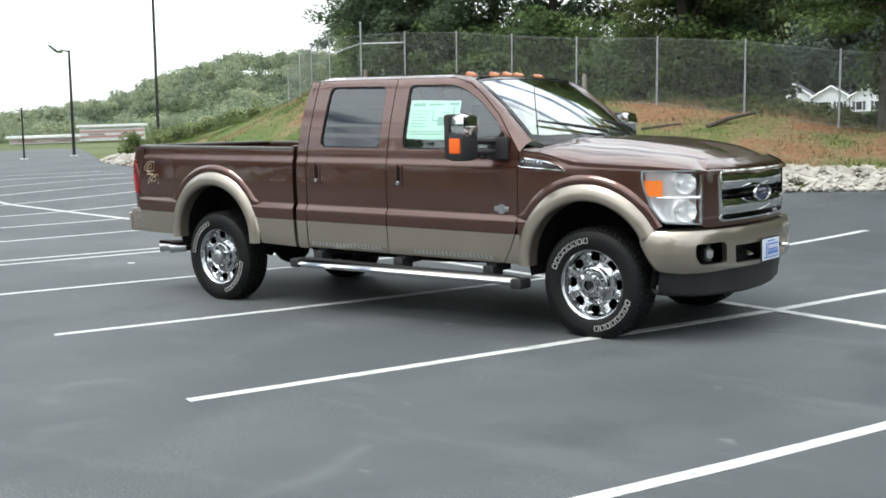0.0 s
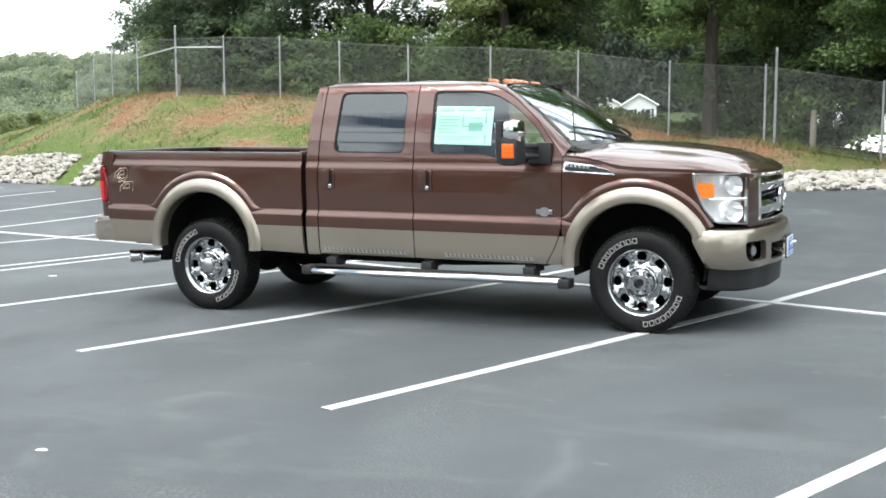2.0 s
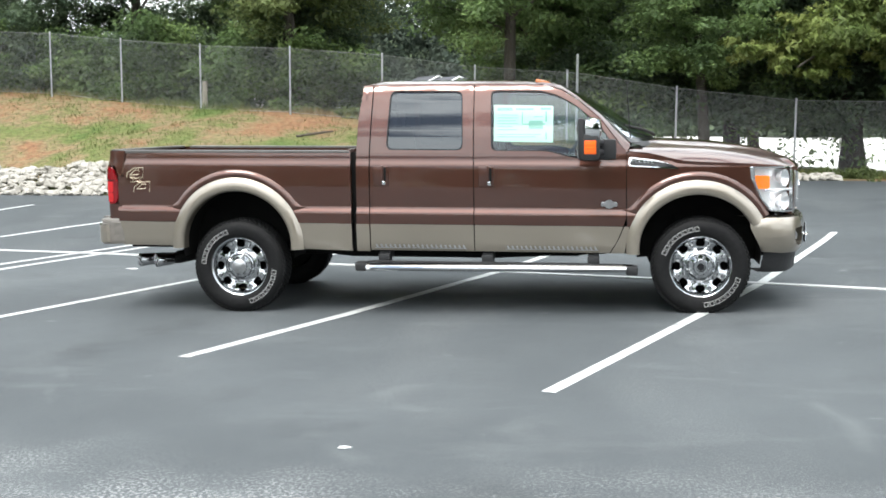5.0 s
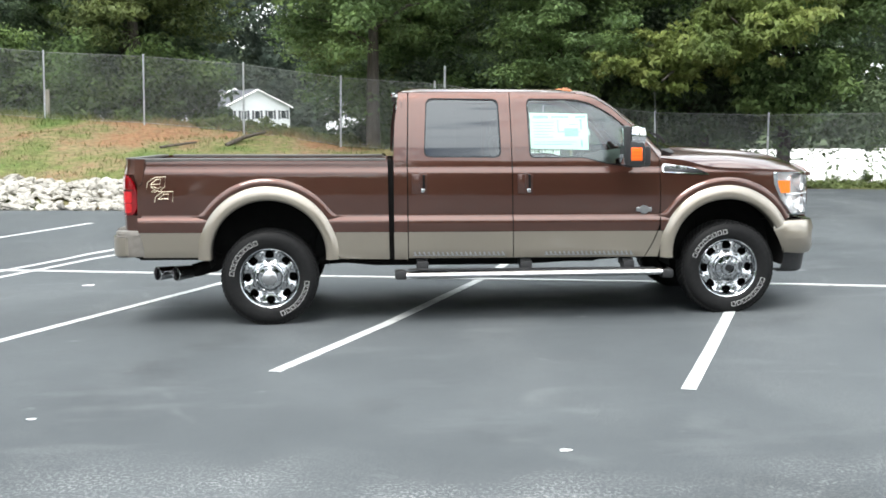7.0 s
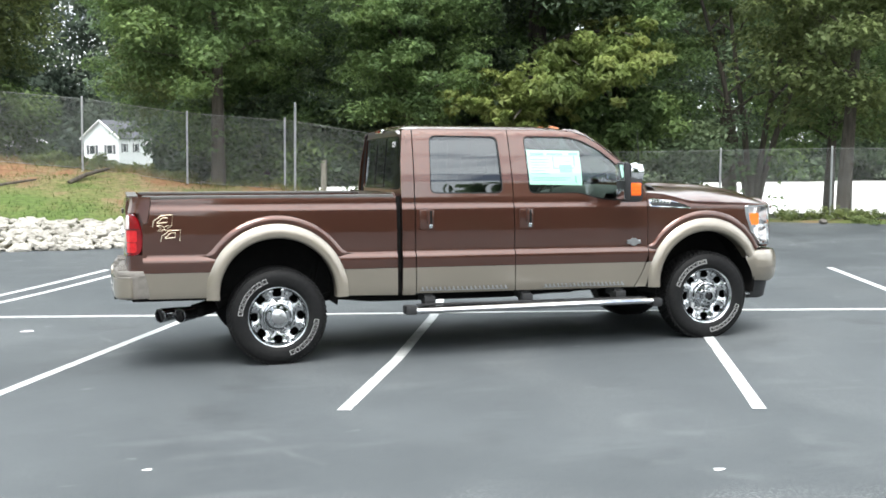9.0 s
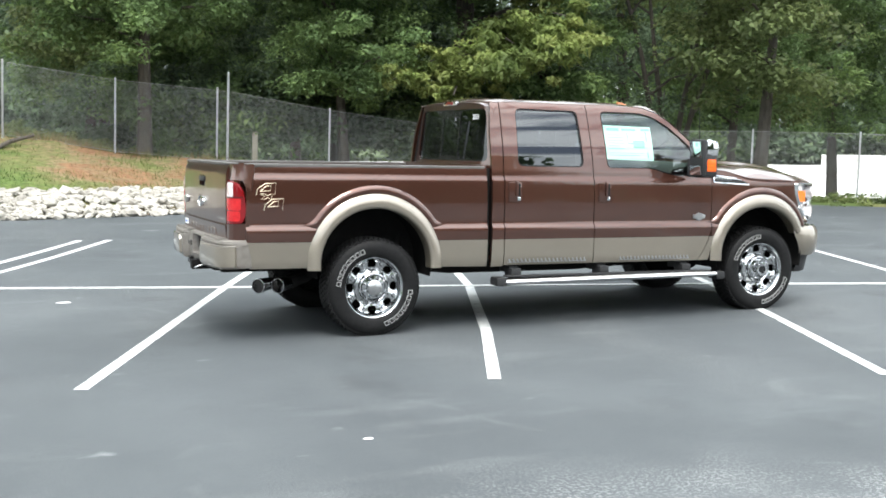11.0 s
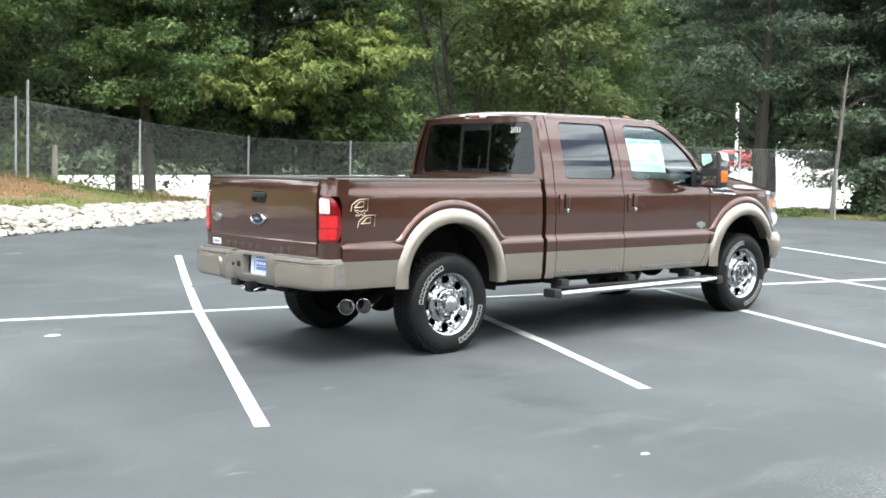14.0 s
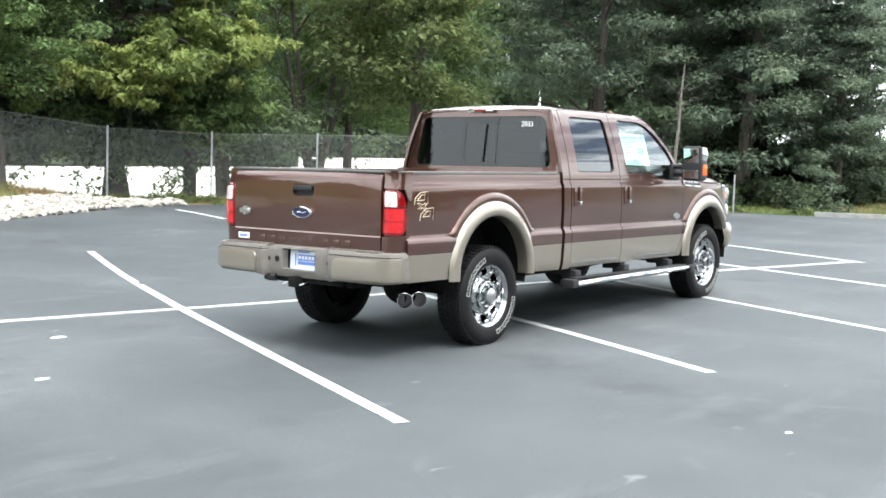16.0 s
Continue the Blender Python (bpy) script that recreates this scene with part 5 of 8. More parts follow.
for side in (-1, 1):
    # load bed side, above and below the two-tone line
    a = math.degrees(math.asin((TWO - AZ) / 0.58))
    top = arc(AX[0], AZ, 0.58, 0.58, 180 - a, a, 22)
    flank_panel("bed_side", [(-1.075, 1.410), (-1.095, 1.33), (-1.11, 0.95), (-1.105, TWO)] + top + [(1.018, TWO), (1.018, 1.424), (0.99, 1.429), (-1.05, 1.429)], side, M_BROWN, us=XS)
    flank_panel("bed_lower_panel", [(-1.100, TWO - 0.003), (-0.56, TWO - 0.003), (-0.585, SILL + 0.015), (-1.078, SILL + 0.015), (-1.097, 0.7)], side, M_TAN)
    flank_panel("bed_lower_panel", [(0.56, TWO - 0.003), (1.018, TWO - 0.003), (1.018, SILL - 0.01), (0.585, SILL)], side, M_TAN)
    # cab corner, doors and front wing
    flank_panel("cab_corner", [(1.062, SILL - 0.01), (1.176, SILL - 0.01), (1.182, 1.42), (1.205, 1.997), (1.125, 1.997), (1.085, 1.72), (1.07, 1.42)], side, M_BROWN, us=XS)
    flank_panel("cab_corner_lower", [(1.061, SILL - 0.012), (1.177, SILL - 0.012), (1.177, TWO - 0.004), (1.061, TWO - 0.004)], side, M_TAN, lift=0.003, depth=0.003)
    rear_win = soften([(1.328, 1.440), (2.000, 1.437), (1.990, 1.945), (1.360, 1.950)], 0.06, 4)
    door = flank_panel("rear_door", [(1.186, TWO), (2.086, TWO), (2.086, 1.999), (1.215, 1.999), (1.192, 1.42)], side, M_BROWN, holes=[rear_win], us=XS)
    flank_panel("lower_panel", [(1.186, SILL), (2.086, SILL), (2.086, TWO - 0.003), (1.186, TWO - 0.003)], side, M_TAN, door)
    bm = sheet(rear_win, on_side(side, -0.018), (), XS, LEVELS, 0.0)
    g = shade(body("window_glass", bm, M_TINT, door, "dark privacy glass"), side)
    g.visible_shadow = False
    for o, name in ((0.0, "window_seal"),):
        cx = sum(p[0] for p in rear_win) / len(rear_win)
        cz = sum(p[1] for p in rear_win) / len(rear_win)
        inner = [(cx + (x - cx) * 0.965, cz + (z - cz) * 0.955) for x, z in rear_win]
        body(name, sheet(rear_win, on_side(side, -0.010), [inner], XS, LEVELS, 0.0), M_GLOSSBLACK, door)
    front_win = soften([(2.240, 1.434), (2.72, 1.434), (2.90, 1.384), (3.06, 1.363), (3.235, 1.393), (3.285, 1.47), (3.155, 1.658), (2.96, 1.822), (2.80, 1.910), (2.66, 1.945), (2.232, 1.949)], 0.05, 3)
    fdoor = flank_panel("front_door", [(2.094, TWO), (3.352, TWO), (3.374, 0.87), (3.377, 1.43), (3.30, 1.525), (3.165, 1.70), (2.975, 1.865), (2.84, 1.948), (2.70, 1.990), (2.6, 1.999), (2.094, 1.999)], side, M_BROWN, holes=[front_win], us=XS)
    flank_panel("lower_panel", [(2.094, SILL), (3.235, SILL), (3.30, 0.68), (3.351, TWO - 0.003), (2.094, TWO - 0.003)], side, M_TAN, fdoor)
    g = shade(body("window_glass", sheet(front_win, on_side(side, -0.018), (), XS, LEVELS, 0.0), M_GLASS, fdoor, "pale green side glass"), side)
    g.visible_shadow = False
    cx, cz = 2.72, 1.66
    inner = [(cx + (x - cx) * 0.972, cz + (z - cz) * 0.955) for x, z in front_win]
    body("window_seal", sheet(front_win, on_side(side, -0.010), [inner], XS, LEVELS, 0.0), M_GLOSSBLACK, fdoor)
    # chrome-lever door handles in a pocket
    for d, x0 in ((door, 1.232), (fdoor, 2.145)):
        bm = bmesh.new()
        y = side * (flank(x0 + 0.05, 1.21) + 0.004)
        box(bm, (x0 + 0.055, y - side * 0.005, 1.215), (0.13, 0.02, 0.17), 0.008)
        h = body("handle_pocket", bm, M_BROWN, d)
        # raised near-black block drawn for the shaded hollow beside the pull bar
        bm = bmesh.new()
        box(bm, (x0 + 0.092, y + side * 0.006, 1.236), (0.020, 0.006, 0.115), 0.003)
        body("finger_slot", bm, M_UNDER, h)
        bm = bmesh.new()
        box(bm, (x0 + 0.066, y + side * 0.012, 1.245), (0.026, 0.02, 0.13), 0.006)
        body("pull_bar", bm, M_BROWN, h)
        bm = bmesh.new()
        box(bm, (x0 + 0.082, y + side * 0.014, 1.158), (0.032, 0.022, 0.034), 0.008)
        body("lever", bm, M_CHROME, h, "chrome handle end")
    # front wing with the arch cut out
    fa = arc(AX[1], AZ, 0.57, 0.57, 180 - math.degrees(math.asin((TWO - AZ) / 0.57)), 32, 20)
    flank_panel("front_wing", [(3.382, TWO)] + fa + [(4.47, 1.02), (4.42, 1.18), (4.405, 1.312), (3.98, 1.322), (3.80, 1.335), (3.70, 1.37), (3.55, 1.405), (3.382, 1.425)], side, M_BROWN, us=XS)
    flank_panel("front_wing_lower", [(3.245, SILL), (3.36, SILL), (3.40, TWO - 0.003), (3.361, TWO - 0.003), (3.312, 0.69)], side, M_TAN)
    # flares and body-colour lips round the wheel arches
    for i, cx in enumerate(AX):
        r_in, r_out = (0.485, 0.462), (0.598, 0.592)
        bm = bmesh.new()
        rows = []
        for an in ([-6 + 192 * k / 40 for k in range(41)] if i == 0 else [26 + 160 * k / 36 for k in range(37)]):
            c, sn = math.cos(radians(an)), math.sin(radians(an))
            row = []
            for u, o in [(0.0, -0.09), (0.0, 0.0), (0.05, 0.036), (0.22, 0.046), (0.55, 0.040), (0.85, 0.022), (1.0, 0.002)]:
                rx, rz = r_in[0] + (r_out[0] - r_in[0]) * u, r_in[1] + (r_out[1] - r_in[1]) * u
                x, z = cx + rx * c, AZ + rz * sn
                if sn < 0:
                    x = cx + rx * (1 if c > 0 else -1)
                    z = AZ + sn * 0.4
                row.append(bm.verts.new((x, side * (0.977 * line(PLAN, x) + o), z)))
            rows.append(row)
        for p, q in zip(rows, rows[1:]):
            for k in range(6):
                bm.faces.new((p[k], p[k + 1], q[k + 1], q[k]))
        body("wheel_arch_flare", bm, M_TAN, sharp=60)
        # body-colour lip that runs out into the crease along the flank
        ro, crease, fil = 0.655, 0.934, 0.17
        a1 = math.degrees(math.asin((crease + fil - AZ) / (ro + fil)))
        fx = (ro + fil) * math.cos(radians(a1))
        sweep = []
        for k in range(9):
            b = -90 - (90 - a1) * k / 8
            sweep.append((fx + fil * math.cos(radians(b)), crease + fil + fil * math.sin(radians(b))))
        back_side = [(-x, z) for x, z in sweep]
        crown = [(ro * math.cos(radians(180 - a1 - (180 - 2 * a1) * k / 26)), AZ + ro * math.sin(radians(180 - a1 - (180 - 2 * a1) * k / 26))) for k in range(1, 26)]
        if i == 0:
            outer = back_side + crown + sweep[::-1]
        else:
            outer = back_side + crown + [(ro * math.cos(radians(t)), AZ + ro * math.sin(radians(t))) for t in (a1, 28)]
        bm = bmesh.new()
        rows = []
        for x, z in outer:
            an = math.atan2(z - AZ, x)
            lim = math.asin((0.902 - AZ) / 0.595)
            an = max(min(an, math.pi - lim), lim if i == 0 else radians(27))
            xi, zi = 0.595 * math.cos(an), AZ + 0.588 * math.sin(an)
            row = []
            for u, o in ((0.0, 0.0), (0.25, 0.004), (0.55, 0.003), (0.8, -0.004), (1.0, -0.02)):
                px, pz = cx + xi + (x - xi) * u, zi + (z - zi) * u
                fade = ease(fx - 0.10, fx - 0.02, abs(x)) if (i == 0 or x < 0) else 0.0
                full = 0.986 * line(PLAN, px) + o
                full += (flank(px, max(pz, 0.937)) - full) * fade
                row.append(bm.verts.new((px, side * max(full if u < 0.9 else 0, flank(px, max(pz, 0.937)) + 0.0008), pz)))
            rows.append(row)
        for p, q in zip(rows, rows[1:]):
            for k in range(4):
                bm.faces.new((p[k], p[k + 1], q[k + 1], q[k]))
        body("wheel_arch_lip", bm, M_BROWN, sharp=70)
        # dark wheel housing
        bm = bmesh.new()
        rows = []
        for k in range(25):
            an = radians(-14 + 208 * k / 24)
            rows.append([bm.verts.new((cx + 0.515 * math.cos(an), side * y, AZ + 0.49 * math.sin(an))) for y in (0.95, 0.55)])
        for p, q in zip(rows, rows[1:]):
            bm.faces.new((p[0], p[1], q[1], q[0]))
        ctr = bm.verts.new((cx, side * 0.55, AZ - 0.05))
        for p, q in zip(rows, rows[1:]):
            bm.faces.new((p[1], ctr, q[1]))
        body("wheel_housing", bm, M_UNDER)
    # taillight wrapped round the rear corner
    def corner(u, z, side=side):
        pts = [(0.0, -1.232, 0.815), (0.10, -1.228, 0.885), (0.15, -1.205, 0.925), (0.19, -1.165, 0.942), (0.29, -1.065, 0.950)]
        x = line([(p[0], p[1]) for p in pts], u)
        y = line([(p[0], p[2]) for p in pts], u)
        return Vector((x + 0.03 * ease(1.22, 1.4, z), side * (y + 0.010 + 0.01 * math.sin((z - 0.96) / 0.36 * math.pi)), z))
    us = [0.03, 0.06, 0.1, 0.125, 0.15, 0.17, 0.19, 0.22, 0.25]
    out_l = soften([(0.0, 0.950), (0.215, 0.955), (0.245, 1.02), (0.242, 1.14), (0.215, 1.24), (0.16, 1.295), (0.0, 1.302)], 0.05, 4)
    inward = lambda u, z, side=side: (0.4, -side * 0.6, 0)
    lamp = body("taillight", sheet(out_l, corner, (), us, [1.0, 1.05, 1.1, 1.15, 1.2, 1.25], 0.03, inward), M_RED, None, "red tail lamp with a clear reversing lens")
    clear = soften([(0.012, 1.168), (0.150, 1.168), (0.146, 1.280), (0.012, 1.288)], 0.02, 3)
    for z0, z1, u1 in ((0.975, 1.055, 0.20), (1.062, 1.155, 0.205)):
        red = soften([(0.016, z0), (u1, z0), (u1 + 0.004, z1), (0.016, z1)], 0.015, 3)
        body("bright_lens", sheet(red, lambda u, z, s=side: corner(u, z) + Vector((-0.002, s * 0.003, 0)), (), us, [1.0, 1.1], 0.003, inward), M_REDBRIGHT, lamp)
    body("reversing_lens", sheet(clear, lambda u, z, s=side: corner(u, z) + Vector((-0.003, s * 0.004, 0)), (), us, [1.25], 0.003, inward), M_CLEARLENS, lamp)
    body("lens_line", sheet([(0.02, 1.165), (0.225, 1.165), (0.225, 1.170), (0.02, 1.170)], lambda u, z, s=side: corner(u, z) + Vector((-0.003, s * 0.004, 0)), (), us, (), 0.003, inward), M_GLOSSBLACK, lamp)
    # brown corner post above and below the lamp
    body("bed_corner", sheet([(0.0, 0.82), (0.27, 0.82), (0.275, 0.955), (0.0, 0.945)], lambda u, z: corner(u, z) - Vector((0, 0, 0)), (), us, (), 0.02, inward), M_BROWN)
    body("bed_corner", sheet([(0.0, 1.306), (0.215, 1.30), (0.262, 1.21), (0.30, 1.22), (0.30, 1.428), (0.0, 1.428)], corner, (), us, [1.35, 1.4], 0.02, inward), M_BROWN)
    # bed rail cap
    bm = bmesh.new()
    box(bm, (-0.045, side * 0.893, 1.422), (2.10, 0.100, 0.030), 0.012)
    body("bed_rail_cap", bm, M_RAIL, None, "grey rail moulding")
    bm = bmesh.new()
    box(bm, (-0.06, side * 0.86, 1.27), (2.14, 0.03, 0.30))
    body("bed_inner_wall", bm, M_BROWN)
    # "4x4" decal
    four = [[(-0.072, -0.046), (-0.060, 0.002), (0.006, 0.044), (0.104, 0.050), (0.094, -0.040)], [(-0.036, -0.018), (0.018, 0.026), (0.060, 0.028), (0.054, -0.012), (-0.036, -0.018)]]
    cross = [[(-0.072, 0.022), (-0.034, 0.020), (-0.008, 0.006), (0.020, 0.020), (0.058, 0.022), (0.020, -0.002), (0.050, -0.024), (0.012, -0.020), (-0.012, -0.010), (-0.030, -0.022), (-0.064, -0.022), (-0.032, -0.002), (-0.072, 0.022)]]
    for dx, dz, strokes in ((-0.042, 0.062, four), (-0.006, 0.004, cross), (0.024, -0.062, four)):
        bm = bmesh.new()
        for stroke in strokes:
            pts = [(-0.918 - side * 0.92 * (u + dx), 1.17 + dz + v) for u, v in stroke]
            tube(bm, [(x, side * (flank(x, z) + 0.0015), z) for x, z in pts], 0.0036, 6)
        body("decal_four_by_four", bm, M_GOLD)
    # badge on the front door
    bm = bmesh.new()
    cyl(bm, (3.235, side * 0.962, 0.99), (3.235, side * 0.984, 0.99), 0.036, seg=20)
    for v in bm.verts:
        v.co.x = 3.235 + (v.co.x - 3.235) * 1.15
    box(bm, (3.235, side * 0.972, 0.99), (0.135, 0.02, 0.038), 0.008)
    crest = body("door_crest", bm, M_STEEL, fdoor, "small silver crest badge")
    # side vent with badge plate
    vent = soften([(3.395, 1.312), (3.815, 1.288), (3.755, 1.325), (3.63, 1.360), (3.398, 1.388)], 0.02, 3)
    vt = body("side_vent", sheet(vent, on_side(side, 0.012), (), (), (), 0.014, lambda x, z, s=side: (0, -s, 0)), M_CHROME, None, "chrome wing vent with badge")
    inner = [(3.56 + (x - 3.56) * 0.93, 1.335 + (z - 1.335) * 0.74) for x, z in vent]
    v2 = body("vent_mesh", sheet(inner, on_side(side, 0.0145), (), (), (), 0.003, lambda x, z, s=side: (0, -s, 0)), M_GLOSSBLACK, vt)
    for k in range(6):
        bm = bmesh.new()
        box(bm, (3.428 + 0.033 * k, side * (flank(3.45, 1.35) + 0.018), 1.349 - 0.0022 * k), (0.024, 0.006, 0.032), 0.002)
        body("letter_bar", bm, M_CHROME, vt)
    # running board
    board = body("running_board", tube(bmesh.new(), [(1.10, side * 1.01, 0.405 + 0.03), (1.13, side * 1.03, 0.435), (2.2, side * 1.035, 0.445), (3.38, side * 1.03, 0.455), (3.42, side * 1.01, 0.45)], 0.062, 12, 0.55), M_CHROME, None, "oval chrome running board with black ends")
    for x in (1.11, 3.42):
        bm = bmesh.new()
        box(bm, (x, side * 1.02, 0.44), (0.10, 0.15, 0.078), 0.02)
        body("end_cap", bm, M_BLACK, board)
    bm = bmesh.new()
    box(bm, (2.25, side * 1.02, 0.482), (2.15, 0.085, 0.012), 0.004)
    body("tread_strip", bm, M_BLACK, board)
    for x in (1.30, 2.20, 3.10):
        bm = bmesh.new()
        box(bm, (x, side * 0.92, 0.50), (0.10, 0.14, 0.09), 0.012)
        box(bm, (x, side * 0.84, 0.53), (0.09, 0.2, 0.06))
        body("bracket", bm, M_BLACK, board)
    # slanted ribs modelled on each sill as the mirrored tread of the running board
    for d, x0, x1 in ((door, 1.24, 2.0), (fdoor, 2.38, 3.12)):
        bm = bmesh.new()
        n = 20
        for k in range(n):
            x = x0 + (x1 - x0) * k / (n - 1)
            box(bm, (x, side * (flank(x, 0.612) + 0.001), 0.612), (0.014, 0.006, 0.032), 0.0, Matrix.Rotation(radians(-24), 4, "Y"))
        xa, xb = x0 - 0.02, x1 + 0.02
        q = [bm.verts.new((x, side * (flank(x, z) + 0.0015), z)) for x, z in ((xa, 0.594), (xb, 0.594), (xb, 0.600), (xa, 0.600))]
        bm.faces.new(q)
        bmesh.ops.remove_doubles(bm, verts=bm.verts[:], dist=1e-5)
        body("sill_guard", bm, M_STEEL, d, "slanted ribs standing for the running board tread mirrored in the sill")
    # towing mirror on two arms
    bm = bmesh.new()
    box(bm, (3.075, side * 1.245, 1.475), (0.175, 0.21, 0.225), 0.045)
    mir = body("side_mirror", bm, M_BLACK, None, "matt black towing mirror with chrome cap")
    bm = bmesh.new()
    box(bm, (3.20, side * 0.955, 1.45), (0.19, 0.035, 0.17), 0.015)
    body("mount", bm, M_BLACK, mir)
    for z in (1.425, 1.505):
        bm = bmesh.new()
        tube(bm, [(3.18, side * 0.95, z), (3.14, side * 1.08, z + 0.003), (3.10, side * 1.17, z)], 0.026, 8)
        body("arm", bm, M_BLACK, mir)
    bm = bmesh.new()
    box(bm, (3.012, side * 1.245, 1.543), (0.055, 0.212, 0.335), 0.026)
    body("bezel", bm, M_BLACK, mir)
    bm = bmesh.new()
    box(bm, (3.105, side * 1.245, 1.622), (0.15, 0.216, 0.185), 0.07)
    body("cap", bm, M_CHROME, mir, "chrome mirror cap")
    bm = bmesh.new()
    box(bm, (3.085, side * 1.340, 1.475), (0.10, 0.03, 0.115), 0.013)
    lens = body("turn_signal", bm, M_ORANGE, mir, "orange turn signal")
    for dz in (-0.03, 0.0, 0.03):
        bm = bmesh.new()
        box(bm, (3.085, side * 1.3555, 1.475 + dz), (0.085, 0.002, 0.004))
        body("lens_rib", bm, M_AMBER, lens)
    for zc, hh in ((1.59, 0.20), (1.43, 0.085)):
        bm = bmesh.new()
        box(bm, (2.983, side * 1.245, zc), (0.006, 0.165, hh), 0.002, Matrix.Rotation(radians(-6), 4, "Y"))
        body("mirror_glass", bm, M_CHROME, mir)

# ---- roof, screen, rear wall ----
bm = bmesh.new()
rows = []
RX = [1.095, 1.11, 1.16, 1.25, 1.45, 1.7, 1.95, 2.2, 2.4, 2.55, 2.66, 2.74, 2.79]
YY = [k / 12 for k in range(-12, 13)]
for x in RX:
    row = []
    for u in YY:
        a = abs(u)
        y = u * 0.752
        z = 2.057 - 0.028 * a ** 2 - 0.023 * max(0, (a - 0.80) / 0.2) ** 2
        z -= 0.05 * ease(1.25, 1.09, x) ** 2
        xx = x - (0.14 * a ** 2.2) * ease(2.5, 2.79, x) * -0.35
        z -= 0.035 * ease(2.45, 2.79, x)
        row.append(bm.verts.new((xx - 0.0, y, z)))
    rows.append(row)
for p, q in zip(rows, rows[1:]):
    for k in range(len(YY) - 1):
        bm.faces.new((p[k], p[k + 1], q[k + 1], q[k]))
roof = body("roof", bm, M_BROWN, sharp=50)


def screen(u, v):
    """Windscreen: u across from -1 to 1, v from the cowl to the roof."""
    a = abs(u)
    bx, by, bz = 3.66 - 0.25 * a ** 2.2, 0.80 * u, 1.515 - 0.01 * a
    tx, ty, tz = 2.80 + 0.02 * a ** 2, 0.685 * u, 2.012 - 0.03 * a ** 2
    return Vector((bx + (tx - bx) * v, by + (ty - by) * v, bz + (tz - bz) * v + 0.035 * math.sin(math.pi * v)))


grid = [k / 10 for k in range(-9, 10)]
ws = body("windscreen", sheet([(-1, 0), (1, 0), (1, 1), (-1, 1)], screen, (), grid, [k / 8 for k in range(1, 8)], 0.0), M_SCREEN, None, "large curved green-tinted windscreen")
ws.visible_shadow = False
body("windscreen_seal", sheet([(-1, 0), (1, 0), (1, 1), (-1, 1)], lambda u, v: screen(u, v) + Vector((0.002, 0, 0.003)), [[(-0.965, 0.06), (0.965, 0.06), (0.955, 0.95), (-0.955, 0.95)]], grid, [k / 8 for k in range(1, 8)], 0.0), M_GLOSSBLACK, ws)
for side in (-1, 1):
    bm = bmesh.new()
    rows = []
    door_line = [(3.384, 1.425), (3.305, 1.53), (3.17, 1.705), (2.98, 1.87), (2.845, 1.955), (2.70, 1.997), (2.60, 2.004)]
    for k, (x, z) in enumerate(door_line):
        v = min(1.0, max(0.0, (z - 1.47) / 0.50))
        w = screen(side, v)
        if k >= 5:
            w = Vector((x + 0.10, side * 0.70, 1.996)) if k == 5 else Vector((x + 0.1, side * 0.70, 2.004))
        d = Vector((x, side * flank(x, z), z))
        m1 = d.lerp(w, 0.5) + Vector((0.012, side * 0.012, 0.012))
        rows.append([bm.verts.new(c) for c in (d - Vector((0, side * 0.03, 0)), d, m1, w)])
    for p, q in zip(rows, rows[1:]):
        for k in range(3):
            bm.faces.new((p[k], p[k + 1], q[k + 1], q[k]))
    body("front_pillar", bm, M_BROWN, sharp=60)
    # roof rail that joins the roof to the door frames
    bm = bmesh.new()
    rows = []
    for x in [1.12, 1.16, 1.3, 1.6, 2.0, 2.3, 2.55, 2.68]:
        y = flank(x, 1.998)
        fall = 0.05 * ease(1.25, 1.09, x) ** 2 + 0.035 * ease(2.45, 2.79, x)
        over = lambda yy: 2.0585 - 0.028 * (yy / 0.752) ** 2 - 0.023 * max(0, (yy / 0.752 - 0.80) / 0.2) ** 2 - fall
        rows.append([bm.verts.new((x, side * yy, zz)) for yy, zz in ((y - 0.03, 1.982), (y, 2.0005), (y - 0.004, 2.006 - 0.3 * fall), (y - 0.012, 2.0105 - 0.6 * fall), (0.736, over(0.736)), (0.705, over(0.705)))])
    for p, q in zip(rows, rows[1:]):
        for k in range(5):
            bm.faces.new((p[k], p[k + 1], q[k + 1], q[k]))
    body("roof_rail", bm, M_BROWN, sharp=50)


def back_wall(y, z):
    return Vector((1.062 + 0.10 * max(0, z - 1.42) + 0.05 * ease(0.6, 0.95, abs(y)), y, z))


back_win = soften([(-0.80, 1.475), (0.80, 1.475), (0.705, 1.945), (-0.705, 1.945)], 0.07, 4)
wall_out = [(-0.90, 0.62), (0.90, 0.62), (0.935, 1.42), (0.80, 1.94), (0.745, 2.004), (0.4, 2.016), (-0.4, 2.016), (-0.745, 2.004), (-0.80, 1.94), (-0.935, 1.42)]
yg = [-0.9 + 0.1 * k for k in range(19)]
zg = [1.0, 1.42, 1.5, 1.6, 1.7, 1.8, 1.9, 1.95, 1.98]
back = body("cab_back", sheet(wall_out, back_wall, [back_win], yg, zg, 0.02, lambda y, z: (1, 0, 0)), M_BROWN)
panes = [soften([(-0.785, 1.49), (-0.188, 1.49), (-0.188, 1.932), (-0.695, 1.932)], 0.04), soften([(-0.168, 1.52), (0.185, 1.52), (0.185, 1.875), (-0.168, 1.875)], 0.02),
         soften([(0.232, 1.49), (0.785, 1.49), (0.695, 1.932), (0.232, 1.932)], 0.04)]
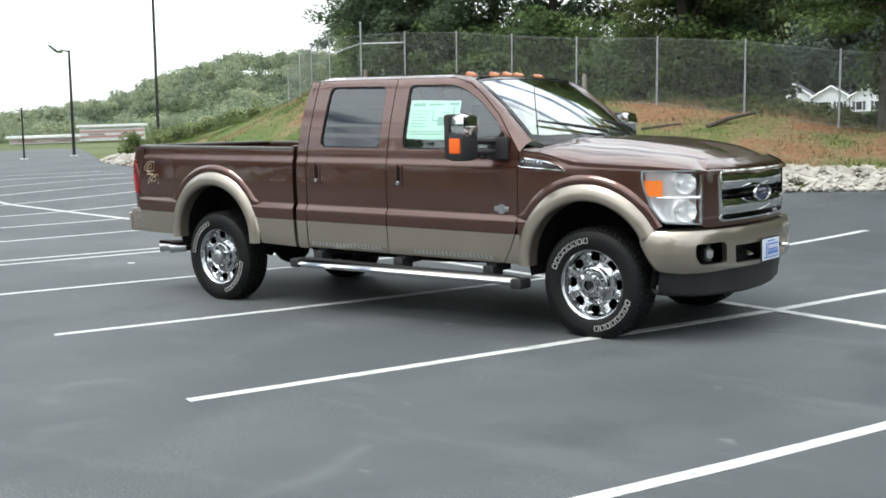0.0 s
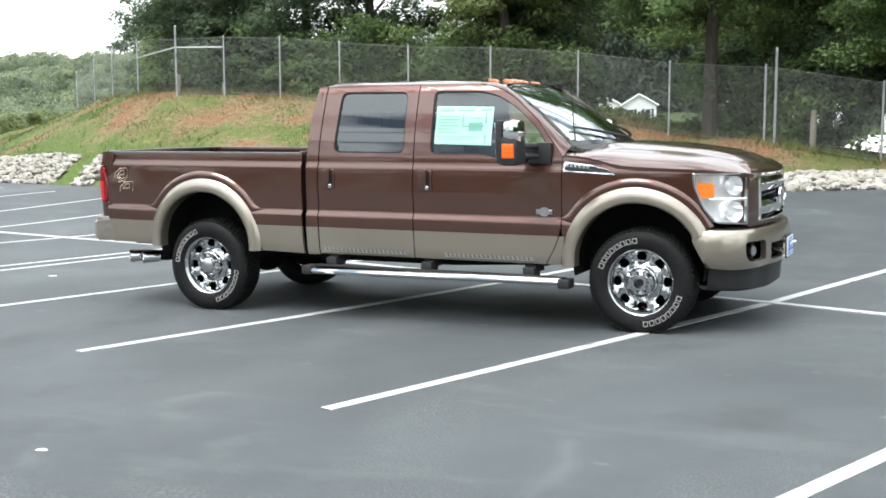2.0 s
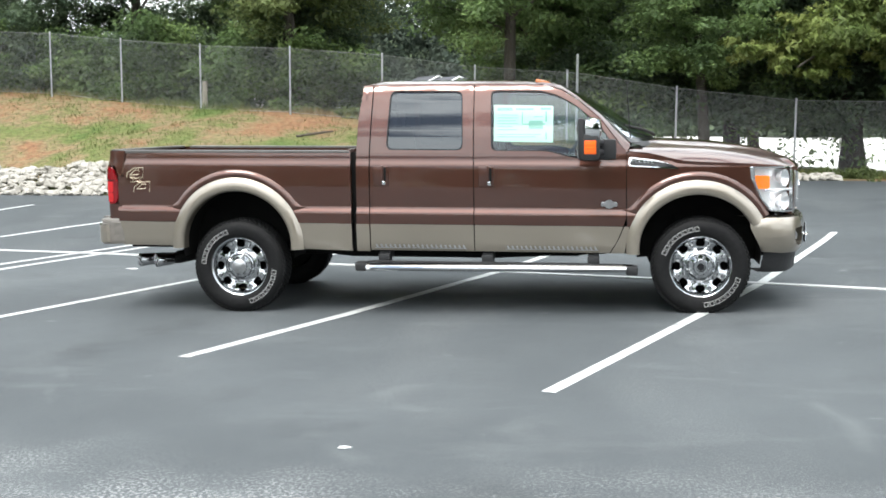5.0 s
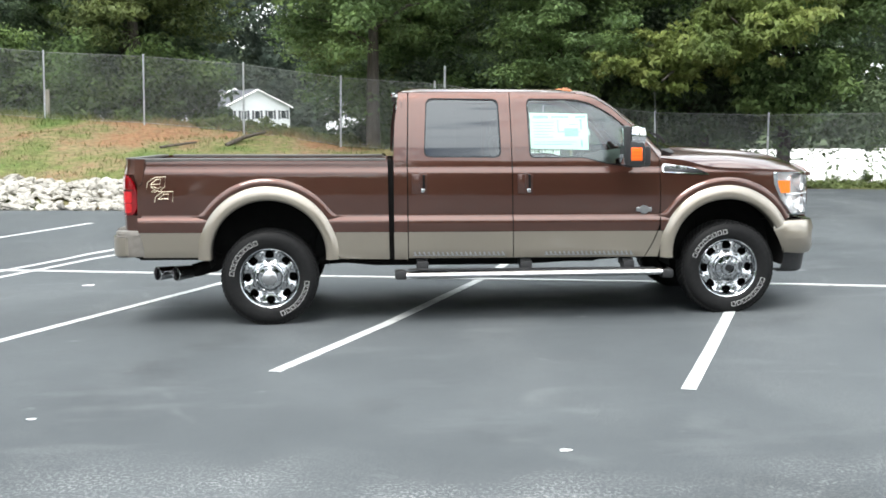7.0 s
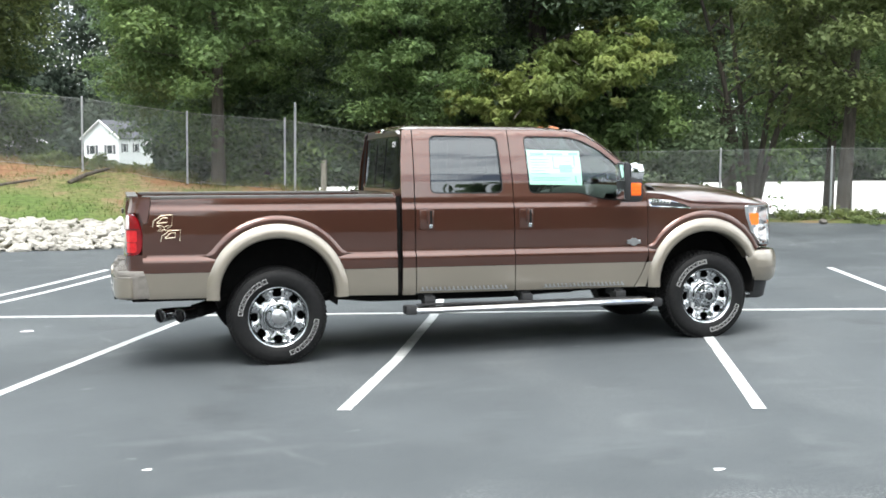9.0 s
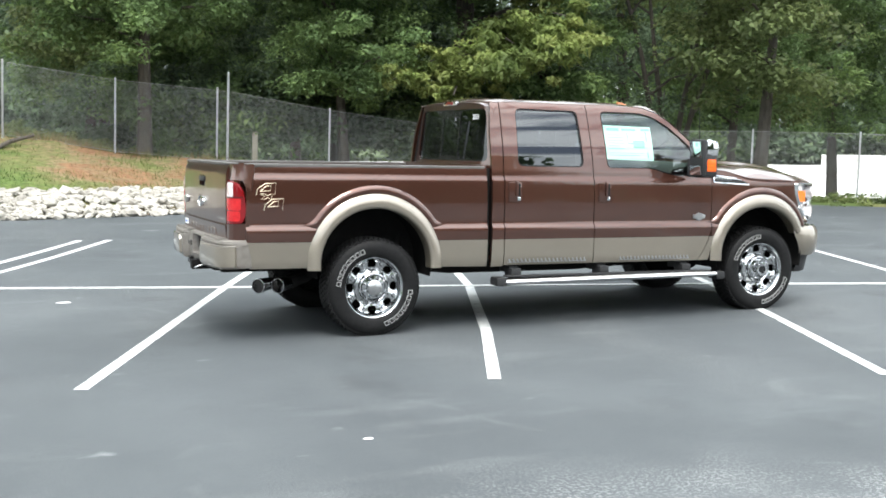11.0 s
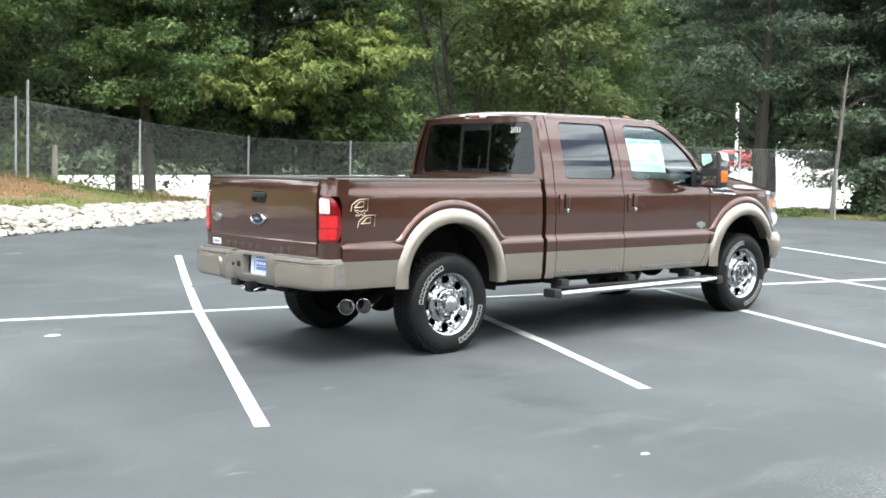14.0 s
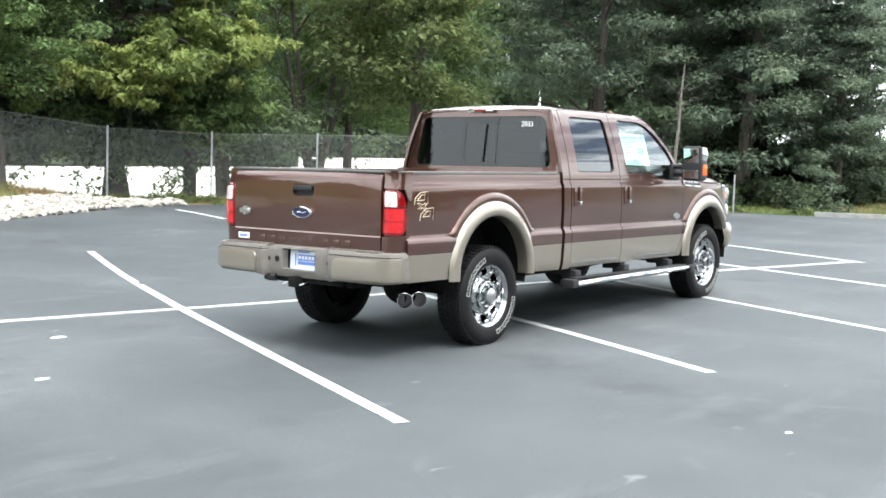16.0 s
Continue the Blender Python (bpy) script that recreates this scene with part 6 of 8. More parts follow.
body("rear_window_frame", sheet(back_win, lambda y, z: back_wall(y, z) + Vector((0.008, 0, 0)), panes, yg, zg, 0.012, lambda y, z: (1, 0, 0)), M_GLOSSBLACK, back)
for p in panes:
    g = body("rear_window_pane", sheet(p, lambda y, z: back_wall(y, z) + Vector((0.012, 0, 0)), (), yg, zg, 0.0), M_REARTINT, back)
    g.visible_shadow = False
bm = bmesh.new()
box(bm, (1.098, 0, 2.0), (0.03, 0.30, 0.036), 0.01)
chm = body("high_brake_lamp", bm, M_CHROME, None, "high centre brake lamp with red lens")
bm = bmesh.new()
box(bm, (1.082, 0, 2.0), (0.012, 0.13, 0.026), 0.004)
body("red_lens", bm, M_RED, chm)
ob = writing("stock_number", "2033", 0.066, (back_wall(-0.52, 1.87).x + 0.004, -0.52, 1.87 - RAKE * 1.09 - LEVEL * 0.43), Matrix.Rotation(radians(-90), 4, "Z") @ Matrix.Rotation(radians(84), 4, "X"), M_WHITE, back, 0.0005, "handwritten white stock number on the glass")
for y in (-0.50, -0.18, 0.0, 0.18, 0.50):
    bm = bmesh.new()
    box(bm, (2.66 - 0.03 * abs(y), y, 2.045 - 0.02 * abs(y)), (0.095, 0.052, 0.042), 0.018)
    for v in bm.verts:
        if v.co.x > 2.62:
            v.co.z -= (v.co.x - 2.62) * 0.25
    body("roof_marker_lamp", bm, M_MARKER, roof, "amber roof marker lamp")
bm = bmesh.new()
tube(bm, [(3.42, -0.72, 1.48), (3.40, -0.725, 1.75), (3.385, -0.73, 2.02)], [0.006, 0.004, 0.0025], 6)
body("antenna", bm, M_BLACK)

# ---- bonnet, cowl ----
HOODTOP = [(3.42, 1.500), (3.55, 1.512), (3.75, 1.512), (4.1, 1.497), (4.4, 1.462), (4.55, 1.428), (4.66, 1.388), (4.74, 1.345), (4.80, 1.30)]
HOODEDGE = [(3.38, 1.43), (3.55, 1.412), (3.70, 1.378), (3.80, 1.343), (3.98, 1.330), (4.40, 1.320), (4.80, 1.300)]


def hood(x, u):
    a = abs(u)
    w = line([(3.38, 0.938), (4.2, 0.940), (4.40, 0.915), (4.6, 0.84), (4.72, 0.775), (4.8, 0.735)], x)
    zc, ze = line(HOODTOP, x), line(HOODEDGE, x)
    z = ze + (zc - ze) * (1 - a ** 3.2) ** 0.75
    z += 0.020 * ease(0.62, 0.50, a) * ease(3.4, 3.7, x) * ease(4.8, 4.5, x) - 0.012 * ease(0.3, 0.0, a)
    return Vector((x + 0.075 * (1 - a ** 2) * ease(4.4, 4.8, x), u * w, z))


bm = bmesh.new()
rows = []
hx = [3.385, 3.45, 3.55, 3.65, 3.75, 3.85, 3.95, 4.05, 4.15, 4.25, 4.35, 4.45, 4.52, 4.58, 4.64, 4.69, 4.74, 4.78, 4.80]
hu = [k / 20 for k in range(-20, 21)]
hu = [-0.985, *hu[1:-1], 0.985]
for x in hx:
    row = [bm.verts.new(hood(x + (0.16 * (1 - abs(u) ** 2) * ease(3.8, 3.385, x)), u)) for u in hu]
    rows.append(row)
for p, q in zip(rows, rows[1:]):
    for k in range(len(hu) - 1):
        bm.faces.new((p[k], p[k + 1], q[k + 1], q[k]))
rim = [e for e in bm.edges if e.is_boundary]
low = {}
for e in rim:
    for v in e.verts:
        low.setdefault(v, bm.verts.new(v.co - Vector((0, 0, 0.03)))) if v not in low else None
for e in rim:
    bm.faces.new((e.verts[0], e.verts[1], low[e.verts[1]], low[e.verts[0]]))
body("bonnet", bm, M_BROWN, sharp=40)
bm = bmesh.new()
rows = []
for k in range(21):
    u = -1 + k / 10
    rows.append([bm.verts.new(c) for c in (screen(u * 0.99, 0.03) - Vector((0, 0, 0.006)), screen(u, 0) + Vector((0.10, 0, -0.03)), screen(u, 0) + Vector((0.12, 0, -0.10)))])
for p, q in zip(rows, rows[1:]):
    for k in range(2):
        bm.faces.new((p[k], p[k + 1], q[k + 1], q[k]))
cowl = body("cowl", bm, M_BLACK)
for y0, y1 in ((-0.62, -0.02), (0.12, 0.70)):
    bm = bmesh.new()
    pts = [screen(-0.06 + (y0 / 0.8 - -0.06) * 0 + (y0 + (y1 - y0) * t) / 0.8, 0.05 + 0.16 * (1 - t) if y0 < 0 else 0.06 + 0.14 * (1 - t)) + Vector((0.02, 0, 0.022)) for t in (0, 0.3, 0.6, 0.85, 1)]
    tube(bm, pts, [0.008, 0.012, 0.014, 0.014, 0.016], 6)
    body("wiper", bm, M_BLACK, cowl)


# ---- front end ----
def nose(y, z):
    x = 4.872 - 0.105 * min(1.2, abs(y) / 0.74) ** 2.6
    x -= 0.10 * ease(1.29, 1.385, z) ** 2 + 0.02 * ease(1.0, 0.88, z)
    return Vector((x, y, z))


ny = [-0.7 + 0.07 * k for k in range(21)]
nz = [0.95, 1.05, 1.15, 1.25, 1.29, 1.31, 1.33, 1.35, 1.37]
opening = soften([(-0.57, 0.935), (0.57, 0.935), (0.585, 1.30), (-0.585, 1.30)], 0.035)
face = body("grille_surround", sheet(soften([(-0.725, 0.90), (0.725, 0.90), (0.725, 1.30), (0.60, 1.375), (-0.60, 1.375), (-0.725, 1.30)], 0.04), nose, [opening], ny, nz, 0.06, lambda y, z: (-1, 0, 0)), M_BROWN)
bm = bmesh.new()
for k in range(9):
    z = 0.955 + 0.04 * k
    box(bm, (4.79, 0, z), (0.015, 1.1, 0.012))
for k in range(27):
    box(bm, (4.785, -0.54 + 0.0415 * k, 1.115), (0.012, 0.008, 0.35))
grille = body("grille", bm, M_GLOSSBLACK, None, "black grille mesh with broad chrome bars")
bigger = [(y * 0.972, 1.1175 + (z - 1.1175) * 0.93) for y, z in opening]
body("grille_frame", sheet(opening, lambda y, z: nose(y, z) + Vector((0.012, 0, 0)), [bigger], ny, nz, 0.05, lambda y, z: (-1, 0, 0)), M_CHROME, grille, "chrome grille frame")
bm = bmesh.new()
box(bm, (4.74, 0, 1.115), (0.01, 1.14, 0.37))
body("grille_backing", bm, M_UNDER, grille)
for zc in (1.215, 1.035):
    bar = soften([(-0.535, zc - 0.052), (0.535, zc - 0.052), (0.54, zc + 0.052), (-0.54, zc + 0.052)], 0.02)
    body("grille_bar", sheet(bar, lambda y, z, zc=zc: nose(y, z) + Vector((0.006 - 6.0 * (z - zc) ** 2, 0, 0)), (), ny, [zc - 0.03, zc, zc + 0.03], 0.06, lambda y, z: (-1, 0, 0)), M_CHROME, grille, "broad chrome grille bar")
for y in (-0.545, 0.545):
    for zc in (1.215, 1.035):
        bm = bmesh.new()
        box(bm, (4.80, y * 0.93, zc), (0.06, 0.08, 0.115), 0.015)
        body("bar_end", bm, M_CHROME, grille)


def emblem(x, y, z, w, h, facing, parent):
    """A plain blue oval with a chrome rim."""
    bm = bmesh.new()
    outer = []
    for r, o in ((1.0, 0.0), (0.97, 0.014), (0.86, 0.016), (0.84, 0.008)):
        outer.append([bm.verts.new((x + facing * o, y + w * r * math.cos(a), z + h * r * math.sin(a))) for a in (k * math.tau / 32 for k in range(32))])
    for p, q in zip(outer, outer[1:]):
        for k in range(32):
            bm.faces.new((p[k], p[(k + 1) % 32], q[(k + 1) % 32], q[k]))
    em = body("oval_emblem", bm, M_CHROME, parent, "blue oval emblem with chrome rim")
    bm = bmesh.new()
    vs = [bm.verts.new((x + facing * 0.009, y + w * 0.85 * math.cos(a), z + h * 0.85 * math.sin(a))) for a in (k * math.tau / 32 for k in range(32))]
    c = bm.verts.new((x + facing * 0.014, y, z))
    for k in range(32):
        bm.faces.new((vs[k], vs[(k + 1) % 32], c))
    enamel = body("enamel", bm, M_BLUE, em)
    bm = bmesh.new()
    pts = [(x + facing * 0.015, y + w * 0.5 * t, z + h * 0.10 * math.sin(t * 5)) for t in (-1, -0.75, -0.5, -0.25, 0, 0.25, 0.5, 0.75, 1)]
    tube(bm, pts, [h * 0.03 + h * 0.05 * abs(math.sin(3 * k)) for k in range(9)], 6)
    body("scroll", bm, M_CHROME, em)


emblem(4.895, 0, 1.115, 0.152, 0.062, 1, grille)

for side in (-1, 1):
    def lamp_plan(u, z, back=0.0, side=side):
        pts = [(0.0, 4.405, 0.955), (0.12, 4.52, 0.940), (0.20, 4.60, 0.915), (0.28, 4.67, 0.868), (0.36, 4.725, 0.808), (0.45, 4.765, 0.728)]
        x = line([(p[0], p[1]) for p in pts], u)
        y = line([(p[0], p[2]) for p in pts], u)
        return Vector((x - back * 0.75, side * (y - back * 0.65), z))

    out_h = soften([(0.0, 1.31), (0.01, 1.20), (0.07, 1.05), (0.16, 0.94), (0.445, 0.925), (0.45, 1.31)], 0.02)
    ug = [0.04, 0.08, 0.12, 0.16, 0.2, 0.24, 0.28, 0.32, 0.36, 0.4]
    lamp = body("headlight", sheet(out_h, lambda u, z: lamp_plan(u, z, 0.075), (), ug, [1.0, 1.1, 1.2], 0.0), M_LAMP, None, "large clear headlight with amber side lens")
    rimi = [(0.235 + (u - 0.235) * 0.93, 1.12 + (z - 1.12) * 0.94) for u, z in out_h]
    body("bezel", sheet(out_h, lambda u, z: lamp_plan(u, z, 0.0), [rimi], ug, [1.0, 1.1, 1.2], 0.08, lambda u, z, s=side: (-0.75, -s * 0.65, 0)), M_CHROME, lamp)
    cov = body("lens_cover", sheet(out_h, lambda u, z: lamp_plan(u, z, -0.004), (), ug, [1.0, 1.1, 1.2], 0.0), M_LENS, lamp)
    cov.visible_shadow = False
    amber = soften([(0.022, 1.235), (0.05, 1.125), (0.165, 1.125), (0.165, 1.235)], 0.015)
    body("side_lens", sheet(amber, lambda u, z: lamp_plan(u, z, 0.02), (), ug, (), 0.05, lambda u, z, s=side: (-0.75, -s * 0.65, 0)), M_AMBER, lamp, "amber side lens")
    for u, z, r in ((0.31, 1.215, 0.072), (0.31, 1.02, 0.075)):
        c = lamp_plan(u, z, 0.05)
        bm = bmesh.new()
        d = Vector((0.86, side * 0.5, 0)).normalized()
        a1 = Vector((0, 0, 1))
        a2 = d.cross(a1).normalized()
        rings = []
        for rr, dep in ((1.0, 0.035), (0.92, 0.02), (0.6, -0.02), (0.3, -0.04), (0.28, -0.005), (0.02, 0.0)):
            rings.append([bm.verts.new(c + d * dep + (a1 * math.sin(t) + a2 * math.cos(t) * 1.25) * r * rr) for t in (k * math.tau / 24 for k in range(24))])
        for p, q in zip(rings, rings[1:]):
            for k in range(24):
                bm.faces.new((p[k], p[(k + 1) % 24], q[(k + 1) % 24], q[k]))
        body("reflector", bm, M_LAMP, lamp)
    bm = bmesh.new()
    p, q = lamp_plan(0.13, 1.115, 0.03), lamp_plan(0.44, 1.115, 0.03)
    tube(bm, [p, lamp_plan(0.28, 1.115, 0.03), q], 0.012, 6)
    body("lamp_divider", bm, M_LAMP, lamp)


def bumper_plan(pts):
    """Arc length along a plan line, as a function of place."""
    acc, s = [], 0.0
    for i, p in enumerate(pts):
        if i:
            s += math.hypot(p[0] - pts[i - 1][0], p[1] - pts[i - 1][1])
        acc.append((s, *p))
    return acc


FB = bumper_plan([(4.44, -0.985), (4.52, -0.988), (4.60, -0.978), (4.68, -0.945), (4.75, -0.89), (4.80, -0.82), (4.84, -0.72), (4.875, -0.55), (4.92, -0.36), (4.935, -0.18), (4.94, 0.0)])
HALF = FB[-1][0]


def front_bumper(u, z):
    a = HALF - abs(u)
    x = line([(p[0], p[1]) for p in FB], a)
    y = -line([(p[0], p[2]) for p in FB], a)
    t = (z - 0.735) / 0.16
    k = 1 - 0.035 * t ** 4 - 0.012 * t ** 2 - (0.03 * max(0, -t) if abs(u) > 0.3 else 0.0)
    return Vector((4.2 + (x - 4.2) * (1 - 0.04 * t ** 4), (y if u > 0 else -y) * k, z))


def across(*vals):
    return sorted({s * v for v in vals for s in (-1, 1)})


fu = across(*[HALF * k / 22 for k in range(1, 22)], 0.0)
fz = [0.60, 0.63, 0.67, 0.73, 0.79, 0.83, 0.855, 0.87]
low_edge = [(-HALF, 0.80), (-HALF + 0.05, 0.70), (-HALF + 0.10, 0.60), (-HALF + 0.25, 0.588), (-0.45, 0.600), (0.45, 0.600), (HALF - 0.25, 0.588), (HALF - 0.10, 0.60), (HALF - 0.05, 0.70), (HALF, 0.80)]
fogs = [soften([(s * 0.575, 0.65), (s * 0.85, 0.65), (s * 0.885, 0.70), (s * 0.885, 0.80), (s * 0.60, 0.80), (s * 0.57, 0.77)], 0.03) for s in (-1, 1)]
mouth = soften([(-0.47, 0.635), (0.47, 0.635), (0.475, 0.765), (-0.475, 0.765)], 0.02)
fbump = body("front_bumper", sheet(low_edge + [(HALF, 0.868), (HALF - 0.1, 0.885), (0.5, 0.888), (-0.5, 0.888), (-HALF + 0.1, 0.885), (-HALF, 0.868)], front_bumper, [*fogs, mouth], fu, fz, 0.05, lambda u, z: (-0.9, -0.4 if u > 0 else 0.4, 0)), M_TAN, None, "tan front bumper with fog lamps")
bm = bmesh.new()
rows = []
for u in sorted(fu + [-HALF, HALF]):
    c = front_bumper(u, 0.886)
    rows.append((bm.verts.new(c), bm.verts.new((min(c.x, 4.70 if abs(c.y) < 0.72 else c.x - 0.14), c.y * 0.93, 0.898))))
for p, q in zip(rows, rows[1:]):
    bm.faces.new((p[0], p[1], q[1], q[0]))
body("top_step", bm, M_TAN, fbump)
for s in (-1, 1):
    bm = bmesh.new()
    c = front_bumper(s * 0.73, 0.72) - Vector((0.06, s * 0.03, 0))
    cyl(bm, c - Vector((0.05, 0, 0)), c + Vector((0.012, s * 0.006, 0)), 0.055, 0.062, 20)
    fog = body("fog_lamp", bm, M_GLOSSBLACK, fbump, "round fog lamp in a dark recess")
    bm = bmesh.new()
    cyl(bm, c + Vector((0.008, s * 0.004, 0)), c + Vector((0.022, s * 0.012, 0)), 0.044, 0.03, 20)
    body("fog_lens", bm, M_STEEL, fog)
    bm = bmesh.new()
    box(bm, c - Vector((0.06, 0, 0)), (0.02, 0.34, 0.18), 0.004)
    body("fog_backing", bm, M_UNDER, fbump)
    bm = bmesh.new()
    tube(bm, [(4.84, s * 0.30, 0.70), (4.93, s * 0.31, 0.70), (4.955, s * 0.335, 0.70), (4.945, s * 0.375, 0.70)], 0.014, 8)
    body("tow_hook", bm, M_CHROME, fbump)
bm = bmesh.new()
box(bm, (4.83, 0, 0.70), (0.02, 1.0, 0.15))
body("mouth_backing", bm, M_UNDER, fbump)


def number_plate(x, z, facing, lean, parent):
    """A dealer plate; its print is plain bars."""
    bm = bmesh.new()
    turn = Matrix.Rotation(lean, 4, "Y")
    box(bm, (x, 0, z), (0.006, 0.305, 0.155), 0.0, turn)
    pl = body("licence_plate", bm, M_PLATEBASE, parent, "white dealer plate with blue print")
    for dy, dz, w, h in ((-0.03, 0.018, 0.19, 0.05), (-0.03, -0.026, 0.19, 0.026), (0.0, -0.058, 0.26, 0.010), (0.09, 0.0, 0.012, 0.10), (0.0, 0.062, 0.13, 0.010)):
        bm = bmesh.new()
        box(bm, (x + facing * 0.005, dy * -facing, z + dz), (0.003, w, h), 0.0)
        body("print_bar", bm, M_PLATE, pl)
    for k in range(5):
        bm = bmesh.new()
        box(bm, (x + facing * 0.0075, (-0.105 + 0.037 * k) * -facing, z + 0.018), (0.002, 0.024, 0.026), 0.0)
        body("print_bar", bm, M_WHITE, pl)
    bm = bmesh.new()
    box(bm, (x - facing * 0.008, 0, z), (0.01, 0.325, 0.175), 0.003, turn)
    body("plate_holder", bm, M_BLACK, pl)


number_plate(4.965, 0.70, 1, 0, fbump)
bm = bmesh.new()
rows = []
for u in sorted(fu + [-HALF + 0.12, HALF - 0.12]):
    if abs(u) > HALF - 0.1:
        continue
    c = front_bumper(u, 0.60)
    lo = 0.395 + 0.035 * (abs(u) / HALF) ** 2
    rows.append([bm.verts.new(v) for v in ((c.x - 0.035, c.y * 0.96, 0.61), (c.x - 0.055, c.y * 0.945, 0.5), (c.x - 0.06, c.y * 0.925, lo + 0.02), (c.x - 0.09, c.y * 0.91, lo), (c.x - 0.16, c.y * 0.88, lo + 0.03))])
for p, q in zip(rows, rows[1:]):
    for k in range(4):
        bm.faces.new((p[k], p[k + 1], q[k + 1], q[k]))
body("air_dam", bm, M_BLACK, None, "black plastic air dam")

# ---- tailgate and rear bumper ----
TG_LOW, TG_HIGH = 0.80, 1.421


def gate(y, z):
    return Vector((-1.236 - 0.012 * math.sin((z - 0.8) / 0.64 * math.pi) + 0.035 * ease(1.33, 1.44, z) ** 2 + 0.012 * (abs(y) / 0.8) ** 4 - 0.008 * ease(0.945, 0.935, z), y, z))


gate_z = [0.85, 0.9, 0.935, 0.945, 1.0, 1.08, 1.16, 1.24, 1.31, 1.35, 1.38, 1.41]
gy2 = [-0.8 + 0.1 * k for k in range(17)]
slot = rounded(-0.115, 1.225, 0.115, 1.315, 0.03)
gate_ob = body("tailgate", sheet(rounded(-0.808, TG_LOW, 0.808, TG_HIGH, 0.02), gate, [slot], gy2, gate_z, 0.05, lambda y, z: (1, 0, 0)), M_BROWN, None, "brown tailgate with black handle")
bm = bmesh.new()
box(bm, (-1.17, 0, TG_HIGH + 0.008), (0.09, 1.62, 0.02), 0.007)
body("tailgate_cap", bm, M_RAIL, gate_ob, "grey rail moulding")
bm = bmesh.new()
box(bm, (-1.215, 0, 1.27), (0.02, 0.235, 0.095), 0.004)
hp = body("handle_recess", bm, M_GLOSSBLACK, gate_ob)
bm = bmesh.new()
box(bm, (-1.245, 0, 1.288), (0.03, 0.20, 0.042), 0.012)
body("handle", bm, M_BLACK, hp)
emblem(-1.252, 0, 1.095, 0.108, 0.047, -1, gate_ob)
bm = bmesh.new()
cyl(bm, (-1.24, 0.665, 1.085), (-1.262, 0.665, 1.085), 0.036, seg=20)
box(bm, (-1.252, 0.665, 1.085), (0.02, 0.13, 0.04), 0.008)
body("crest", bm, M_STEEL, gate_ob, "small silver crest badge")
bm = bmesh.new()
box(bm, (-1.245, 0.69, 0.878), (0.006, 0.13, 0.05), 0.002)
st = body("dealer_sticker", bm, M_WHITE, gate_ob, "small white dealer sticker")
bm = bmesh.new()
box(bm, (-1.249, 0.69, 0.878), (0.003, 0.09, 0.018))
body("print_bar", bm, M_PLATE, st)
# raised lettering, left as plain bars
for k in range(9):
    if k == 5:
        continue
    bm = bmesh.new()
    box(bm, (-1.246, 0.47 - 0.118 * k, 0.872), (0.006, 0.076, 0.05), 0.0025)
    body("raised_letter_bar", bm, M_BROWN, gate_ob)

RB = bumper_plan([(-1.116, -0.978), (-1.145, -0.988), (-1.205, -0.988), (-1.26, -0.965), (-1.30, -0.92), (-1.325, -0.84), (-1.345, -0.6), (-1.355, -0.3), (-1.355, 0.0)])
RH = RB[-1][0]


def rear_bumper(u, z):
    a = RH - abs(u)
    x = line([(p[0], p[1]) for p in RB], a)
    y = line([(p[0], p[2]) for p in RB], a)
    t = (z - 0.70) / 0.11
    dent = 0.055 * ease(0.37, 0.32, abs(u))
    groove = 0.012 if (abs(z - 0.785) < 0.006 and abs(u) > 0.36) else 0.0
    return Vector((x + dent + groove + 0.012 * t ** 4 * (a > 0.25), (-y if u > 0 else y) * (1 - 0.01 * t ** 4), z))


ru = across(*[RH * k / 24 for k in range(1, 24)], 0.315, 0.375, 0.0)
rb_out = [(-RH, 0.60), (-0.85, 0.588), (-0.46, 0.588), (-0.38, 0.575), (0.38, 0.575), (0.46, 0.588), (0.85, 0.588), (RH, 0.60), (RH, 0.815), (-RH, 0.815)]
plate_gap = rounded(-0.185, 0.635, 0.185, 0.800, 0.015)
rbump = body("rear_bumper", sheet(rb_out, rear_bumper, [plate_gap], ru, [0.61, 0.64, 0.7, 0.76, 0.778, 0.785, 0.792, 0.80, 0.808], 0.06, lambda u, z: (0.9, -0.3 if u > 0 else 0.3, 0)), M_GREYSTEP, None, "taupe rear step bumper with tan metallic pads")


def pad_place(u, z):
    t = rear_bumper(u + 0.02, z) - rear_bumper(u - 0.02, z)
    n = Vector((-abs(t.y), t.x if t.y > 0 else -t.x, 0)).normalized()
    return rear_bumper(u, z) + n * 0.020


for s in (-1, 1):
    pad = soften([(s * 0.43, 0.603), (s * (RH - 0.03), 0.612), (s * (RH - 0.03), 0.768), (s * 0.47, 0.772), (s * 0.43, 0.74)], 0.03, 4)
    body("bumper_pad", sheet(pad, pad_place, (), ru, [0.62, 0.64, 0.67, 0.7, 0.73, 0.76], 0.022, lambda u, z: (0.9, -0.3 if u > 0 else 0.3, 0)), M_TAN, rbump, "tan metallic pad")
bm = bmesh.new()
rows = []
for u in sorted(ru + [-RH, RH]):
    c = rear_bumper(u, 0.814)
    rows.append((bm.verts.new(c), bm.verts.new((c.x + 0.03, c.y * 0.985, 0.824)), bm.verts.new((max(c.x, -1.19), c.y * 0.97, 0.824))))
for p, q in zip(rows, rows[1:]):
    for k in range(2):
        bm.faces.new((p[k], p[k + 1], q[k + 1], q[k]))
body("top_step", bm, M_GREYSTEP, rbump)
for s in (-1, 1):
    for k in range(11):
        bm = bmesh.new()
        box(bm, (-1.265, s * (0.33 + 0.05 * k), 0.829), (0.09, 0.022, 0.01), 0.003)
        body("tread_rib", bm, M_GREYSTEP, rbump)
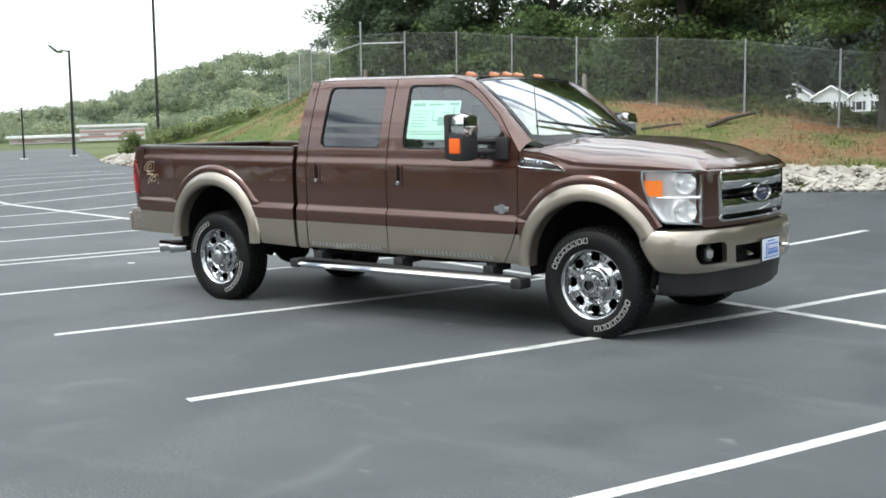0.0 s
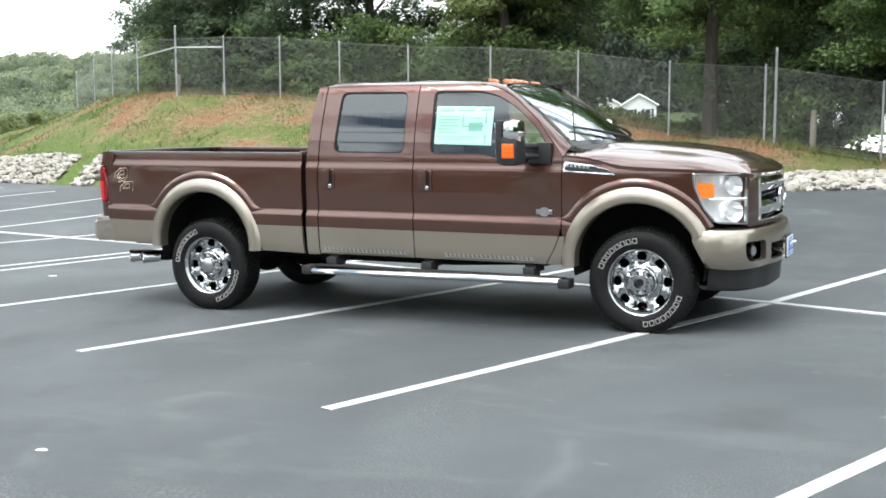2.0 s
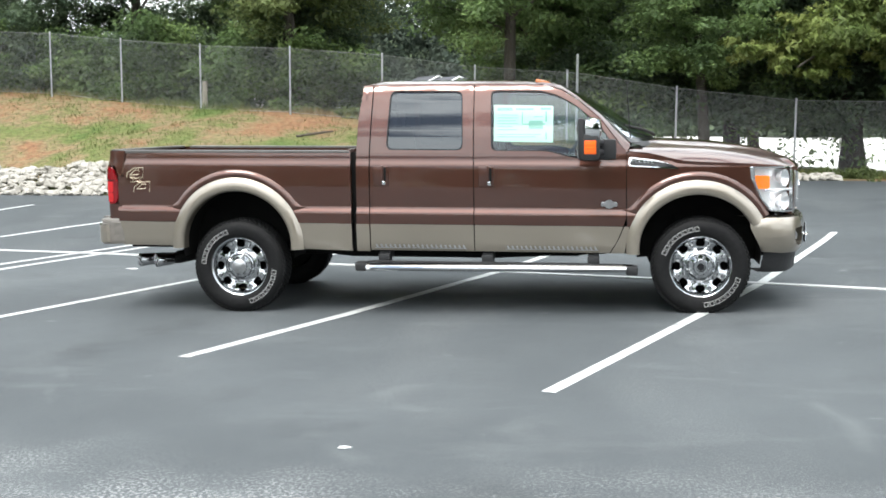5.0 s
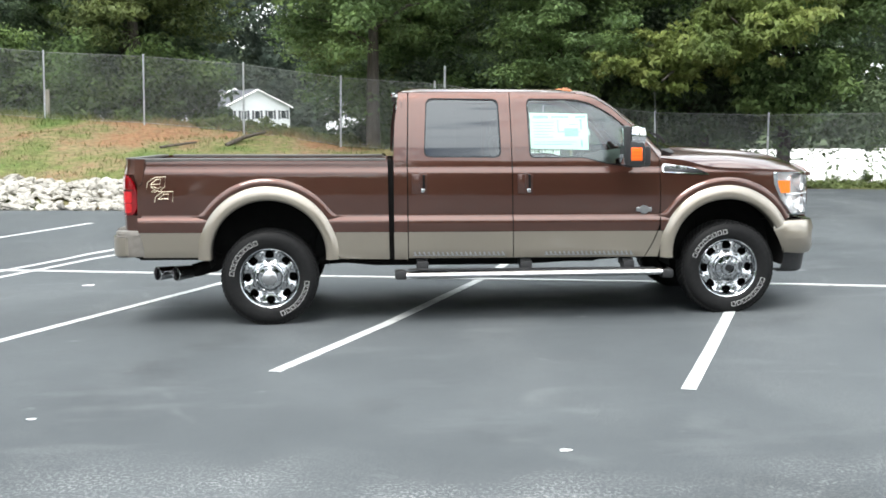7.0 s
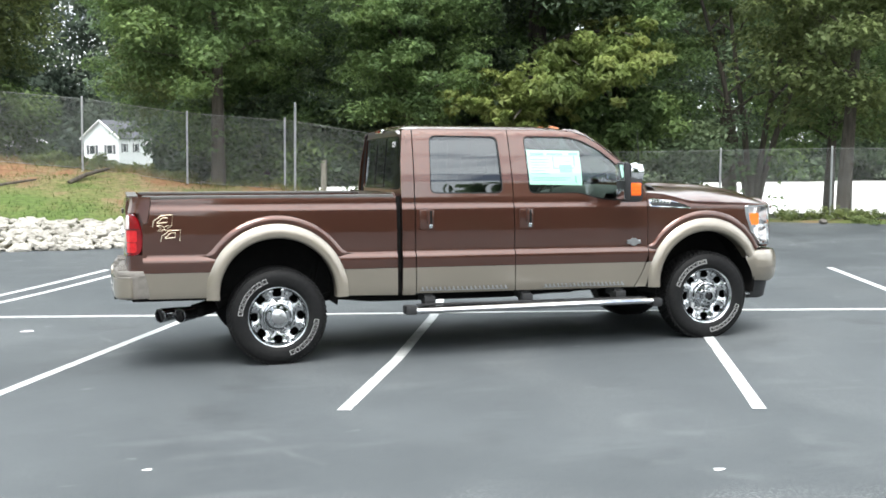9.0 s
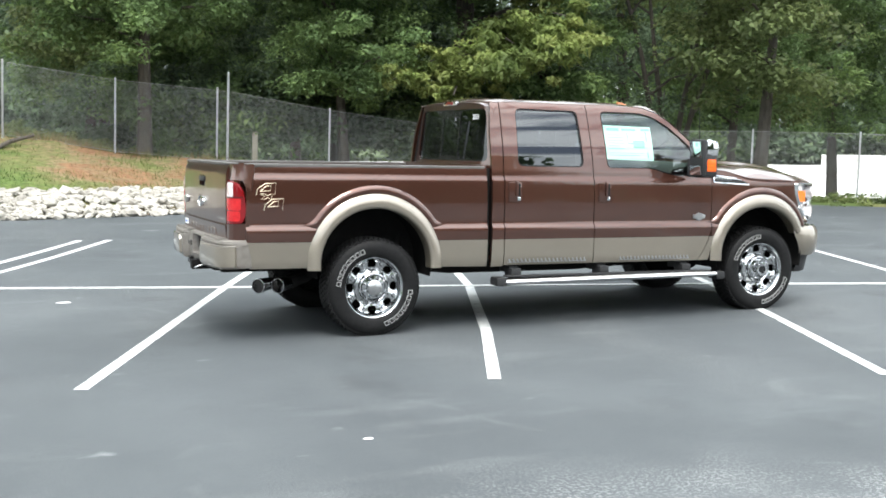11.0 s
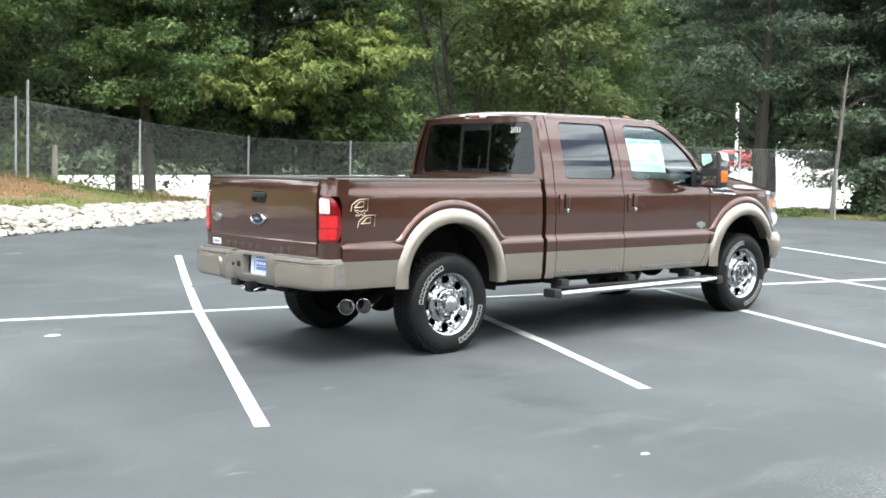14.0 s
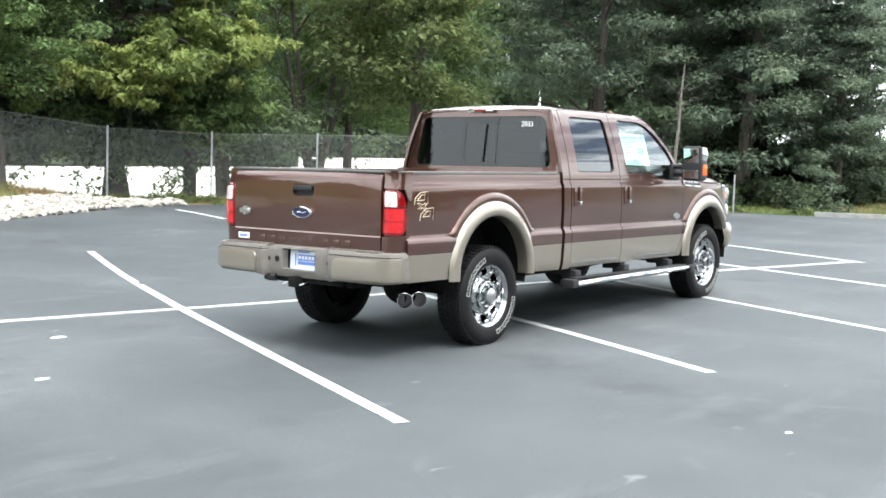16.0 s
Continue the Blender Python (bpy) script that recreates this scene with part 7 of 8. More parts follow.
for u in (-0.80, -0.33, 0.33, 0.80):
    c = rear_bumper(u, 0.712)
    bm = bmesh.new()
    cyl(bm, c + Vector((0.01, 0, 0)), c - Vector((0.016 if abs(u) > 0.5 else 0.004, 0, 0)), 0.016, seg=14)
    body("parking_sensor", bm, M_BLACK, rbump)
bm = bmesh.new()
cyl(bm, (-1.25, 0.235, 0.715), (-1.306, 0.235, 0.715), 0.024, seg=14)
body("lock_hole", bm, M_GLOSSBLACK, rbump)
bm = bmesh.new()
box(bm, (-1.205, 0, 0.715), (0.012, 0.44, 0.2))
body("plate_recess", bm, M_BLACK, rbump)
number_plate(-1.232, 0.713, -1, radians(4), rbump)
bm = bmesh.new()
box(bm, (-1.17, 0, 0.555), (0.16, 0.86, 0.05), 0.012)
box(bm, (-1.27, 0.02, 0.545), (0.16, 0.085, 0.085), 0.01)
hitch = body("tow_hitch", bm, M_UNDER, None, "black tow hitch receiver")
bm = bmesh.new()
box(bm, (-1.29, 0.30, 0.56), (0.05, 0.10, 0.06), 0.012)
body("trailer_socket", bm, M_GLOSSBLACK, hitch)
for y in (0.11, -0.08):
    bm = bmesh.new()
    tube(bm, [(-1.25, y, 0.55), (-1.31, y, 0.535), (-1.33, y + 0.03, 0.52)], 0.006, 6)
    body("chain_loop", bm, M_STEEL, hitch)

# ---- bed ----
# near-black blocks added between cab and bed in place of the gap's shade
for side in (-1, 1):
    bm = bmesh.new()
    box(bm, (1.04, side * 0.86, 1.0), (0.05, 0.1, 0.84))
    body("gap_seal", bm, M_UNDER)
bm = bmesh.new()
box(bm, (-0.06, 0, 1.14), (2.16, 1.72, 0.05))
for k in range(12):
    box(bm, (-0.06, -0.7 + 0.127 * k, 1.17), (2.14, 0.06, 0.02))
body("bed_floor", bm, M_BROWN)
bm = bmesh.new()
box(bm, (1.0, 0, 1.19), (0.035, 1.86, 0.52), 0.01)
body("bed_front_wall", bm, M_BROWN)
for side in (-1, 1):
    bm = bmesh.new()
    box(bm, (0, side * 0.76, 1.21), (0.95, 0.2, 0.12), 0.04)
    body("bed_wheel_box", bm, M_BROWN)

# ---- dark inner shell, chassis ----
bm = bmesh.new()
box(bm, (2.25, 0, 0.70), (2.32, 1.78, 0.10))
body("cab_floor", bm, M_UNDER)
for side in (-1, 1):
    # near-black sheet added behind the doors so that their gaps read as shade
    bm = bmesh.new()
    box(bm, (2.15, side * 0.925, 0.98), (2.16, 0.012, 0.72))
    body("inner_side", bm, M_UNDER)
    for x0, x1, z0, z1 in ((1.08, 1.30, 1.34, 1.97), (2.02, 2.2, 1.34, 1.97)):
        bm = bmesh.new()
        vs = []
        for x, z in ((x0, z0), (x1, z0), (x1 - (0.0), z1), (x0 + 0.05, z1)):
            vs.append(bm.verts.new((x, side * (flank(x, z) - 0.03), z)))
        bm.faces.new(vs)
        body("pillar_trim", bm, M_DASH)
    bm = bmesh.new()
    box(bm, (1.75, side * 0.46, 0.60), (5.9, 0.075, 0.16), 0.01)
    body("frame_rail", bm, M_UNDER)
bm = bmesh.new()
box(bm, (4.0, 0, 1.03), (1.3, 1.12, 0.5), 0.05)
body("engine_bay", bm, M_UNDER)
bm = bmesh.new()
cyl(bm, (0, -0.80, 0.425), (0, 0.80, 0.425), 0.055, seg=12)
bmesh.ops.create_uvsphere(bm, u_segments=14, v_segments=9, radius=0.19, matrix=Matrix.Translation((0.0, 0.0, 0.43)))
part("rear_axle", bm, M_UNDER, truck, smooth=True)
bm = bmesh.new()
cyl(bm, (3.967, -0.80, 0.405), (3.967, 0.80, 0.405), 0.05, seg=12)
bmesh.ops.create_uvsphere(bm, u_segments=14, v_segments=9, radius=0.16, matrix=Matrix.Translation((3.967, 0.25, 0.42)))
part("front_axle", bm, M_UNDER, truck, smooth=True)
bm = bmesh.new()
cyl(bm, (0.18, 0, 0.45), (2.1, 0, 0.56), 0.045, seg=10)
body("drive_shaft", bm, M_UNDER)
bm = bmesh.new()
box(bm, (2.55, 0, 0.58), (0.9, 0.42, 0.26), 0.06)
body("gearbox", bm, M_UNDER)
bm = bmesh.new()
box(bm, (1.7, 0.62, 0.56), (1.2, 0.32, 0.24), 0.05)
body("fuel_tank", bm, M_UNDER)
bm = bmesh.new()
tube(bm, [(3.2, -0.36, 0.55), (2.2, -0.38, 0.50), (0.9, -0.40, 0.50), (0.3, -0.42, 0.56), (-0.35, -0.48, 0.60), (-0.52, -0.58, 0.50), (-0.70, -0.66, 0.455)], 0.05, 10)
exhaust = body("exhaust_pipe", bm, M_UNDER)
for q in (Vector((-0.985, -0.845, 0.440)), Vector((-0.825, -0.855, 0.438))):
    bm = bmesh.new()
    p = q + Vector((0.115, 0.110, 0.004))
    ax = (q - p).normalized()
    e1 = ax.cross(Vector((0, 0, 1))).normalized()
    e2 = e1.cross(ax)
    rings = [[bm.verts.new(o + (e1 * math.cos(t) + e2 * math.sin(t)) * r) for t in (k * math.tau / 24 for k in range(24))]
             for o, r in ((p, 0.050), (q - ax * 0.05, 0.057), (q - ax * 0.012, 0.061), (q, 0.061), (q + ax * 0.001, 0.057), (q - ax * 0.02, 0.053), (p + ax * 0.03, 0.048))]
    for u, w in zip(rings, rings[1:]):
        for k in range(24):
            bm.faces.new((u[k], u[(k + 1) % 24], w[(k + 1) % 24], w[k]))
    tip = body("exhaust_tip", bm, M_TIP, exhaust, "polished exhaust tip")
    # dark disc closes the tip and stands for the shade inside the pipe
    bm = bmesh.new()
    cyl(bm, p + ax * 0.03, p + ax * 0.04, 0.049, seg=20)
    body("tip_bore", bm, M_RAIL, tip)
bm = bmesh.new()
tube(bm, [(-0.36, -0.50, 0.56), (-0.52, -0.60, 0.475), (-0.66, -0.70, 0.447), (-0.90, -0.73, 0.444)], 0.05, 12)
body("exhaust_sleeve", bm, M_UNDER, exhaust)
for side in (-1, 1):
    for x in (0.28, 3.70):
        bm = bmesh.new()
        cyl(bm, (x, side * 0.58, 0.40), (x + 0.1, side * 0.52, 0.85), 0.035, seg=10)
        part("shock_absorber", bm, M_UNDER, truck, smooth=True)
    bm = bmesh.new()
    tube(bm, [(-0.72, side * 0.55, 0.62), (-0.3, side * 0.55, 0.50), (0, side * 0.55, 0.47), (0.4, side * 0.55, 0.50), (0.8, side * 0.55, 0.62)], 0.035, 6)
    part("leaf_spring", bm, M_UNDER, truck)

# ---- cabin ----
bm = bmesh.new()
pts = [(3.42, 1.38), (3.52, 1.46), (3.30, 1.485), (3.02, 1.43), (2.95, 1.32), (2.98, 1.0), (3.3, 0.8)]
rows = [[bm.verts.new((x, y, z + 0.02 * math.cos(y * 2))) for x, z in pts] for y in (-0.84, -0.5, 0.0, 0.5, 0.84)]
for p, q in zip(rows, rows[1:]):
    for k in range(len(pts) - 1):
        bm.faces.new((p[k], p[k + 1], q[k + 1], q[k]))
body("dashboard", bm, M_DASH, sharp=50)


def seat(x, y, w, name):
    bm = bmesh.new()
    box(bm, (x, y, 0.99), (0.52, w, 0.17), 0.05)
    s = body(name, bm, M_SEAT, None, "dark brown leather seat")
    bm = bmesh.new()
    box(bm, (x - 0.28, y, 1.32), (0.16, w, 0.62), 0.06, Matrix.Rotation(radians(-12), 4, "Y"))
    body("backrest", bm, M_SEAT, s)
    for dy in ((0,) if w < 0.8 else (-0.45, 0.0, 0.45)):
        bm = bmesh.new()
        box(bm, (x - 0.355, y + dy, 1.70), (0.10, 0.28, 0.18), 0.045)
        body("headrest", bm, M_SEAT, s)


seat(2.45, -0.42, 0.54, "front_seat")
seat(2.45, 0.42, 0.54, "front_seat")
seat(1.55, 0.0, 1.45, "rear_seat")
bm = bmesh.new()
c = Vector((2.86, 0.42, 1.36))
n = Vector((-0.85, 0, 0.5)).normalized()
a1 = Vector((0, 1, 0))
a2 = n.cross(a1)
ring = []
for k in range(28):
    t = k * math.tau / 28
    o = c + (a1 * math.cos(t) + a2 * math.sin(t)) * 0.19
    d = (o - c).normalized()
    ring.append([bm.verts.new(o + d * 0.016 * math.cos(s) + n * 0.016 * math.sin(s)) for s in (j * math.tau / 8 for j in range(8))])
for k in range(28):
    p, q = ring[k], ring[(k + 1) % 28]
    for j in range(8):
        bm.faces.new((p[j], p[(j + 1) % 8], q[(j + 1) % 8], q[j]))
wheel_s = body("steering_wheel", bm, M_DASH)
bm = bmesh.new()
box(bm, c + Vector((0.02, 0, 0)), (0.05, 0.16, 0.13), 0.02)
box(bm, c + Vector((0.01, 0, 0)), (0.02, 0.36, 0.03), 0.005)
body("wheel_hub", bm, M_DASH, wheel_s)
bm = bmesh.new()
box(bm, (3.05, 0.0, 1.72), (0.03, 0.24, 0.07), 0.012)
body("inside_mirror", bm, M_BLACK)
# price sheet behind the passenger's window
pin = lambda x, z: Vector((x, -(flank(x, z) - 0.024), z))
price = body("price_sheet", sheet([(2.262, 1.515), (2.765, 1.505), (2.768, 1.815), (2.262, 1.825)], pin, (), XS, LEVELS, 0.0), M_PAPER, None, "pale green printed price sheet")
pin2 = lambda x, z: Vector((x, -(flank(x, z) - 0.0215), z))
for x0, z0, x1, z1 in ((2.29, 1.775, 2.42, 1.80), (2.45, 1.78, 2.60, 1.795), (2.66, 1.78, 2.75, 1.80), (2.50, 1.66, 2.51, 1.76), (2.50, 1.655, 2.70, 1.665), (2.56, 1.62, 2.68, 1.69),
                       (2.29, 1.735, 2.47, 1.741), (2.29, 1.71, 2.47, 1.716), (2.29, 1.685, 2.45, 1.691), (2.29, 1.66, 2.47, 1.666), (2.29, 1.635, 2.42, 1.641), (2.29, 1.61, 2.46, 1.616),
                       (2.29, 1.57, 2.66, 1.576), (2.29, 1.55, 2.62, 1.556), (2.70, 1.53, 2.715, 1.77), (2.60, 1.72, 2.68, 1.726)):
    body("print_bar", sheet([(x0, z0), (x1, z0), (x1, z1), (x0, z1)], pin2, (), (), (), 0.0), M_PAPERDARK, price)


# ---- wheels ----
def road_wheel(cx, cz, R, side, hub_open):
    c = (cx, 0, cz)
    bm = bmesh.new()
    prof = [(0.250, 0.755), (0.275, 0.735), (0.33, 0.728), (R - 0.040, 0.738), (R - 0.016, 0.756), (R - 0.004, 0.776), (R, 0.80), (R + 0.001, 0.868), (R, 0.935), (R - 0.004, 0.962), (R - 0.016, 0.984), (R - 0.040, 1.002), (0.330, 1.008), (0.285, 1.0), (0.262, 0.990), (0.250, 0.974)]
    lathe(bm, prof, c, 72, side)
    tyre = w = part("wheel", bm, M_RUBBER, truck, "black tyre with raised white lettering on a chrome rim", smooth=True, sharp=40)
    # tread blocks on the crown and shoulders
    bm = bmesh.new()
    for k in range(60):
        a = k * math.tau / 60
        for o, ww, da in ((0.792, 0.045, 0.0), (0.842, 0.04, 0.5), (0.893, 0.04, 0.0), (0.944, 0.045, 0.5), (0.966, 0.028, 0.0), (0.770, 0.028, 0.5)):
            t = a + da * math.tau / 60
            r = R + 0.002 if 0.78 < o < 0.95 else R - 0.008
            turn = Matrix.Rotation(-t, 4, "Y")
            box(bm, (cx + (r) * math.cos(t), side * o, cz + r * math.sin(t)), (0.014, ww, 0.030), 0.0, turn)
    part("tread", bm, M_RUBBER, tyre)
    # raised white lettering as plain bars, on two arcs of the outer wall
    for a0 in ((127, 309) if cx > 2 else (141, 320)):
        for k in range(8):
            t0 = radians(a0 - side * -1 * (k - 3.5) * 8.8)
            bm = bmesh.new()
            turn = Matrix.Rotation(-t0, 4, "Y")
            y = side * 1.0075
            for dr, dt, sr, st in ((0.018, 0, 0.004, 0.036), (-0.018, 0, 0.004, 0.036), (0, 0.0165, 0.036, 0.004), (0, -0.0165, 0.036, 0.004)):
                m = turn @ Matrix.Translation((dr, 0, dt))
                box(bm, Vector((cx + 0.322 * math.cos(t0), y, cz + 0.322 * math.sin(t0))) + turn.to_3x3() @ Vector((dr, 0, dt)), (sr, 0.005, st), 0.0, turn)
            part("letter_bar", bm, M_LETTER, tyre)
    # rim: barrel and lip
    bm = bmesh.new()
    lathe(bm, [(0.235, 0.74), (0.228, 0.80), (0.220, 0.90), (0.226, 0.945), (0.240, 0.968), (0.250, 0.986), (0.257, 0.990), (0.260, 0.984), (0.258, 0.970)], c, 64, side)
    rim = part("rim", bm, M_WHEEL, w, "polished chrome rim", smooth=True, sharp=60)
    # disc with eight windows
    def dish(x, z):
        r = math.hypot(x, z)
        a = math.atan2(z, x)
        o = line([(0.0, 0.95), (0.105, 0.95), (0.125, 0.940), (0.146, 0.914), (0.165, 0.922), (0.205, 0.930), (0.222, 0.934), (0.230, 0.950), (0.245, 0.958)], r)
        spoke = math.cos(a * 8) * 0.011 * ease(0.13, 0.17, r) * ease(0.235, 0.21, r)
        return Vector((cx + x, side * (o - spoke), cz + z))

    holes = []
    for k in range(8):
        a = radians(45 * k)
        loop = []
        for j in range(16):
            b = j * math.tau / 16
            sb, cb = math.sin(b), math.cos(b)
            rr, tt = 0.190 + 0.025 * math.copysign(abs(sb) ** 0.55, sb), 0.038 * math.copysign(abs(cb) ** 0.55, cb) * (1.0 + 0.16 * sb)
            loop.append((rr * math.cos(a) - tt * math.sin(a), rr * math.sin(a) + tt * math.cos(a)))
        holes.append(loop)
    g = [-0.24 + 0.03 * k for k in range(17)]
    bm = sheet(arc(0, 0, 0.243, 0.243, 0, 360, 64)[:-1], dish, holes, g, g, 0.035, lambda x, z: (0, -side, 0))
    part("rim_disc", bm, M_WHEEL, rim, smooth=True, sharp=50)
    for k in range(8):
        a = radians(45 * k + 22.5)
        p = Vector((cx + 0.208 * math.cos(a), side * 0.936, cz + 0.208 * math.sin(a)))
        bm = bmesh.new()
        cyl(bm, p, p + Vector((0, side * 0.017, 0)), 0.021, 0.013, 12)
        part("spoke_boss", bm, M_WHEEL, rim, smooth=True)
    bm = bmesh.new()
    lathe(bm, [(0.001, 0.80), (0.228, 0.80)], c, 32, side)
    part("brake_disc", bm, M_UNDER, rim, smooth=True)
    # hub
    bm = bmesh.new()
    ring = [(0.128, 0.920), (0.128, 0.958), (0.124, 0.974), (0.117, 0.979), (0.108, 0.972), (0.098, 0.962), (0.066, 0.968)]
    if hub_open:
        lathe(bm, ring + [(0.060, 1.02), (0.056, 1.028), (0.040, 1.028), (0.036, 1.005), (0.001, 1.005)], c, 32, side)
    else:
        lathe(bm, ring + [(0.063, 0.996)], c, 32, side)
    hub = part("hub_cap", bm, M_WHEEL, rim, smooth=True, sharp=40)
    if not hub_open:
        bm = bmesh.new()
        lathe(bm, [(0.063, 0.990), (0.062, 1.008), (0.052, 1.016), (0.001, 1.018)], c, 32, side)
        part("axle_cap", bm, M_STEEL, rim, "dull silver axle cap", smooth=True, sharp=40)
    for k in range(8):
        a = radians(45 * k + 22.5)
        bm = bmesh.new()
        p = Vector((cx + 0.083 * math.cos(a), side * 0.965, cz + 0.083 * math.sin(a)))
        cyl(bm, p, p + Vector((0, side * 0.036, 0)), 0.013, 0.011, 6)
        part("wheel_nut", bm, M_WHEEL, rim)
    if hub_open:
        bm = bmesh.new()
        cyl(bm, (cx, side * 1.011, cz), (cx, side * 1.020, cz), 0.03, seg=16)
        part("hub_dial", bm, M_GLOSSBLACK, rim)
    w.location.y = -side * 0.042
    return w


for side in (-1, 1):
    road_wheel(-0.016, 0.409, 0.409, side, False)
    road_wheel(3.992, 0.396, 0.404, side, True)

# ---- vehicles and boxes on the pale yard ----
M_SILVER = paint("silver_paint", (0.55, 0.56, 0.58), 0.6, 0.35, 0.1)
M_REDCAB = paint("red_paint", (0.5, 0.03, 0.04), 0.1, 0.4, 0.1)


M_VANLOW = paint("yellowgreen_paint", (0.50, 0.52, 0.20), 0.1, 0.4, 0.1)


def sedan(x, y, z, turn, m, label):
    car = empty("car", (x, y, z), label, "car", "cars in the yard")
    car.rotation_euler = (0, 0, turn)
    sec = [(-2.25, 0.45, 0.80), (-2.2, 0.35, 0.92), (-1.5, 0.28, 0.95), (-0.9, 0.26, 1.42), (0.3, 0.26, 1.46), (1.05, 0.28, 0.98), (1.9, 0.3, 0.88), (2.2, 0.38, 0.70)]
    bm = bmesh.new()
    rows = []
    for sx, lo, hi in sec:
        w = 0.86 if hi < 1.1 else 0.66
        rows.append([bm.verts.new((sx, yy, zz)) for yy, zz in ((-0.84, lo), (-0.88, 0.62), (-0.86, min(hi, 0.92)), (-w, hi), (w, hi), (0.86, min(hi, 0.92)), (0.88, 0.62), (0.84, lo))])
    for p, q in zip(rows, rows[1:]):
        for k in range(7):
            bm.faces.new((p[k], p[k + 1], q[k + 1], q[k]))
        bm.faces.new((p[7], p[0], q[0], q[7]))
    bm.faces.new(rows[0])
    bm.faces.new(rows[-1][::-1])
    part("body", bm, m, car, smooth=True, sharp=35)
    for s in (-1, 1):
        bm = bmesh.new()
        vs = [bm.verts.new(c) for c in ((-1.25, s * 0.845, 0.99), (0.85, s * 0.845, 0.99), (0.25, s * 0.70, 1.38), (-0.82, s * 0.70, 1.36))]
        bm.faces.new(vs)
        part("side_window", bm, M_PANE, car)
        for wx in (-1.4, 1.4):
            bm = bmesh.new()
            cyl(bm, (wx, s * 0.70, 0.32), (wx, s * 0.90, 0.32), 0.32, seg=20)
            tyre = part("wheel", bm, M_RUBBER, car, smooth=True)
            bm = bmesh.new()
            cyl(bm, (wx, s * 0.89, 0.32), (wx, s * 0.915, 0.32), 0.2, 0.16, 16)
            part("rim", bm, M_STEEL, tyre, smooth=True)
    return car


def van(x, y, z, turn):
    """A boxy service van: pale upper body, yellow-green lower body, windows, wheels."""
    thing = empty("van", (x, y, z), "white and yellow-green service van parked beyond the fence", "van")
    thing.rotation_euler = (0, 0, turn)
    for lo, hi, m, name in ((0.45, 1.35, M_VANLOW, "lower_body"), (1.35, 2.3, M_WHITE, "upper_body")):
        bm = bmesh.new()
        rows = []
        for sx, inset in ((-2.3, 0.05), (-2.2, 0.0), (1.2, 0.0), (1.55 if lo > 1 else 2.2, 0.0), (1.75 if lo > 1 else 2.35, 0.08)):
            top = 0.86 if lo > 1 else 0.98
            rows.append([bm.verts.new(c) for c in ((sx, -0.98 + inset, lo), (sx - (0.25 if lo > 1 and sx > 1.3 else 0), -top + inset, hi), (sx - (0.25 if lo > 1 and sx > 1.3 else 0), top - inset, hi), (sx, 0.98 - inset, lo))])
        for p, q in zip(rows, rows[1:]):
            for k in range(4):
                bm.faces.new((p[k], p[(k + 1) % 4], q[(k + 1) % 4], q[k]))
        bm.faces.new(rows[0])
        bm.faces.new(rows[-1][::-1])
        part(name, bm, m, thing, smooth=True, sharp=30)
    for sy in (-1, 1):
        for wx, ww in ((-1.5, 1.1), (-0.2, 1.1), (0.95, 0.8)):
            bm = bmesh.new()
            box(bm, (wx, sy * 0.945, 1.75), (ww, 0.04, 0.5), 0.0, Matrix.Rotation(sy * radians(-7), 4, "X"))
            part("side_window", bm, M_PANE, thing)
        for wx in (-1.45, 1.5):
            bm = bmesh.new()
            cyl(bm, (wx, sy * 0.78, 0.36), (wx, sy * 1.0, 0.36), 0.36, seg=20)
            part("wheel", bm, M_RUBBER, thing, smooth=True)
    return thing


def box_trailer(x, y, z, turn, length, height, label):
    t = empty("box_trailer", (x, y, z), label, "trailer", "trailers in the yard")
    t.rotation_euler = (0, 0, turn)
    bm = bmesh.new()
    box(bm, (0, 0, 0.55 + height / 2), (length, 2.5, height), 0.05)
    part("box", bm, M_WHITE, t)
    bm = bmesh.new()
    box(bm, (0, 0, 0.46), (length * 0.96, 2.2, 0.16))
    part("chassis", bm, M_UNDER, t)
    for wx in (-length * 0.36, -length * 0.26):
        for s in (-1, 1):
            bm = bmesh.new()
            cyl(bm, (wx, s * 0.95, 0.4), (wx, s * 1.2, 0.4), 0.4, seg=18)
            part("wheel", bm, M_RUBBER, t, smooth=True)
    bm = bmesh.new()
    box(bm, (length * 0.35, 0, 0.22), (0.12, 1.2, 0.44))
    part("landing_leg", bm, M_UNDER, t)
    return t


def yard_z(x, y):
    return ground_z(x, y) + 0.13


for x, y, turn, m, label in ((34.6, 22.9, radians(-50), M_SILVER, "silver saloon car parked on the pale yard"),):
    sedan(x, y, yard_z(x, y), turn, m, label)
van(2.3, 100.0, yard_z(2.3, 100.0), radians(8))
box_trailer(90.8, 55.4, yard_z(90.8, 55.4), radians(-43.5), 6.0, 2.8, "short white box trailer behind the pale wall")


def low_wall(x, y, turn, count):
    """A long low wall of pale panels at the far side of the yard."""
    wall = empty("wall_yard", (x, y, yard_z(x, y) - 0.1), "long low white panel wall across the pale yard", "wall")
    tagged(wall, kind="structure")
    wall.rotation_euler = (0, 0, turn)
    bm = bmesh.new()
    box(bm, (0, 0, 0.85), (2.96, 0.25, 1.7), 0.02)
    first = part("panel", bm, M_CONC, wall)
    first.location.x = 1.5
    for k in range(1, count):
        more = new("panel", first.data)
        more.parent = wall
        more.location.x = 1.5 + 3.0 * k
    bm = bmesh.new()
    box(bm, (1.5 * count, 0, 1.75), (3.0 * count, 0.34, 0.1), 0.02)
    part("coping", bm, M_CONC, wall)


low_wall(69.4, 71.7, radians(-43.5), 10)


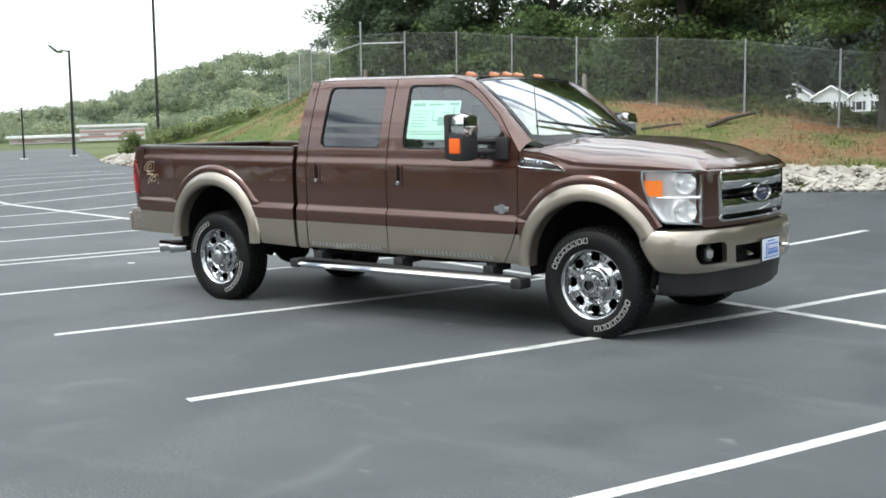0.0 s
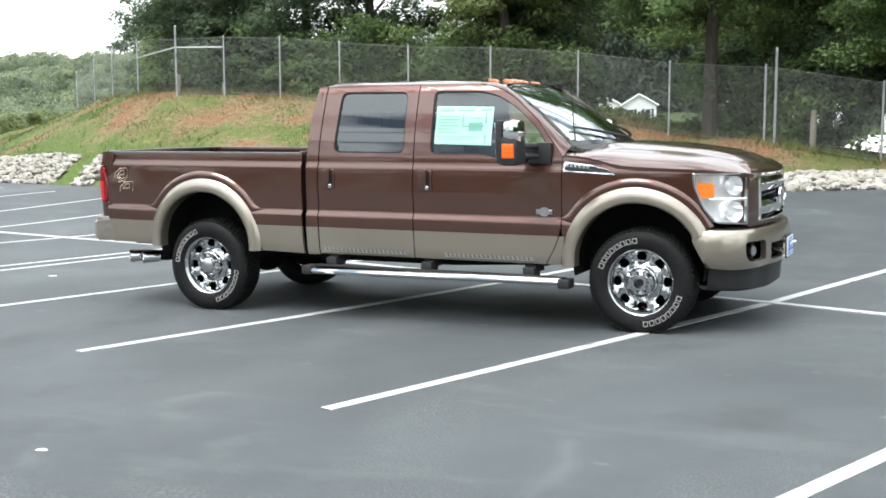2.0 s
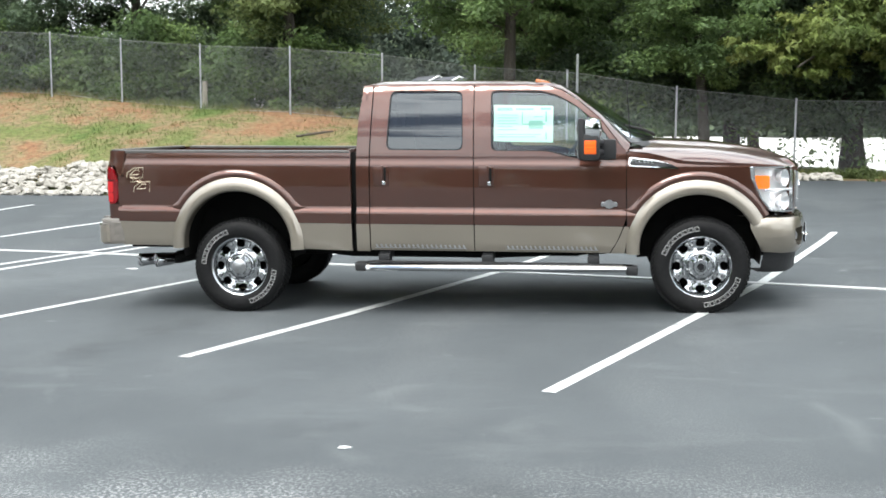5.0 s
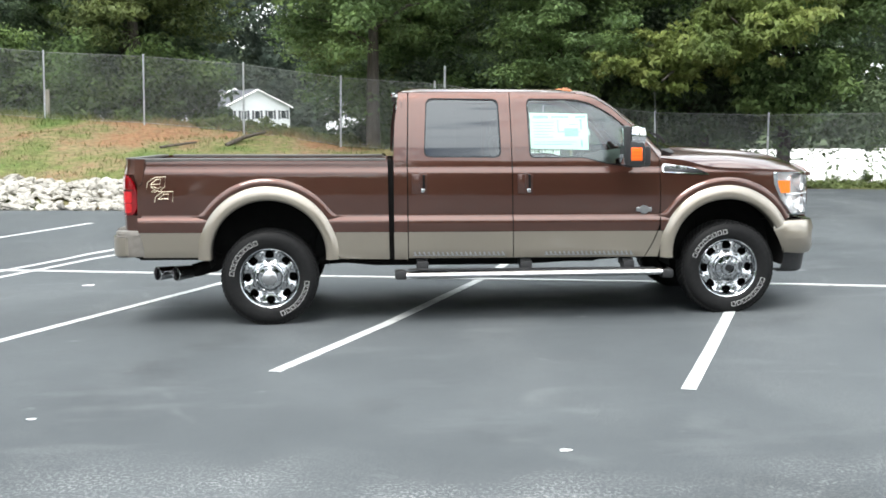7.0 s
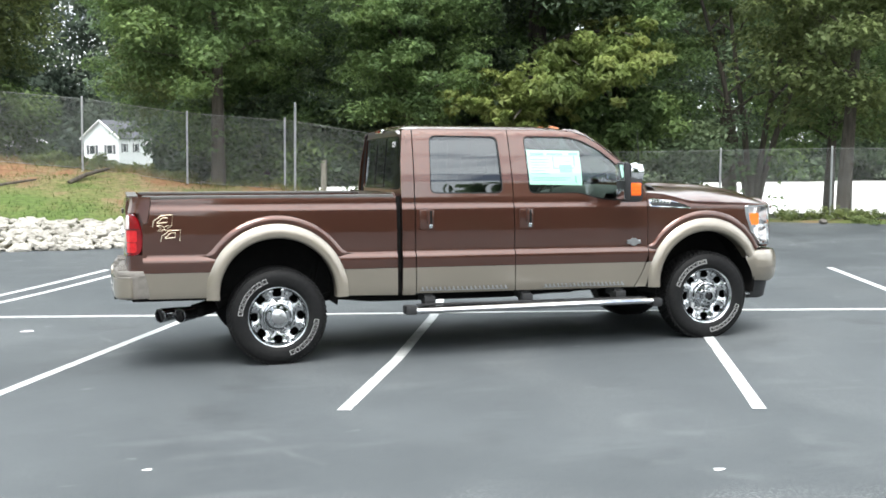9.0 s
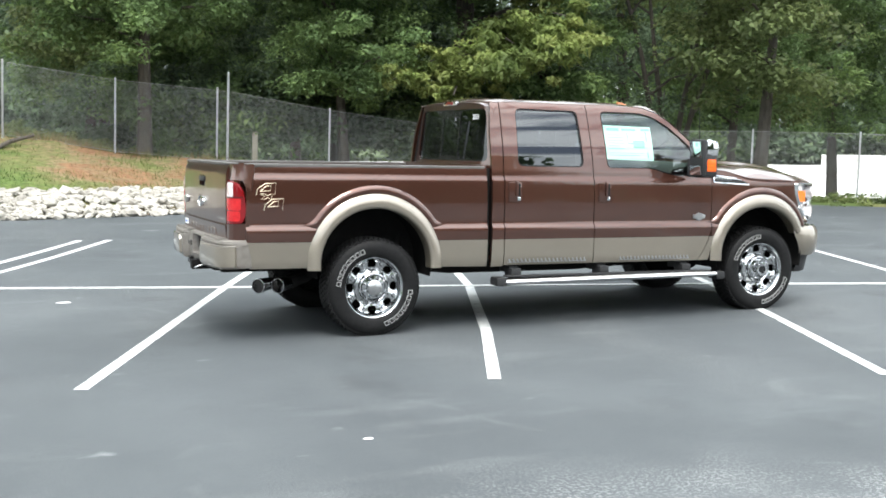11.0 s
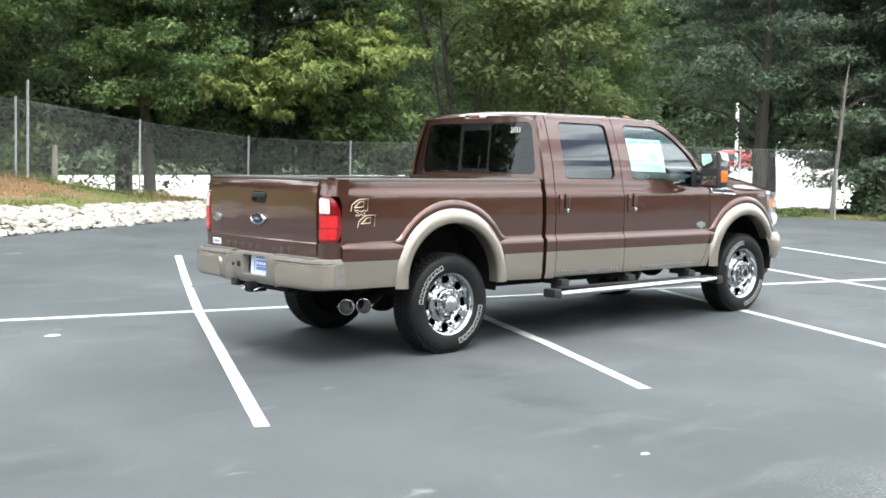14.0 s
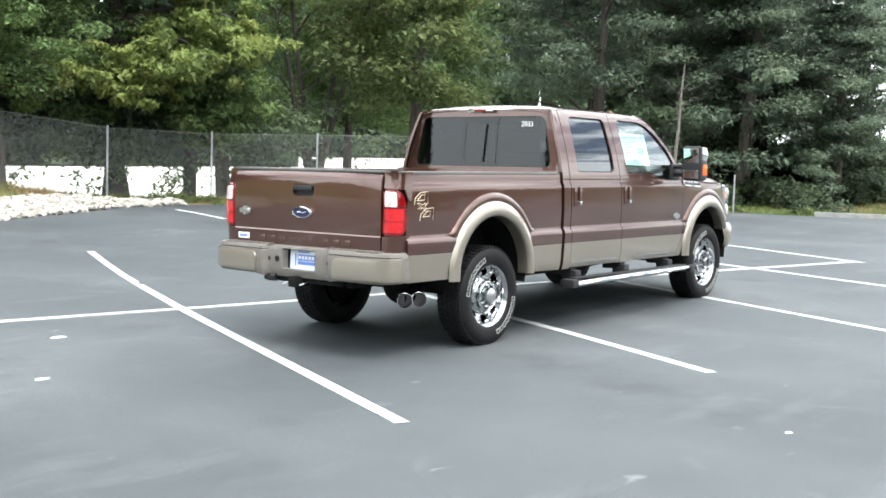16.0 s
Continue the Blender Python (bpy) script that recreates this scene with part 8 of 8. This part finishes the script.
def lorry_cab(x, y, turn):
    cab = empty("lorry_cab", (x, y, yard_z(x, y)), "red lorry cab beside the white trailer", "lorry")
    cab.rotation_euler = (0, 0, turn)
    cab.scale = (1.45, 1.45, 1.45)
    bm = bmesh.new()
    box(bm, (0, 0, 1.3), (2.0, 2.2, 1.9), 0.18)
    box(bm, (1.3, 0, 0.95), (1.2, 1.8, 1.0), 0.15)
    part("body", bm, M_REDCAB, cab, smooth=True)
    bm = bmesh.new()
    box(bm, (0.4, 0, 1.75), (1.25, 2.24, 0.5), 0.05)
    part("window_band", bm, M_PANE, cab)
    for wx in (-0.6, 1.3):
        for s in (-1, 1):
            bm = bmesh.new()
            cyl(bm, (wx, s * 0.8, 0.4), (wx, s * 1.1, 0.4), 0.42, seg=18)
            part("wheel", bm, M_RUBBER, cab, smooth=True)


lorry_cab(87.0, 59.2, radians(136))


M_KERB = noisy(mat("kerb_concrete", (0.3, 0.3, 0.28), 0.9), [(0.3, (0.2, 0.2, 0.19)), (0.7, (0.36, 0.355, 0.335))], 3.0, second=(25.0, 0.85, 1.1))

# two white poles on the yard, and a dark stone lying on the lot
for x in (43.65, 45.5):
    z = yard_z(x, 27.7)
    pole = empty("white_pole", (x, 27.7, z), "slim white metal pole standing on the pale yard", "pole", "white poles")
    bm = bmesh.new()
    cyl(bm, (0, 0, 0), (0, 0, 6.6), 0.085, 0.07, 10)
    part("shaft", bm, M_WHITE, pole, smooth=True)
    bm = bmesh.new()
    cyl(bm, (0, 0, 0), (0, 0, 0.12), 0.18, 0.16, 12)
    part("base", bm, M_KERB, pole, smooth=True)
bm = bmesh.new()
bmesh.ops.create_icosphere(bm, subdivisions=2, radius=0.075)
for v in bm.verts:
    v.co = Vector((v.co.x * 1.3, v.co.y, v.co.z * 0.75)) * (1 + 0.3 * noise.noise(v.co * 14)) + Vector((12.3, 9.65, lot_z(12.3, 9.65) + 0.05))
tagged(part("stone", bm, M_DEADWOOD, smooth=True), "fist-sized dark stone lying on the asphalt", "stone")

# low concrete kerb by the eastern grass
bm = bmesh.new()
kp = [(18.83, 3.4), (19.22, 1.72), (26, 0.7), (33.5, -4.3)]
for (ax, ay), (bx, by) in zip(kp, kp[1:]):
    d = Vector((bx - ax, by - ay, 0))
    box(bm, ((ax + bx) / 2, (ay + by) / 2, 0.03), (d.length, 0.14, 0.16), 0.0, Matrix.Rotation(math.atan2(d.y, d.x), 4, "Z"))
tagged(part("kerb", bm, M_KERB), "low pale concrete kerb beside the grass", "kerb", kind="structure")

# ---- riprap along the foot of the bank ----
M_ROCK = mat("limestone", (0.52, 0.51, 0.48), 0.9)
noisy(M_ROCK, [(0.3, (0.24, 0.225, 0.195)), (0.5, (0.36, 0.34, 0.30)), (0.7, (0.44, 0.42, 0.375))], 3.0, 6.0, second=(18.0, 0.85, 1.1), bump=(26.0, 0.012), per_object=0.16, islands=0.16)
rnd = random.Random(77)
stones = []
for k in range(9):
    bm = bmesh.new()
    bmesh.ops.create_icosphere(bm, subdivisions=1, radius=1.0)
    sx, sy, sz = 1.0 + 0.5 * rnd.random(), 0.75 + 0.4 * rnd.random(), 0.42 + 0.25 * rnd.random()
    for v in bm.verts:
        v.co *= 0.86 + 0.26 * rnd.random()
        v.co = Vector((v.co.x * sx, v.co.y * sy, v.co.z * sz))
    me = bpy.data.meshes.new("rock")
    bm.to_mesh(me)
    bm.free()
    me.materials.append(M_ROCK)
    stones.append(me)
riprap = empty("riprap", (0, 10, 0), "band of pale broken limestone rocks edging the lot", "rocks")
singles, rest_v, rest_f = 0, [], []
spots = []
for _ in range(6600):
    x = -33 + 40.6 * rnd.random()
    wide = 1.25 * ease(7.7, 5.6, x) + 0.25
    if x < -8:
        wide = 1.25
        if noise.noise(Vector((x * 0.6, 0, 3))) < -0.12:
            continue
    t = rnd.random()
    spots.append((x, edge_y(x) - 0.12 + wide * t, t))
for x, y, t in spots:
    r = 0.05 + 0.085 * rnd.random() ** 1.6
    z = max(lot_z(x, y), ground_z(x, y)) + r * 0.3 + 0.03 * math.sin(t * math.pi)
    m = Matrix.Translation((x, y, z)) @ Euler((rnd.random() * 0.9 - 0.45, rnd.random() * 0.9 - 0.45, rnd.random() * 6)).to_matrix().to_4x4() @ Matrix.Scale(r, 4)
    near = -5.8 < x < 7.6 and singles < 300 and t < 0.75 and rnd.random() < 0.3
    me = rnd.choice(stones)
    if near:
        singles += 1
        ob = new("rock", me)
        ob.parent = riprap
        ob.matrix_basis = Matrix.Translation((0, -10, 0)) @ m
    else:
        o = len(rest_v)
        rest_v += [tuple(m @ v.co) for v in me.vertices]
        rest_f += [tuple(o + i for i in p.vertices) for p in me.polygons]
rest = tagged(raw("rock_fill", rest_v, rest_f, M_ROCK), "many more pale broken rocks", kind="stuff")
rest.parent = riprap
rest.matrix_parent_inverse = Matrix.Translation((0, -10, 0))
